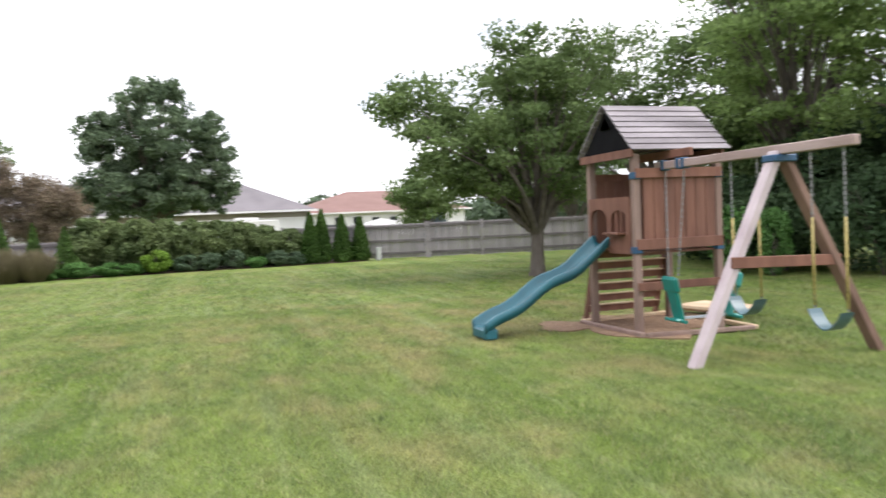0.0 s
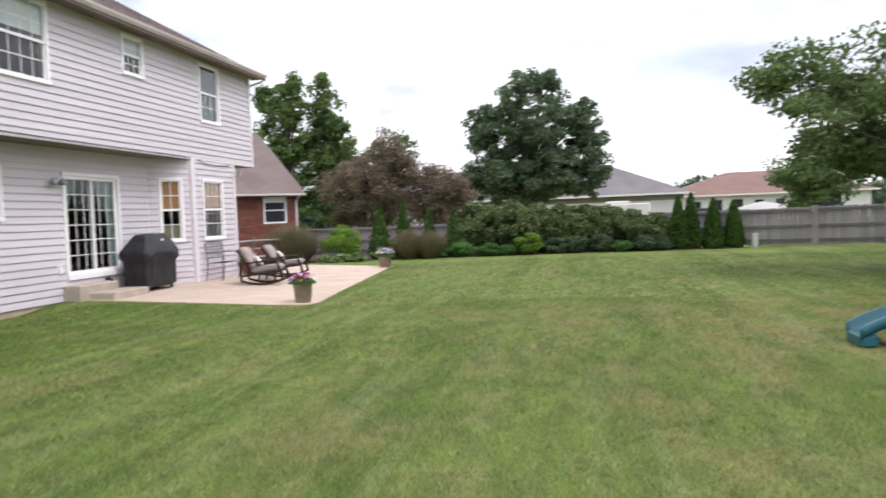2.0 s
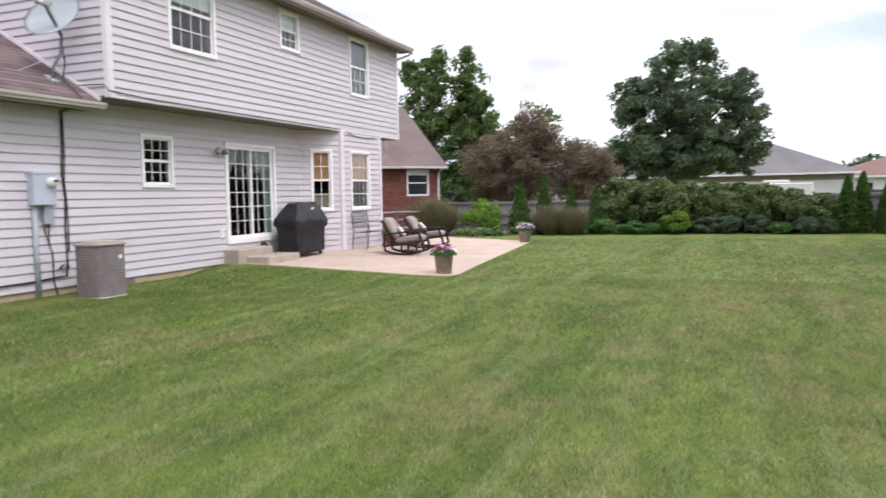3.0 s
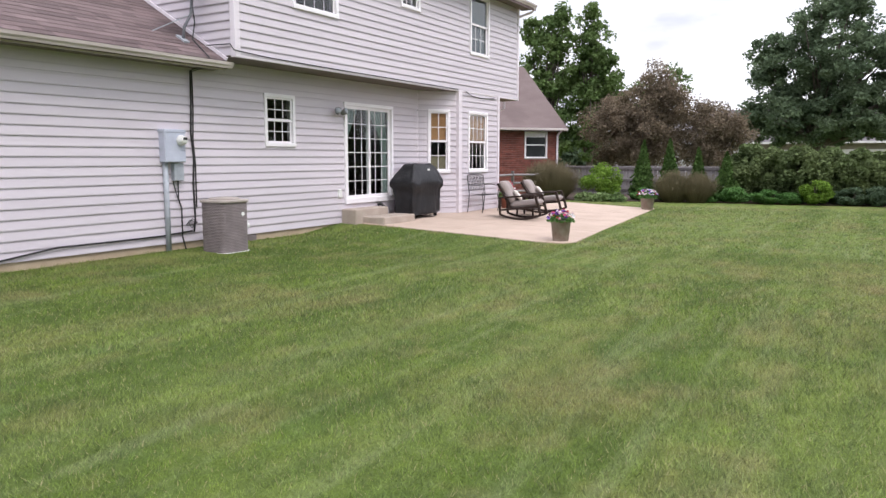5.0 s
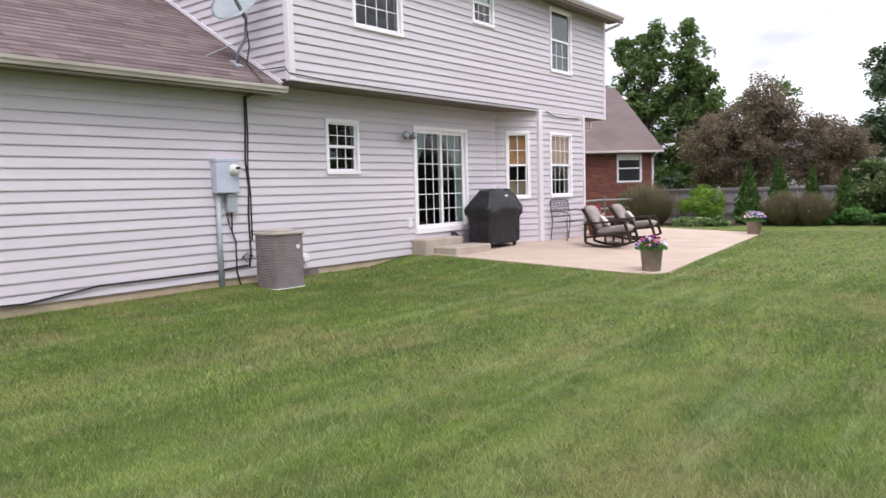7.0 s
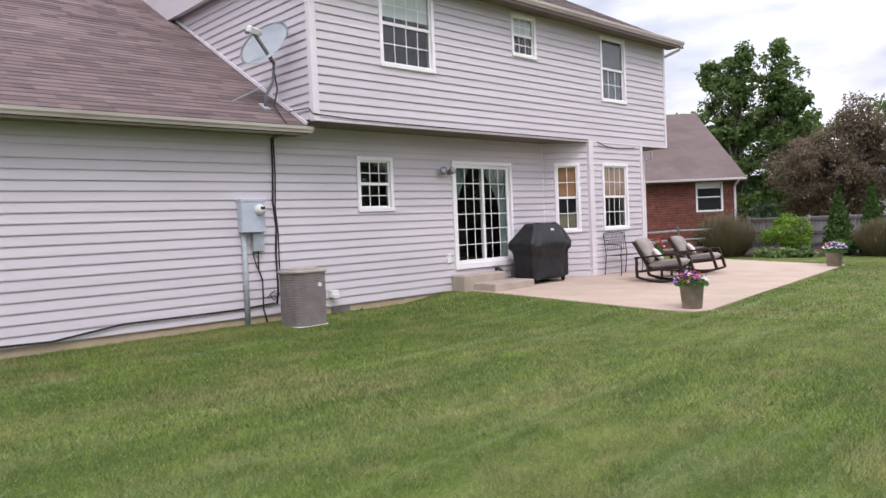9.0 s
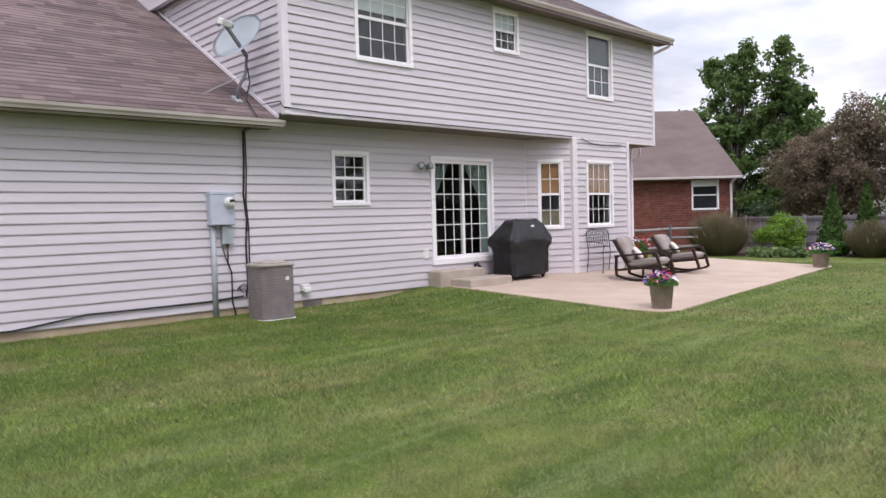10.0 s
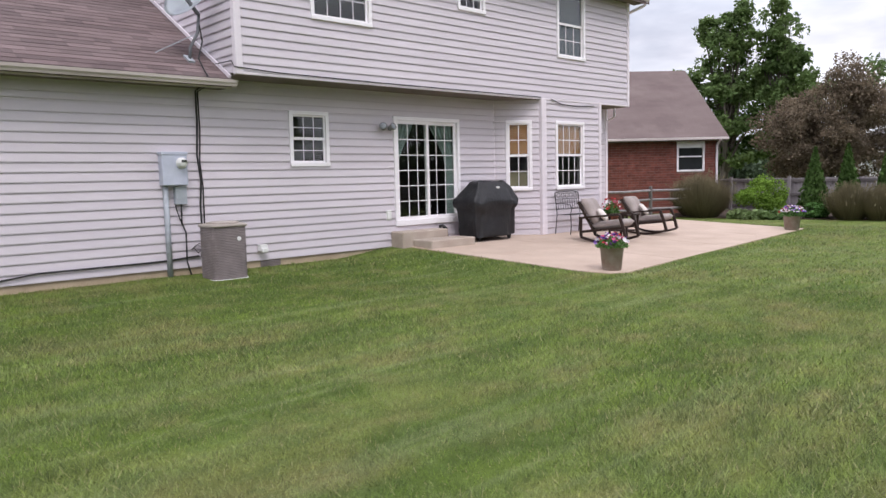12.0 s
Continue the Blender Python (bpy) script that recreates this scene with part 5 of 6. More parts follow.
# wrought-iron bench against the bay
bench = thing("wrought_iron_bench", pose(4.45, -0.93, 0.235), "thin black wrought-iron garden bench by the bay", "bench")
for sx in (-0.42, 0.42):
    part("front_leg", tube(bmesh.new(), [(sx, -0.20, 0.0), (sx * 1.03, -0.23, 0.2), (sx * 0.98, -0.20, 0.44)], 0.011, 6), M_IRON, bench)
    part("back_leg", tube(bmesh.new(), [(sx, 0.22, 0.0), (sx, 0.17, 0.44), (sx, 0.23, 0.92)], 0.011, 6), M_IRON, bench)
    part("armrest", tube(bmesh.new(), [(sx, 0.20, 0.68), (sx, 0.0, 0.69), (sx, -0.2, 0.66), (sx, -0.24, 0.6), (sx, -0.20, 0.44)], 0.009, 6), M_IRON, bench)
bm = bmesh.new()
for k in range(11):
    y = -0.20 + 0.037 * k
    box(bm, -0.42, y, 0.43, 0.42, y + 0.012, 0.437)
part("seat", bm, M_IRON, bench)
part("top_rail", tube(bmesh.new(), [(-0.42, 0.23, 0.92), (-0.2, 0.235, 0.955), (0, 0.235, 0.94), (0.2, 0.235, 0.955), (0.42, 0.23, 0.92)], 0.010, 6), M_IRON, bench)
part("mid_rail", tube(bmesh.new(), [(-0.42, 0.215, 0.78), (0.42, 0.215, 0.78)], 0.008, 6), M_IRON, bench)
part("low_rail", tube(bmesh.new(), [(-0.42, 0.185, 0.55), (0.42, 0.185, 0.55)], 0.008, 6), M_IRON, bench)
for k in range(9):
    x = -0.34 + 0.085 * k
    part("baluster", tube(bmesh.new(), [(x, 0.185, 0.55), (x, 0.215, 0.78)], 0.006, 5), M_IRON, bench)
for k in range(5):
    x = -0.30 + 0.15 * k
    part("scroll", tube(bmesh.new(), [(x + 0.055 * math.cos(a), 0.223, 0.86 + 0.055 * math.sin(a)) for a in [0.5 * i for i in range(14)]], 0.005, 5), M_IRON, bench)

# ---- play set ----
PX0, PX1, PY0, PY1 = -4.52, -3.44, -14.58, -15.78
play = thing("play_tower", pose(0, 0, 0), "reddish cedar play tower with plank walls and shingled roof", "playset")
for x, y, h in ((PX0, PY0, 2.24), (PX1, PY0, 2.24), (PX0, PY1, 2.24), (PX1, PY1, 2.24)):
    part("post", boxed(x - 0.045, y - 0.045, -0.05, x + 0.045, y + 0.045, h, 0.006), M_CEDARGREY, play)
bm = bmesh.new()
for k in range(9):
    x = PX0 + 0.0 + (PX1 - PX0) * k / 9
    box(bm, x + 0.004, PY1, 1.0, x + (PX1 - PX0) / 9 - 0.004, PY0, 1.03, 0.003)
part("deck", bm, M_CEDAR, play)
for a, b, z, w in (((PX0 - 0.06, PY0 + 0.03), (PX0 - 0.06, PY1 - 0.03), 1.12, 0.13), ((PX0 - 0.06, PY0 + 0.03), (PX0 - 0.06, PY1 - 0.03), 2.0, 0.12), ((PX0 - 0.06, PY0 + 0.03), (PX0 - 0.06, PY1 - 0.03), 0.60, 0.10),
                   ((PX1 + 0.06, PY0), (PX1 + 0.06, PY1), 1.12, 0.13), ((PX1 + 0.06, PY0), (PX1 + 0.06, PY1), 2.0, 0.12), ((PX0, PY1 - 0.06), (PX1, PY1 - 0.06), 1.12, 0.13), ((PX0, PY1 - 0.06), (PX1, PY1 - 0.06), 2.0, 0.12)):
    part("rail", beam(bmesh.new(), (*a, z), (*b, z), 0.03, w, bevel=0.004), M_CEDAR, play)
for k in range(7):
    y0 = PY0 - 0.09 - k * 0.152
    part("plank", boxed(PX0 - 0.04, y0 - 0.142, 1.05, PX0 - 0.018, y0, 1.96, 0.003), M_CEDAR, play)
    part("plank", boxed(PX1 + 0.018, y0 - 0.142, 1.05, PX1 + 0.04, y0, 1.96, 0.003), M_CEDAR, play)
for k in range(6):
    x0 = PX0 + 0.06 + k * 0.165
    part("plank", boxed(x0, PY1 - 0.04, 1.05, x0 + 0.155, PY1 - 0.018, 1.72, 0.003), M_CEDAR, play)


def arch_panel(x0, x1, z0, z1, holes, y):
    """A board panel with arched openings cut through."""
    n = 40
    bm = bmesh.new()

    def top_of(x):
        for a, b, zs in holes:
            if a < x < b:
                r = (b - a) / 2
                return zs + math.sqrt(max(0.0, r * r - (x - (a + b) / 2) ** 2)) * 0.6
        return None
    xs = [x0 + (x1 - x0) * i / n for i in range(n + 1)]
    for a, b in zip(xs, xs[1:]):
        t = top_of((a + b) / 2)
        box(bm, a, y - 0.02, z0 if t is None else t, b, y + 0.02, z1)
    return bm


part("arch_panel", arch_panel(PX0 + 0.04, PX1 - 0.04, 1.05, 1.72, [(PX0 + 0.13, PX0 + 0.48, 1.45), (PX1 - 0.48, PX1 - 0.06, 1.45)], PY0 + 0.045), M_CEDAR, play)
part("low_panel", boxed(PX0 + 0.04, PY0 + 0.025, 1.0, PX0 + 0.56, PY0 + 0.06, 1.24, 0.004), M_CEDAR, play)
part("window_shelf", boxed(PX0 + 0.14, PY0 + 0.02, 1.25, PX0 + 0.50, PY0 + 0.19, 1.275, 0.004), M_CEDAR, play)
for k in range(2):
    x = PX0 + 0.24 + 0.12 * k
    part("baluster", boxed(x, PY0 + 0.03, 1.27, x + 0.05, PY0 + 0.055, 1.64, 0.003), M_CEDAR, play)
# steps of the tower's lower wall
for k in range(6):
    z = 0.13 + 0.155 * k
    x = PX1 + 0.02 + 0.05 * (5 - k)
    part("step_board", boxed(x - 0.012, PY1 + 0.03, z, x + 0.012, PY0 - 0.03, z + 0.085, 0.003), M_CEDAR, play)
    part("tread", boxed(x - 0.075, PY1 + 0.03, z + 0.093, x + 0.01, PY0 - 0.03, z + 0.11, 0.003), M_SANDTIMBER, play)
for y in (PY0 - 0.03, PY1 + 0.03):
    part("ladder_side", beam(bmesh.new(), (PX1 + 0.33, y, 0.0), (PX1 + 0.02, y, 1.0), 0.03, 0.10), M_CEDAR, play)
# roof: ridge along y, boards on both sides
RX, RZ, EZ = (PX0 + PX1) / 2, 2.90, 2.27
for side in (-1, 1):
    ex = RX + side * 0.66
    n = 8
    for k in range(n):
        t0, t1 = k / n, (k + 1) / n + 0.03
        p0 = Vector((RX + (ex - RX) * t0, 0, RZ + (EZ - RZ) * t0 + 0.004))
        p1 = Vector((RX + (ex - RX) * t1, 0, RZ + (EZ - RZ) * t1 + 0.028))
        v = []
        nrm = Vector((side * 0.69, 0, 0.72)) * 0.016
        for p in (p0, p1):
            for y in (PY0 + 0.12, PY1 - 0.12):
                v += [tuple(p + Vector((0, y, 0))), tuple(p + nrm + Vector((0, y, 0)))]
        f = [(1, 3, 7, 5), (0, 4, 6, 2), (0, 1, 5, 4), (2, 6, 7, 3), (4, 5, 7, 6), (0, 2, 3, 1)]
        raw("roof_board", v, f, M_ROOFBOARD, play)
for y in (PY0 + 0.06, PY1 - 0.06):
    bm = bmesh.new()
    vs = [bm.verts.new(c) for c in ((RX - 0.60, y, EZ + 0.03), (RX + 0.60, y, EZ + 0.03), (RX, y, RZ - 0.02))]
    vb = [bm.verts.new(v.co + Vector((0, -0.012, 0))) for v in vs]
    bm.faces.new(vs)
    bm.faces.new(vb[::-1])
    for i in range(3):
        bm.faces.new((vs[i], vb[i], vb[(i + 1) % 3], vs[(i + 1) % 3]))
    part("gable_tarp", bm, M_TARP, play, "black tarp gable")
    part("gable_beam", beam(bmesh.new(), (PX0 - 0.10, y + 0.03, 2.25), (PX1 + 0.10, y + 0.03, 2.25), 0.035, 0.10), M_CEDAR, play)
bm = bmesh.new()
vs = [bm.verts.new(c) for c in ((RX - 0.13, PY0 + 0.085, 2.60), (RX + 0.13, PY0 + 0.085, 2.60), (RX, PY0 + 0.085, 2.78))]
bm.faces.new(vs)
bmesh.ops.solidify(bm, geom=bm.faces[:], thickness=0.02)
part("gable_block", bm, M_CEDAR, play)
for x, y, z in ((PX0, PY0, 1.06), (PX0, PY0, 1.98), (PX0, PY1, 1.06), (PX0, PY1, 1.98), (PX1, PY0, 1.06)):
    part("bracket", boxed(x - 0.065, y - 0.048, z - 0.05, x + 0.045, y + 0.060, z + 0.035, 0.006), M_BLUEBR, play, "blue plastic corner bracket")

# slide
bm = bmesh.new()
SX = PX1 - 0.30
prof = [(-0.255, 0.0), (-0.25, 0.086), (-0.235, 0.102), (-0.205, 0.102), (-0.19, 0.086), (-0.175, 0.03), (-0.13, -0.008), (-0.05, -0.014), (0.05, -0.014), (0.13, -0.008), (0.175, 0.03), (0.19, 0.086), (0.205, 0.102), (0.235, 0.102), (0.25, 0.086), (0.255, 0.0), (0.235, -0.005), (0.225, -0.03), (0.10, -0.035), (-0.10, -0.035), (-0.225, -0.03), (-0.235, -0.005)]
path = []
for i in range(37):
    t = i / 36
    y = PY0 + 0.02 + 1.82 * t
    z = 1.06 - 0.96 * t + 0.042 * math.sin(t * 4.6 * math.pi + 0.5) * (1 - 0.5 * t) + 0.05 * ss(0.12, 0.0, t)
    path.append((y, max(0.075, z)))
rows = [[bm.verts.new((SX + px, y, z + pz)) for px, pz in prof] for y, z in path]
for r0, r1 in zip(rows, rows[1:]):
    for k in range(len(prof)):
        bm.faces.new((r0[k], r0[(k + 1) % len(prof)], r1[(k + 1) % len(prof)], r1[k]))
bm.faces.new(rows[0])
bm.faces.new(rows[-1][::-1])
slide = thing("slide", pose(0, 0, 0), "teal plastic wavy slide leaving the play tower", "slide")
part("chute", bm, M_TEAL, slide, smooth=True)
part("foot", boxed(SX - 0.235, PY0 + 1.66, 0.0, SX + 0.235, PY0 + 1.845, 0.15, 0.03), M_TEAL, slide)

# swing beam and its A-frame
sw = thing("swing_set", pose(0, 0, 0), "weathered timber swing set on an A-frame leg pair", "swing set")
YB = -14.95
part("beam", beam(bmesh.new(), (-7.42, YB, 2.085), (-4.45, YB, 2.085), 0.085, 0.095, bevel=0.008), M_WORNBEAM, sw)
part("beam_extension", beam(bmesh.new(), (-5.05, YB - 0.07, 2.22), (-3.9, YB - 0.07, 2.22), 0.05, 0.10, bevel=0.006), M_CEDAR, sw)
part("leg", beam(bmesh.new(), (-6.47, -13.90, -0.05), (-6.50, YB + 0.03, 2.06), 0.085, 0.13, up=(1, 0, 0), bevel=0.008), M_PALEPOST, sw)
part("leg", beam(bmesh.new(), (-6.62, -16.08, -0.05), (-6.50, YB - 0.03, 2.06), 0.085, 0.13, up=(1, 0, 0), bevel=0.008), M_BROWNLEG, sw)
part("crossbar", beam(bmesh.new(), (-6.55, -14.32, 1.00), (-6.60, -15.60, 0.97), 0.035, 0.11, bevel=0.005), M_CEDAR, sw)
part("bracket", boxed(-6.60, YB - 0.14, 1.965, -6.42, YB + 0.14, 2.035, 0.01), M_BLUEBR, sw, "blue steel apex bracket")
for x in (-4.62, -4.92, -5.02):
    part("hanger", boxed(x - 0.03, YB - 0.055, 2.02, x + 0.03, YB + 0.055, 2.15, 0.01), M_BLUEBR, sw, "blue swing hanger")


def rope(parent, a, b, grip):
    a, b = Vector(a), Vector(b)
    n = 34
    bm = bmesh.new()
    for i in range(n):
        p, q = a.lerp(b, i / n), a.lerp(b, (i + 0.85) / n)
        tube(bm, [p, q], 0.012 if i % 2 else 0.008, 5)
    part("chain", bm, M_ROPE, parent)
    if grip:
        part("grip_sleeve", tube(bmesh.new(), [a.lerp(b, 0.42), b.lerp(a, 0.02)], 0.0125, 8), M_YELLOW, parent, "yellow plastic chain sleeve", smooth=True)


def belt_swing(xa, xb, z):
    s = thing("swing", pose(0, 0, 0), "black belt swing on yellow-sleeved chains", "swing", "belt swings")
    for x in (xa, xb):
        rope(s, (x, YB, 2.035), (x, YB - 0.02, z + 0.14), True)
    n = 16
    verts, faces = [], []
    for i in range(n + 1):
        t = i / n
        x = xa + (xb - xa) * t
        zz = z + 0.14 - 0.17 * math.sin(math.pi * t) ** 0.85
        for y, dz in ((-0.09, 0), (0.07, 0), (0.07, -0.012), (-0.09, -0.012)):
            verts.append((x, YB + y, zz + dz))
    for i in range(n):
        for k in range(4):
            faces.append((4 * i + k, 4 * i + (k + 1) % 4, 4 * i + 4 + (k + 1) % 4, 4 * i + 4 + k))
    raw("seat", verts, faces, M_SEAT, s, smooth=False)
    return s


belt_swing(-6.20, -5.80, 0.43)
belt_swing(-7.28, -6.90, 0.41)
gl = thing("glider_swing", pose(0, 0, 0), "green plastic two-seat glider swing on ropes", "swing")
for y, s in ((-14.81, 1), (-15.70, -1)):
    bm = bmesh.new()
    m = pose(-4.88, y, 0.60, -14 * s, 0, 0)
    box(bm, -0.10, -0.03, -0.42, 0.10, 0.03, -0.02, 0.025, m)
    box(bm, -0.145, -0.035, -0.06, 0.145, 0.035, 0.14, 0.03, m)
    part("seat_back", bm, M_GREENPL, gl)
    part("seat", boxed(-0.11, -0.05, 0.19, 0.11, 0.05, 0.225, 0.015, pose(-4.88, y - 0.03 * s, 0, 0, 0, 0)), M_GREENPL, gl)
    part("foot_peg", tube(bmesh.new(), [(-5.08, y - 0.05 * s, 0.20), (-4.68, y - 0.05 * s, 0.20)], 0.022, 8), M_GREENPL, gl)
part("spine", beam(bmesh.new(), (-4.88, -14.88, 0.22), (-4.88, -15.60, 0.22), 0.03, 0.03), M_STEEL, gl)
rope(gl, (-4.62, YB, 2.035), (-4.80, -14.83, 0.74), False)
rope(gl, (-5.00, YB, 2.035), (-4.96, -14.85, 0.74), False)

# sandbox edging and chips
chips = []
for k in range(28):
    a = 2 * math.pi * k / 28
    chips.append((-3.85 + (0.95 + 0.28 * math.sin(3 * a) + 0.16 * math.sin(7 * a)) * math.cos(a), -15.15 + (1.0 + 0.2 * math.cos(2 * a + 1)) * math.sin(a)))
raw("wood_chip_bed", [(x, y, 0.012) for x, y in chips] + [(x * 1.0, y, -0.03) for x, y in chips] + [(-3.95, -15.05, 0.02)],
    [(28 * 2, k, (k + 1) % 28) for k in range(28)] + [(k, 28 + k, 28 + (k + 1) % 28, (k + 1) % 28) for k in range(28)], M_MULCH)
foot = [(-3.45 + (0.46 + 0.10 * math.sin(3 * a + 1)) * math.cos(a), -14.15 + (0.40 + 0.08 * math.sin(4 * a)) * math.sin(a)) for a in [2 * math.pi * k / 24 for k in range(24)]]
raw("worn_earth", [(x, y, 0.016) for x, y in foot] + [(x, y, -0.03) for x, y in foot], [tuple(range(24))] + [(k, 24 + k, 24 + (k + 1) % 24, (k + 1) % 24) for k in range(24)], M_MULCH)
tagged(bpy.data.objects["worn_earth"], "bare brown earth worn beside the slide", "ground", kind="structure")
tagged(bpy.data.objects["wood_chip_bed"], "bare brown wood-chip bed under the play tower", "ground", kind="structure")
for a, b, tm in (((-4.75, -14.50), (-3.35, -14.42), M_CEDARGREY), ((-4.78, -14.52), (-4.95, -15.95), M_CEDARGREY), ((-4.95, -15.98), (-3.3, -16.0), M_SANDTIMBER), ((-3.3, -14.45), (-3.2, -16.0), M_SANDTIMBER)):
    tagged(part("landscape_timber", beam(bmesh.new(), (*a, 0.03), (*b, 0.03), 0.08, 0.06, bevel=0.012), tm), "low landscape timber edging the chip bed", "timber", "edging timbers")
lid = part("sandbox_lid", boxed(-0.45, -0.35, 0, 0.45, 0.35, 0.07, 0.03), M_SANDTIMBER, matrix=pose(-3.75, -16.3, 0.10, 0, 0, 15))
tagged(lid, "pale cream sandbox lid lying behind the tower", "lid")

# ---- neighbour's brick house ----
NH = pose(17.95, 2.62, 0, 0, 0, math.degrees(math.atan2(0.64, -0.77)))
# local frame: x runs along the eave away from the near corner, y towards the yard
nh = thing("neighbour_house", NH, "red brick house with a steep brown roof", "house")


def nbrick_wall():
    """Brick face with joints, a window opening left clear."""
    L, H = 9.5, 2.85
    hole = (0.46, 1.54, 1.58, 2.72)
    bm = bmesh.new()
    for a, b, c, d in ((0, hole[0], 0, H), (hole[1], L, 0, H), (hole[0], hole[1], 0, hole[2]), (hole[0], hole[1], hole[3], H)):
        box(bm, a, -0.25, c, b, 0.0, d)
    wall_ = part("wall", bm, M_MORTAR, nh, "mortar bed")
    verts, faces = [], []
    bw, bh, j = 0.30, 0.095, 0.012
    z, r = 0.0, 0
    while z < H - 0.02:
        x = -(bw / 2) * (r % 2)
        while x < L:
            a, b, c, d = max(0, x + j / 2), min(L, x + bw - j / 2), z + j / 2, min(H, z + bh - j / 2)
            x += bw
            if d > hole[2] and c < hole[3]:
                if a < hole[0] < b:
                    b = hole[0]
                elif a < hole[1] < b:
                    a = hole[1]
                elif a >= hole[0] and b <= hole[1]:
                    continue
            if b - a < 0.03:
                continue
            k = len(verts)
            verts += [(a, 0.001, c), (b, 0.001, c), (b, 0.001, d), (a, 0.001, d), (a + 0.004, 0.012, c + 0.004), (b - 0.004, 0.012, c + 0.004), (b - 0.004, 0.012, d - 0.004), (a + 0.004, 0.012, d - 0.004)]
            faces += [(k + 4, k + 5, k + 6, k + 7), (k, k + 1, k + 5, k + 4), (k + 1, k + 2, k + 6, k + 5), (k + 2, k + 3, k + 7, k + 6), (k + 3, k, k + 4, k + 7)]
        z += bh
        r += 1
    tagged(raw("bricks", verts, faces, M_BRICK, wall_), kind="stuff")
    a, b, c, d = hole
    win = thing("window", Matrix.Identity(4), "white window with a dark pane", "")
    win.parent = nh
    del win["label"]
    bm = bmesh.new()
    box(bm, a, -0.12, c, b, 0.03, c + 0.07, 0.004)
    box(bm, a, -0.12, d - 0.07, b, 0.03, d, 0.004)
    box(bm, a, -0.12, c + 0.07, a + 0.07, 0.03, d - 0.07, 0.004)
    box(bm, b - 0.07, -0.12, c + 0.07, b, 0.03, d - 0.07, 0.004)
    box(bm, a + 0.07, -0.08, (c + d) / 2 - 0.025, b - 0.07, 0.0, (c + d) / 2 + 0.025)
    part("window_frame", bm, M_TRIM, win)
    part("pane", boxed(a + 0.07, -0.05, c + 0.07, b - 0.07, -0.045, d - 0.07), M_DARKGLASS, win)
    part("valance", boxed(a + 0.07, -0.043, d - 0.24, b - 0.07, -0.038, d - 0.07), M_BLIND, win)


nbrick_wall()
bm = bmesh.new()
box(bm, 0, -8.0, 0, 0.25, -0.25, 2.85)
box(bm, 9.25, -8.0, 0, 9.5, -0.25, 2.85)
box(bm, 0, -8.25, 0, 9.5, -8.0, 2.85)
part("side_walls", bm, M_BRICK, nh)
bm = bmesh.new()
prof = [(0.38, 2.86), (-4.1, 5.95), (-8.6, 2.86), (-8.6, 2.74), (-4.1, 5.8), (0.38, 2.74)]
r0 = [bm.verts.new((-0.32, y, z)) for y, z in prof]
r1 = [bm.verts.new((9.8, y, z)) for y, z in prof]
for k in range(6):
    bm.faces.new((r0[k], r0[(k + 1) % 6], r1[(k + 1) % 6], r1[k]))
bm.faces.new((r0[0], r0[1], r0[4], r0[5])[::-1])
bm.faces.new((r0[1], r0[2], r0[3], r0[4])[::-1])
bm.faces.new((r1[0], r1[1], r1[4], r1[5]))
bm.faces.new((r1[1], r1[2], r1[3], r1[4]))
nroof = part("roof", bm, M_NROOF, nh)
verts, faces = [], []
rr = random.Random(8)
n = 28
for k in range(n):
    t0, t1 = k / n, (k + 1) / n
    y0, z0 = 0.38 - 4.48 * t0, 2.86 + 3.09 * t0
    y1, z1 = 0.38 - 4.48 * t1, 2.86 + 3.09 * t1
    x = -0.32 - rr.random() * 0.5
    while x < 9.8:
        w = rr.choice((0.35, 0.5, 0.7))
        a, b = max(-0.32, x), min(9.8, x + w - 0.01)
        x += w
        if b - a < 0.05:
            continue
        q = len(verts)
        verts += [(a, y0 + 0.003, z0 + 0.005), (b, y0 + 0.003, z0 + 0.005), (b, y1, z1 + 0.003), (a, y1, z1 + 0.003)]
        faces.append((q, q + 1, q + 2, q + 3))
tagged(raw("shingles", verts, faces, M_NROOF, nroof), kind="stuff")
part("gutter", boxed(-0.3, 0.36, 2.76, 9.8, 0.46, 2.85, 0.01), M_GUTTER, nh)
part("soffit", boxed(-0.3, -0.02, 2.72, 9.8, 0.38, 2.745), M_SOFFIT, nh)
part("downspout", tube(bmesh.new(), [(0.0, 0.41, 2.76), (0.0, 0.06, 2.55), (0.0, 0.05, 0.05)], 0.045, 8), M_POST, nh)
bm = bmesh.new()
for gx in (0.0, 9.3):
    vs = [bm.verts.new(c) for c in ((gx, -0.05, 2.85), (gx, -8.2, 2.85), (gx, -4.1, 5.7))]
    vb = [bm.verts.new(v.co + Vector((0.2, 0, 0))) for v in vs]
    bm.faces.new(vs)
    bm.faces.new(vb[::-1])
part("gable", bm, M_BRICK, nh)

# split-rail fence in front of it
rail_fence = thing("split_rail_fence", pose(0, 0, 0), "grey split-rail fence beside the brick house", "fence")
A, B = Vector((7.8, 3.0, 0)), Vector((14.85, 1.65, 0))
for k in range(4):
    p = A.lerp(B, k / 3)
    part("post", boxed(-0.05, -0.05, -0.1, 0.05, 0.05, 1.12, 0.015, Matrix.Translation(p)), M_FENCERAIL, rail_fence)
for k in range(3):
    p, q = A.lerp(B, k / 3), A.lerp(B, (k + 1) / 3)
    for z in (0.38, 0.68, 0.98):
        part("rail", tube(bmesh.new(), [p + Vector((0, 0, z)), p.lerp(q, 0.5) + Vector((0, 0, z - 0.02)), q + Vector((0, 0, z))], 0.04, 7), M_FENCE, rail_fence)

# ---- board fence along the back of the yard ----


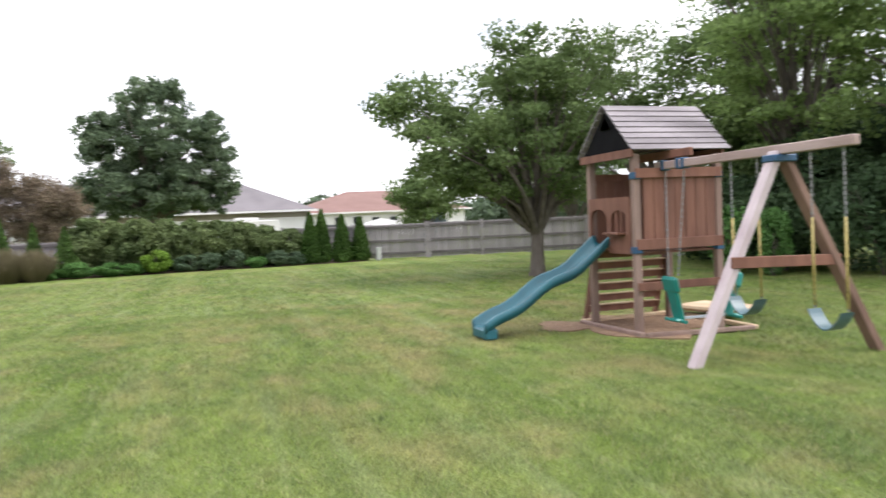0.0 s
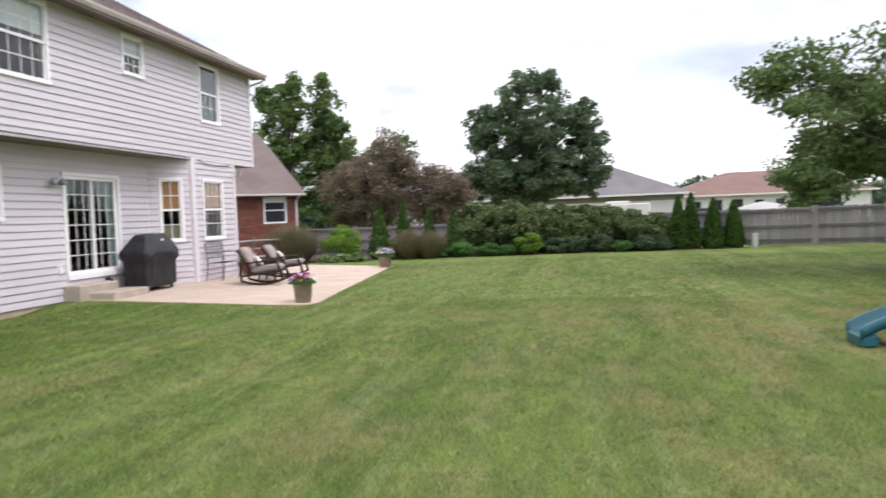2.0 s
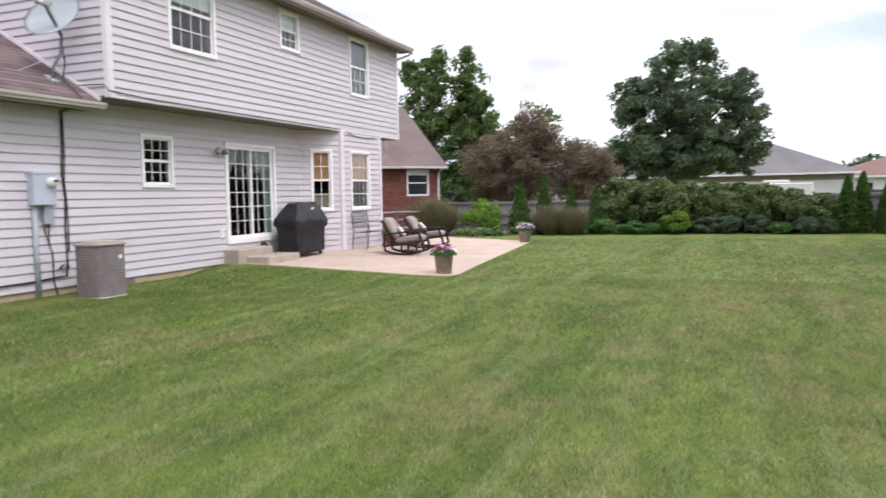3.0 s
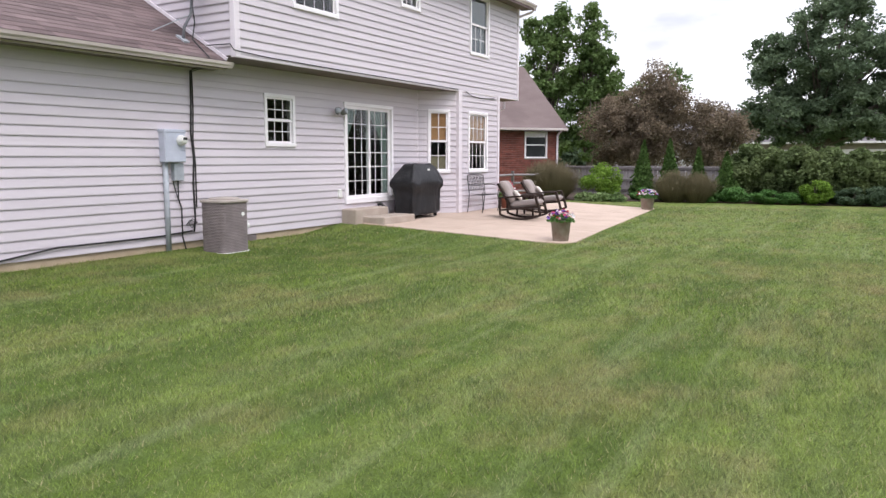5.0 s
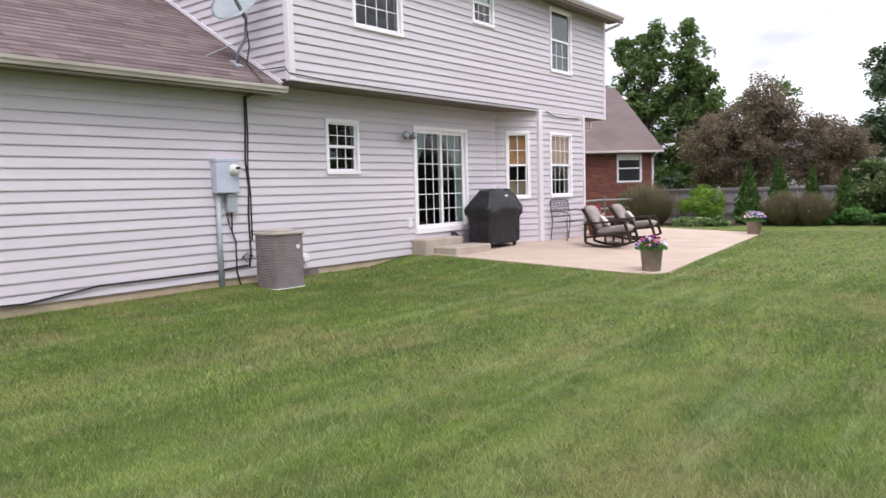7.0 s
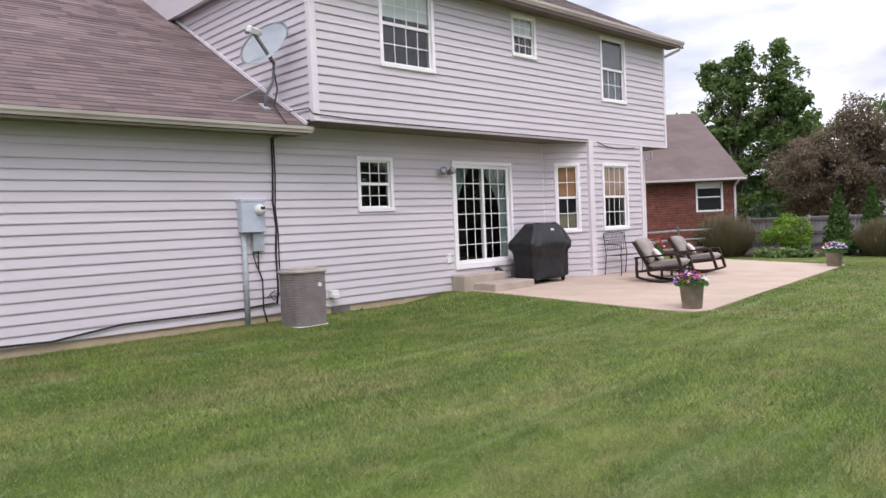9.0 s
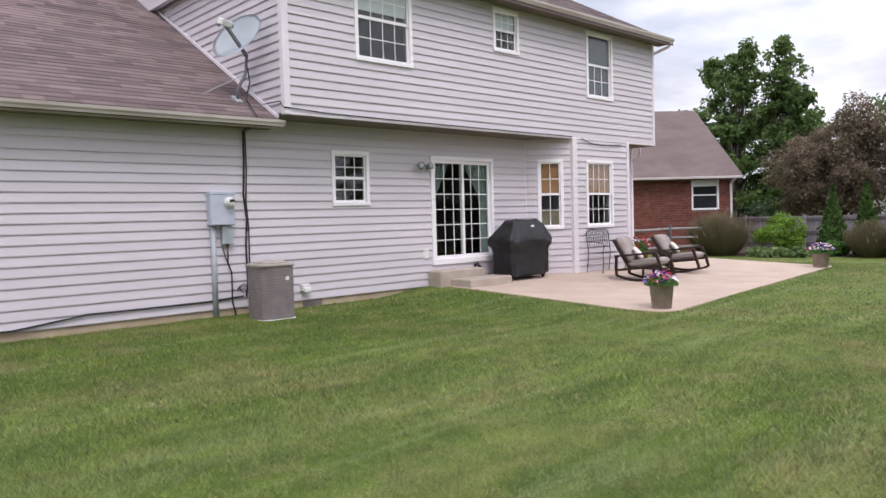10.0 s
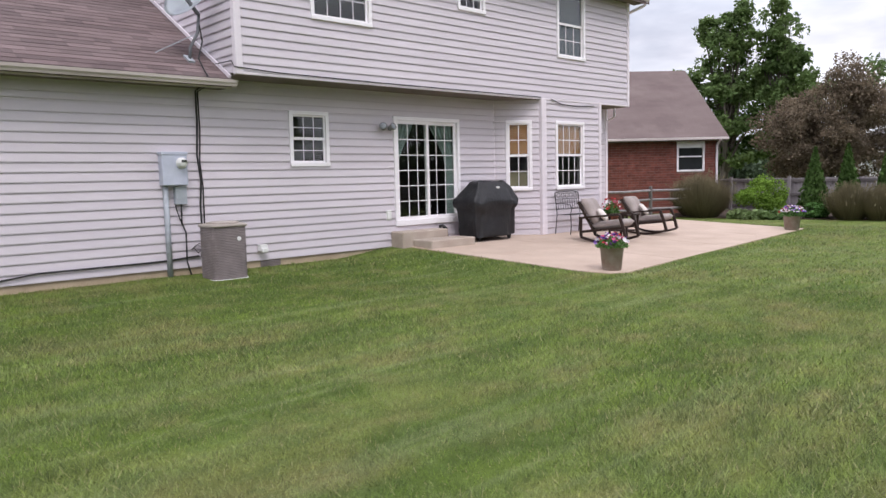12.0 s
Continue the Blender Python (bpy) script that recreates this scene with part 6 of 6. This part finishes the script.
def fence_run(name, a, b, h, label, gap=2.4):
    a, b = Vector((*a, 0)), Vector((*b, 0))
    d = (b - a)
    n = max(1, round(d.length / gap))
    f = thing(name, pose(0, 0, 0), label, "fence", "back fence runs")
    u = d.normalized()
    nrm = Vector((-u.y, u.x, 0))
    rnd = random.Random(round(a.y * 7))
    ang_ = math.degrees(math.atan2(u.y, u.x))
    board = None
    for k in range(n + 1):
        p = a.lerp(b, k / n)
        part("post", boxed(-0.05, -0.05, -0.1, 0.05, 0.05, h + 0.06, 0.008, Matrix.Translation(p - nrm * 0.075) @ pose(0, 0, 0, 0, 0, ang_)), M_FENCE, f)
    for k in range(n):
        p, q = a.lerp(b, k / n), a.lerp(b, (k + 1) / n)
        for z in (0.22, h * 0.52, h - 0.10):
            part("rail", beam(bmesh.new(), p - nrm * 0.035 + Vector((0, 0, z)), q - nrm * 0.035 + Vector((0, 0, z)), 0.05, 0.09), M_FENCERAIL, f)
    me = None
    count = int(d.length / 0.15)
    for k in range(count):
        p = a + u * (0.15 * k + 0.075)
        if me is None:
            board = part("board", boxed(-0.071, -0.01, 0.04, 0.071, 0.01, h, 0.003), M_FENCE, f)
            me = board.data
        else:
            board = new("board", me)
            board.parent = f
        board.matrix_basis = Matrix.Translation(p + Vector((0, 0, rnd.uniform(-0.012, 0.012)))) @ pose(0, 0, 0, 0, rnd.uniform(-0.4, 0.4), ang_)
    return f


fence_run("board_fence", (17.55, -12.4), (16.2, -18.0), 1.40, "weathered grey board fence behind clipped evergreens")
fence_run("board_fence", (16.15, -18.1), (14.2, -26.6), 1.42, "weathered grey board fence at the back of the lawn")
fence_run("board_fence", (19.6, 5.0), (18.4, -4.5), 1.25, "weathered grey board fence behind the shrub border")

# ---- planting ----
bed = [(14.3, 3.0), (14.2, 0.0), (15.3, -4.5), (15.55, -8.0), (15.75, -12.4), (15.95, -15.4), (17.3, -15.4), (18.2, -9.0), (19.2, -1.0), (19.4, 3.6)]
raw("planting_bed", [(x, y, 0.03 + ground_z(x, y)) for x, y in bed] + [(x, y, -0.1) for x, y in bed],
    [tuple(range(10))] + [(k, k + 10, (k + 1) % 10 + 10, (k + 1) % 10) for k in range(10)], M_SOIL)
tagged(bpy.data.objects["planting_bed"], "dark mulched planting bed along the back", "bed", kind="structure")

for k, (y, h, r) in enumerate(((-13.30, 2.00, 0.36), (-13.78, 2.12, 0.38), (-14.55, 1.88, 0.38), (-15.28, 1.76, 0.36))):
    cone_tree("arborvitae", 16.15 + 0.12 * (k % 2), y, h, r, L_ARB, 6500, "dense dark green columnar arborvitae by the fence", 40 + k, "arborvitae row", size=0.052, power=0.62, ragged=0.04)
for k, (x, y, h, r) in enumerate(((16.0, -1.74, 2.25, 0.46), (16.0, -2.72, 2.32, 0.45), (16.2, -3.72, 1.95, 0.38), (16.2, -4.72, 1.80, 0.52))):
    cone_tree("young_arborvitae", x, y, h, r, L_CONE, 3600, "pointed bright green young arborvitae in the border", 60 + k, "young arborvitae", size=0.07, power=0.95)
rng_h = np.random.RandomState(77)
for k in range(9):
    y = -5.3 - k * 0.90
    h = 2.05 - 0.05 * k if k < 6 else 1.74 - 0.14 * (k - 6)
    bush("hedge_shrub", 16.95 + rng_h.uniform(-0.25, 0.25), y, 1.15, 0.85, h * rng_h.uniform(0.94, 1.05), L_HEDGE, 14000, 0.085, "dense flowering hedge shrub with dull green leaves", 80 + k, "hedge shrubs", lumps=70, lump_r=0.27)
for k, (x, y, rx, h, leaf, label) in enumerate(((15.6, -7.75, 0.55, 0.85, L_BRIGHT, "yellow-green shrub at the hedge front"), (15.5, -5.2, 0.55, 0.55, L_LOW, "low leafy green shrub in the border"), (15.5, -6.2, 0.6, 0.5, L_LOW, "low leafy green shrub in the border"),
                                               (15.75, -11.2, 0.42, 0.42, L_LOW, "small rounded green shrub by the hedge"), (15.75, -12.0, 0.45, 0.6, L_GREYGR, "grey-green tufted shrub by the hedge"), (15.8, -10.4, 0.4, 0.7, L_GREYGR, "grey-green tufted shrub by the hedge"),
                                               (15.3, -0.35, 0.85, 1.35, L_BRIGHT, "bright green rounded shrub in the border"), (15.2, -2.0, 0.5, 0.5, L_LOW, "low leafy green shrub by the planter"), (15.3, -4.3, 0.4, 0.4, L_LOW, "low leafy green shrub in the border"),
                                               (15.8, -8.75, 0.55, 0.62, L_GREYGR, "grey-green tufted shrub by the hedge"), (15.8, -9.55, 0.5, 0.66, L_GREYGR, "grey-green tufted shrub by the hedge"), (15.6, -6.95, 0.5, 0.42, L_LOW, "low leafy green shrub in the border"), (15.9, -12.65, 0.42, 0.5, L_GREYGR, "grey-green tufted shrub by the hedge"))):
    bush("border_shrub", x, y, rx, rx, h, leaf, 7500, 0.045, label, 120 + k, "border shrubs", lumps=22, lump_r=0.36)
for k, (x, y, r, h) in enumerate(((14.5, 1.30, 1.2, 1.55), (15.3, 2.1, 1.0, 1.5), (15.0, -3.15, 0.85, 1.15), (15.1, -3.95, 0.8, 1.1))):
    tuft("ornamental_grass", x, y, r, h, L_GRASSY, 11000, "brownish ornamental grass clump in the border", 150 + k, "ornamental grasses")
for k, (x, y) in enumerate(((14.2, -0.05), (14.15, -0.65), (14.3, -1.3))):
    bush("hosta", x, y, 0.36, 0.36, 0.30, L_HOSTA, 300, 0.15, "pale-edged hosta at the border front", 170 + k, "hostas", lumps=7, category="plant")
ub = thing("utility_box", pose(16.0, -15.95, 0), "pale grey utility pedestal beside the evergreens", "utility box")
part("housing", boxed(-0.09, -0.09, 0.0, 0.09, 0.09, 0.46, 0.02), M_PEDESTAL, ub)
part("cap", boxed(-0.105, -0.105, 0.46, 0.105, 0.105, 0.51, 0.015), M_PEDESTAL, ub)

# ---- trees ----
tree("yard_tree", (4.5, -17.45, 0), 0.19, 1.15, [(4.8, -16.8, 3.7, 2.7, 2.9, 1.8, 112), (4.4, -17.9, 5.2, 2.1, 2.2, 1.1, 52), (5.4, -14.6, 4.3, 0.9, 1.1, 0.9, 22), (4.6, -18.6, 3.0, 1.9, 1.5, 1.2, 30), (4.9, -15.8, 2.5, 1.5, 1.6, 0.7, 34)],
     L_YARD, 165, 0.52, 0.072, "broad spreading yard tree with forked grey trunk", 5, lean=(0.02, -0.05), limbs=60, flat=0.55)
# first tree is real; the three unseen ones are added to darken glass reflections
for x, y, z, r, h, sd in ((24.0, -20.4, 2.6, 2.0, 1.6, 24), (19.5, -26.5, 4.4, 2.6, 3.2, 25), (25.5, -27.5, 4.6, 3.0, 3.4, 26), (31.0, -31.0, 4.8, 3.2, 3.4, 27)):
    tree("garden_tree", (x, y, 0), 0.13, 1.0, [(x, y, z, r, r, h, 62)], L_YARD, 150, 0.62, 0.11, "mid-green tree of a partly added group beyond the board fence", sd, limbs=26, group="garden trees", flat=0.6)
tree("yard_tree", (10.0, -24.8, 0), 0.18, 1.6, [(10.0, -24.6, 5.8, 2.6, 3.4, 2.8, 74), (10.5, -22.5, 4.2, 1.5, 1.6, 1.4, 18)], L_YARD, 150, 0.66, 0.095, "tall loose-crowned green tree behind the play tower", 6, limbs=50, flat=0.6)
tree("yard_tree", (3.4, -24.8, 0), 0.22, 2.0, [(3.4, -24.4, 6.6, 3.5, 3.0, 4.2, 104)], L_LIGHT, 210, 0.9, 0.10, "tall full green tree at the yard's edge", 7, limbs=44, flat=0.3)
tree("yard_tree", (-1.2, -25.4, 0), 0.24, 2.0, [(-1.2, -25.0, 6.8, 3.6, 3.0, 4.8, 118)], L_LIGHT, 220, 0.9, 0.10, "tall full green tree at the yard's edge", 8, limbs=44, flat=0.3)
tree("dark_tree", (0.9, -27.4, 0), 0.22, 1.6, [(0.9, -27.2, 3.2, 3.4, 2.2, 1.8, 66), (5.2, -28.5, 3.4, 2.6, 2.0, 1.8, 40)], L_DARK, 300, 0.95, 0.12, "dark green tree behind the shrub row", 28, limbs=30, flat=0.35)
tree("yard_tree", (7.2, -27.2, 0), 0.2, 2.0, [(7.2, -27.0, 5.6, 2.8, 2.8, 3.8, 78), (6.6, -25.6, 2.9, 2.2, 1.6, 1.5, 52)], L_YARD, 190, 0.8, 0.105, "dense green tree behind the fence line", 9, limbs=34, flat=0.55)
tree("yard_tree", (-5.0, -27.0, 0), 0.24, 2.0, [(-5.0, -27.0, 6.4, 3.4, 2.9, 4.6, 104)], L_LIGHT, 220, 0.85, 0.105, "tall full green tree at the yard's edge", 10, limbs=36, flat=0.5)
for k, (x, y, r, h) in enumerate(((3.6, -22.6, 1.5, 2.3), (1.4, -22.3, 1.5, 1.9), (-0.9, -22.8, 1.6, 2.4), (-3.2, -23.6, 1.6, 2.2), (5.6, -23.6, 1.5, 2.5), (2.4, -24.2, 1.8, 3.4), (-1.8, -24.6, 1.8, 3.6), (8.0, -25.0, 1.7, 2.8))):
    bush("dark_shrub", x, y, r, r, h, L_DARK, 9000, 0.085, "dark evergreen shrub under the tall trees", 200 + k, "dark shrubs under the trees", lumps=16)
for x, y, r, h, sd in ((0.55, -21.2, 0.42, 1.5, 231), (1.2, -20.7, 0.5, 1.55, 232)):
    bush("clipped_shrub", x, y, r, r, h, L_LOW, 5200, 0.05, "rounded green clipped shrub under the trees", sd, "clipped shrubs", lumps=30, lump_r=0.34)
tree("oak_tree", (32.7, -6.46, 0), 0.34, 2.2, [(32.7, -6.6, 6.8, 3.2, 3.75, 3.05, 260), (32.7, -6.5, 4.0, 3.0, 3.9, 1.9, 210), (32.7, -10.4, 4.6, 1.1, 1.15, 2.1, 64), (32.7, -3.0, 3.7, 0.9, 0.95, 0.9, 22), (32.7, -7.1, 9.5, 1.6, 1.9, 0.8, 30), (32.7, -9.9, 7.0, 1.1, 1.05, 1.4, 34), (32.7, -8.0, 3.0, 1.6, 1.6, 0.6, 22), (32.7, -4.8, 2.9, 1.6, 1.5, 0.6, 22), (32.7, -3.7, 6.9, 0.9, 0.9, 1.5, 30)],
     L_OAK, 112, 0.47, 0.115, "large round-crowned dark green oak", 13, limbs=50, flat=0.7)
tree("maple_tree", (30.0, 8.3, 0), 0.25, 1.5, [(30.0, 8.1, 8.6, 1.2, 1.4, 1.9, 42), (30.0, 8.6, 5.9, 1.7, 2.3, 2.0, 66), (30.0, 9.4, 9.2, 0.5, 0.45, 0.8, 11), (30.0, 10.9, 6.4, 0.7, 1.3, 0.8, 20), (30.0, 7.2, 10.0, 0.4, 0.4, 0.6, 6), (30.0, 7.8, 3.4, 1.3, 1.6, 1.6, 36)],
     L_MAPLE, 80, 0.50, 0.15, "tall twin-topped bright green maple", 14, limbs=56, group="maples", flat=0.75)
tree("maple_tree", (31.0, 5.8, 0), 0.25, 1.5, [(31.0, 5.9, 8.3, 0.9, 1.1, 1.9, 36), (31.0, 5.7, 5.8, 1.3, 1.8, 1.7, 52), (31.0, 4.8, 7.2, 0.7, 0.7, 0.7, 14), (31.0, 5.9, 10.3, 0.3, 0.35, 0.6, 6), (31.0, 5.9, 3.4, 1.3, 1.7, 2.0, 50), (31.0, 4.4, 5.4, 0.7, 0.8, 0.9, 14), (31.0, 7.0, 6.2, 0.8, 0.8, 1.2, 16)],
     L_MAPLE, 80, 0.50, 0.15, "tall bright green maple beside its twin", 15, limbs=56, group="maples", flat=0.75)
tree("plum_tree", (22.8, 0.45, 0), 0.14, 0.9, [(22.8, 0.5, 3.1, 1.9, 2.75, 1.7, 210), (22.8, 0.3, 1.7, 1.5, 2.2, 0.8, 64), (22.8, -0.25, 4.8, 0.8, 1.0, 1.0, 26), (22.8, 1.55, 3.9, 0.7, 0.85, 0.8, 22), (22.8, -1.1, 4.1, 0.7, 0.85, 0.8, 24), (22.8, -0.2, 5.6, 0.3, 0.4, 0.5, 3)],
     L_PLUM, 150, 0.48, 0.066, "purplish brown-leaved plum tree behind the border", 16, limbs=70, group="plum trees", flat=0.75)
tree("plum_tree", (23.4, -2.75, 0), 0.13, 0.9, [(23.4, -2.9, 2.7, 1.2, 1.65, 1.35, 100), (23.4, -2.8, 1.5, 1.1, 1.5, 0.7, 40), (23.4, -2.3, 3.7, 0.45, 0.5, 0.55, 8), (23.4, -3.8, 3.1, 0.5, 0.5, 0.5, 9)],
     L_PLUM, 150, 0.48, 0.064, "thin purplish brown plum tree behind the border", 17, limbs=56, group="plum trees", flat=0.75)
tree("garden_tree", (26.0, 0.6, 0), 0.10, 1.2, [(26.0, 0.9, 4.7, 0.7, 1.3, 0.9, 16), (26.0, -0.4, 5.4, 0.5, 0.7, 0.7, 8)],
     L_MAPLE, 80, 0.42, 0.10, "thin green tree showing above the plum", 18, limbs=18, group="garden trees", flat=0.7)
cone_tree("blue_spruce", 27.5, -21.8, 2.75, 1.15, L_SPRUCE, 5200, "small blue-grey spruce beyond the fence", 31, "", size=0.11, power=0.9, ragged=0.2)

# ---- buildings beyond ----


def hip_house(name, x0, y0, x1, y1, eave, ridge, roof_mat, label, band=True):
    hs = thing(name, pose(0, 0, 0), label, "building")
    part("wall", boxed(x0, y0, -0.2, x1, y1, eave - (0.55 if band else 0.0)), M_FARWHITE, hs)
    if band:
        part("upper_band", boxed(x0 - 0.01, y0 - 0.01, eave - 0.55, x1 + 0.01, y1 + 0.01, eave), M_FARBAND, hs, "tan band below the eave")
    o = 0.6
    bm = bmesh.new()
    cx = (x0 + x1) / 2
    run = (x1 - x0) / 2
    base = [bm.verts.new(c) for c in ((x0 - o, y0 - o, eave), (x1 + o, y0 - o, eave), (x1 + o, y1 + o, eave), (x0 - o, y1 + o, eave))]
    r0, r1 = bm.verts.new((cx, y0 + run, ridge)), bm.verts.new((cx, y1 - run, ridge))
    bm.faces.new((base[0], base[1], r0))
    bm.faces.new((base[1], base[2], r1, r0))
    bm.faces.new((base[2], base[3], r1))
    bm.faces.new((base[3], base[0], r0, r1))
    bm.faces.new(base[::-1])
    part("roof", bm, roof_mat, hs)
    part("fascia", boxed(x0 - o - 0.02, y0 - o - 0.02, eave - 0.12, x0 - o + 0.1, y1 + o + 0.02, eave + 0.02), M_FARWHITE, hs)
    return hs


hip_house("long_building", 48.3, -17.6, 60.0, 10.0, 2.75, 5.6, M_FARROOF, "long white building with a grey hipped roof")
hb = hip_house("white_house", 62.0, -36.0, 76.0, -17.5, 2.6, 5.0, M_TERRA, "white house with a terracotta hipped roof", band=False)
for k in range(6):
    y = -18.6 - k * 1.9
    if k in (2, 3):
        part("door", boxed(61.93, y - 0.45, 0.1, 61.99, y + 0.45, 2.1, 0.01), M_DARKGLASS, hb)
    else:
        part("window", boxed(61.93, y - 0.4, 1.0, 61.99, y + 0.4, 2.0, 0.01), M_DARKGLASS, hb)


def parked_car(x, y, rz, mat_, label):
    c = thing("parked_car", pose(x, y, 0, 0, 0, rz), label, "car", "parked cars")
    prof = [(-2.1, 0.35), (-2.15, 0.75), (-1.9, 0.92), (-1.3, 0.98), (-0.75, 1.42), (0.7, 1.45), (1.25, 1.0), (2.0, 0.85), (2.15, 0.6), (2.1, 0.35)]
    bm = bmesh.new()
    r0 = [bm.verts.new((px, -0.85 * (0.86 if pz > 1.2 else 1), pz)) for px, pz in prof]
    r1 = [bm.verts.new((px, 0.85 * (0.86 if pz > 1.2 else 1), pz)) for px, pz in prof]
    n_ = len(prof)
    for k in range(n_):
        bm.faces.new((r0[k], r0[(k + 1) % n_], r1[(k + 1) % n_], r1[k]))
    bm.faces.new(r0[::-1])
    bm.faces.new(r1)
    part("body", bm, mat_, c)
    for s in (-0.80, 0.80):
        part("side_window", boxed(-1.0, s - 0.02, 1.02, 0.95, s + 0.02, 1.34, 0.01), M_DARKGLASS, c)
        for wx in (-1.35, 1.35):
            bm = lathe(bmesh.new(), [(0.0, -0.1), (0.32, -0.1), (0.34, 0), (0.32, 0.1), (0.0, 0.1)], 16)
            bmesh.ops.transform(bm, matrix=pose(wx, s, 0.33, 90, 0, 0), verts=bm.verts)
            part("wheel", bm, M_BLACK, c)
    return c


parked_car(44.0, -18.6, 80, M_CAR, "dark saloon car parked beyond the fence")
parked_car(46.0, -21.6, 85, M_CAR, "dark car parked beyond the fence")
tr_ = thing("box_trailer", pose(39.0, -11.9, 0), "white box trailer parked beyond the hedge", "trailer")
part("body", boxed(-1.2, -2.2, 0.5, 1.2, 2.2, 1.95, 0.05), M_FARWHITE, tr_)
part("roof_unit", boxed(-0.8, -0.9, 1.95, 0.8, 0.6, 2.15, 0.05), M_FARWHITE, tr_)
for s in (-1.2, 1.2):
    for wy in (-0.5, 0.5):
        bm = lathe(bmesh.new(), [(0.0, -0.1), (0.33, -0.1), (0.33, 0.1), (0.0, 0.1)], 14)
        bmesh.ops.transform(bm, matrix=pose(s, wy, 0.33, 0, 90, 0), verts=bm.verts)
        part("wheel", bm, M_BLACK, tr_)
cn = thing("white_canopy", pose(30.5, -19.8, 0), "low white fabric canopy beyond the fence", "canopy")
bm = bmesh.new()
base = [bm.verts.new(c) for c in ((-1.6, -1.9, 1.28), (1.6, -1.9, 1.28), (1.6, 1.9, 1.28), (-1.6, 1.9, 1.28))]
topv = bm.verts.new((0, 0.4, 1.72))
for k in range(4):
    bm.faces.new((base[k], base[(k + 1) % 4], topv))
bmesh.ops.solidify(bm, geom=bm.faces[:], thickness=0.02)
part("roof", bm, M_FARWHITE, cn)
for sx in (-1.55, 1.55):
    for sy in (-1.85, 1.85):
        part("pole", tube(bmesh.new(), [(sx, sy, 0), (sx, sy, 1.28)], 0.025, 6), M_STEEL, cn)

# far woods on the skyline
rng_w = np.random.RandomState(55)
pts = []
for k in range(300):
    a = radians(rng_w.uniform(-75, 62))
    d = rng_w.uniform(120, 170)
    hgt = rng_w.uniform(3.0, 6.5) if not (-0.19 < a < -0.12) else rng_w.uniform(5.5, 8.0)
    c = np.array((-12 + d * math.cos(a), -10 + d * math.sin(a), 0.0))
    q = unit(rng_w.normal(size=(380, 3))) * np.array((4.0, 4.0, hgt * 0.55)) * rng_w.uniform(0.3, 1, size=(380, 1)) + np.array((0, 0, hgt * 0.5))
    pts.append(c + q)
far = fast("far_woods", leaf_faces(np.concatenate(pts), 0.62, rng_w), 4, L_WOODS)
tagged(far, "hazy dark green woods on the skyline", "woods", kind="stuff")

# ---- lawn blades ----
rng_g = np.random.RandomState(21)


def lawn_blades(name, r0, r1, count, height, width, a0=-66, a1=104):
    """Grass blades over a ring of the lawn, leaving out patio and house."""
    n = count
    rr = np.sqrt(rng_g.uniform(r0 * r0, r1 * r1, n))
    a = rng_g.uniform(radians(a0), radians(a1), n)
    x, y = -10.8 + rr * np.cos(a), -10.3 + rr * np.sin(a)
    keep = (y < -0.03) & ~((x > 0.03) & (x < 9.62) & (y > -4.93 + 0.107 * np.maximum(0, x - 0.4))) & ~((x > -0.36) & (x < 1.5) & (y > -0.82))
    keep &= ~((np.abs(x + 3.9) < 0.42) & (np.abs(y + 0.7) < 0.38))
    bare = ((x + 3.95) / 1.35) ** 2 + ((y + 15.05) / 1.15) ** 2
    keep &= bare > rng_g.uniform(0.8, 1.15, n)
    keep &= ((x + 3.45) / 0.48) ** 2 + ((y + 14.15) / 0.42) ** 2 > rng_g.uniform(0.5, 1.3, n)
    keep &= x < 14.0
    x, y = x[keep], y[keep]
    n = len(x)
    z = np.array([ground_z(p, q) for p, q in zip(x, y)]) if n else np.zeros(0)
    patch = np.array([noise.noise((p * 1.1, q * 1.1, 3.0)) for p, q in zip(x, y)])
    fine = np.array([noise.noise((p * 5.0, q * 5.0, 8.0)) for p, q in zip(x, y)])
    h = height * rng_g.uniform(0.55, 1.15, n) * (1 + 0.35 * patch + 0.4 * fine)
    w = width * rng_g.uniform(0.7, 1.3, n)
    t = rng_g.uniform(0, 2 * math.pi, n)
    lean = rng_g.uniform(0.3, 1.5, n) * h
    la = rng_g.uniform(0, 2 * math.pi, n)
    v = np.empty((n, 3, 3))
    v[:, 0] = np.stack([x - w * np.cos(t), y - w * np.sin(t), z - 0.01], 1)
    v[:, 1] = np.stack([x + w * np.cos(t), y + w * np.sin(t), z - 0.01], 1)
    v[:, 2] = np.stack([x + lean * np.cos(la), y + lean * np.sin(la), z + h], 1)
    ob = fast(name, v.reshape(-1, 3), 3, M_BLADE)
    tagged(ob, "mown green lawn grass with dry tan blades", "grass", kind="stuff")


lawn_blades("lawn_grass", 0.0, 6.5, 330000, 0.040, 0.0034)
lawn_blades("lawn_grass", 0.0, 7.5, 150000, 0.040, 0.0055, 104, 294)
lawn_blades("lawn_grass", 6.5, 12.0, 330000, 0.040, 0.0055)
lawn_blades("lawn_grass", 12.0, 24.0, 260000, 0.038, 0.011)
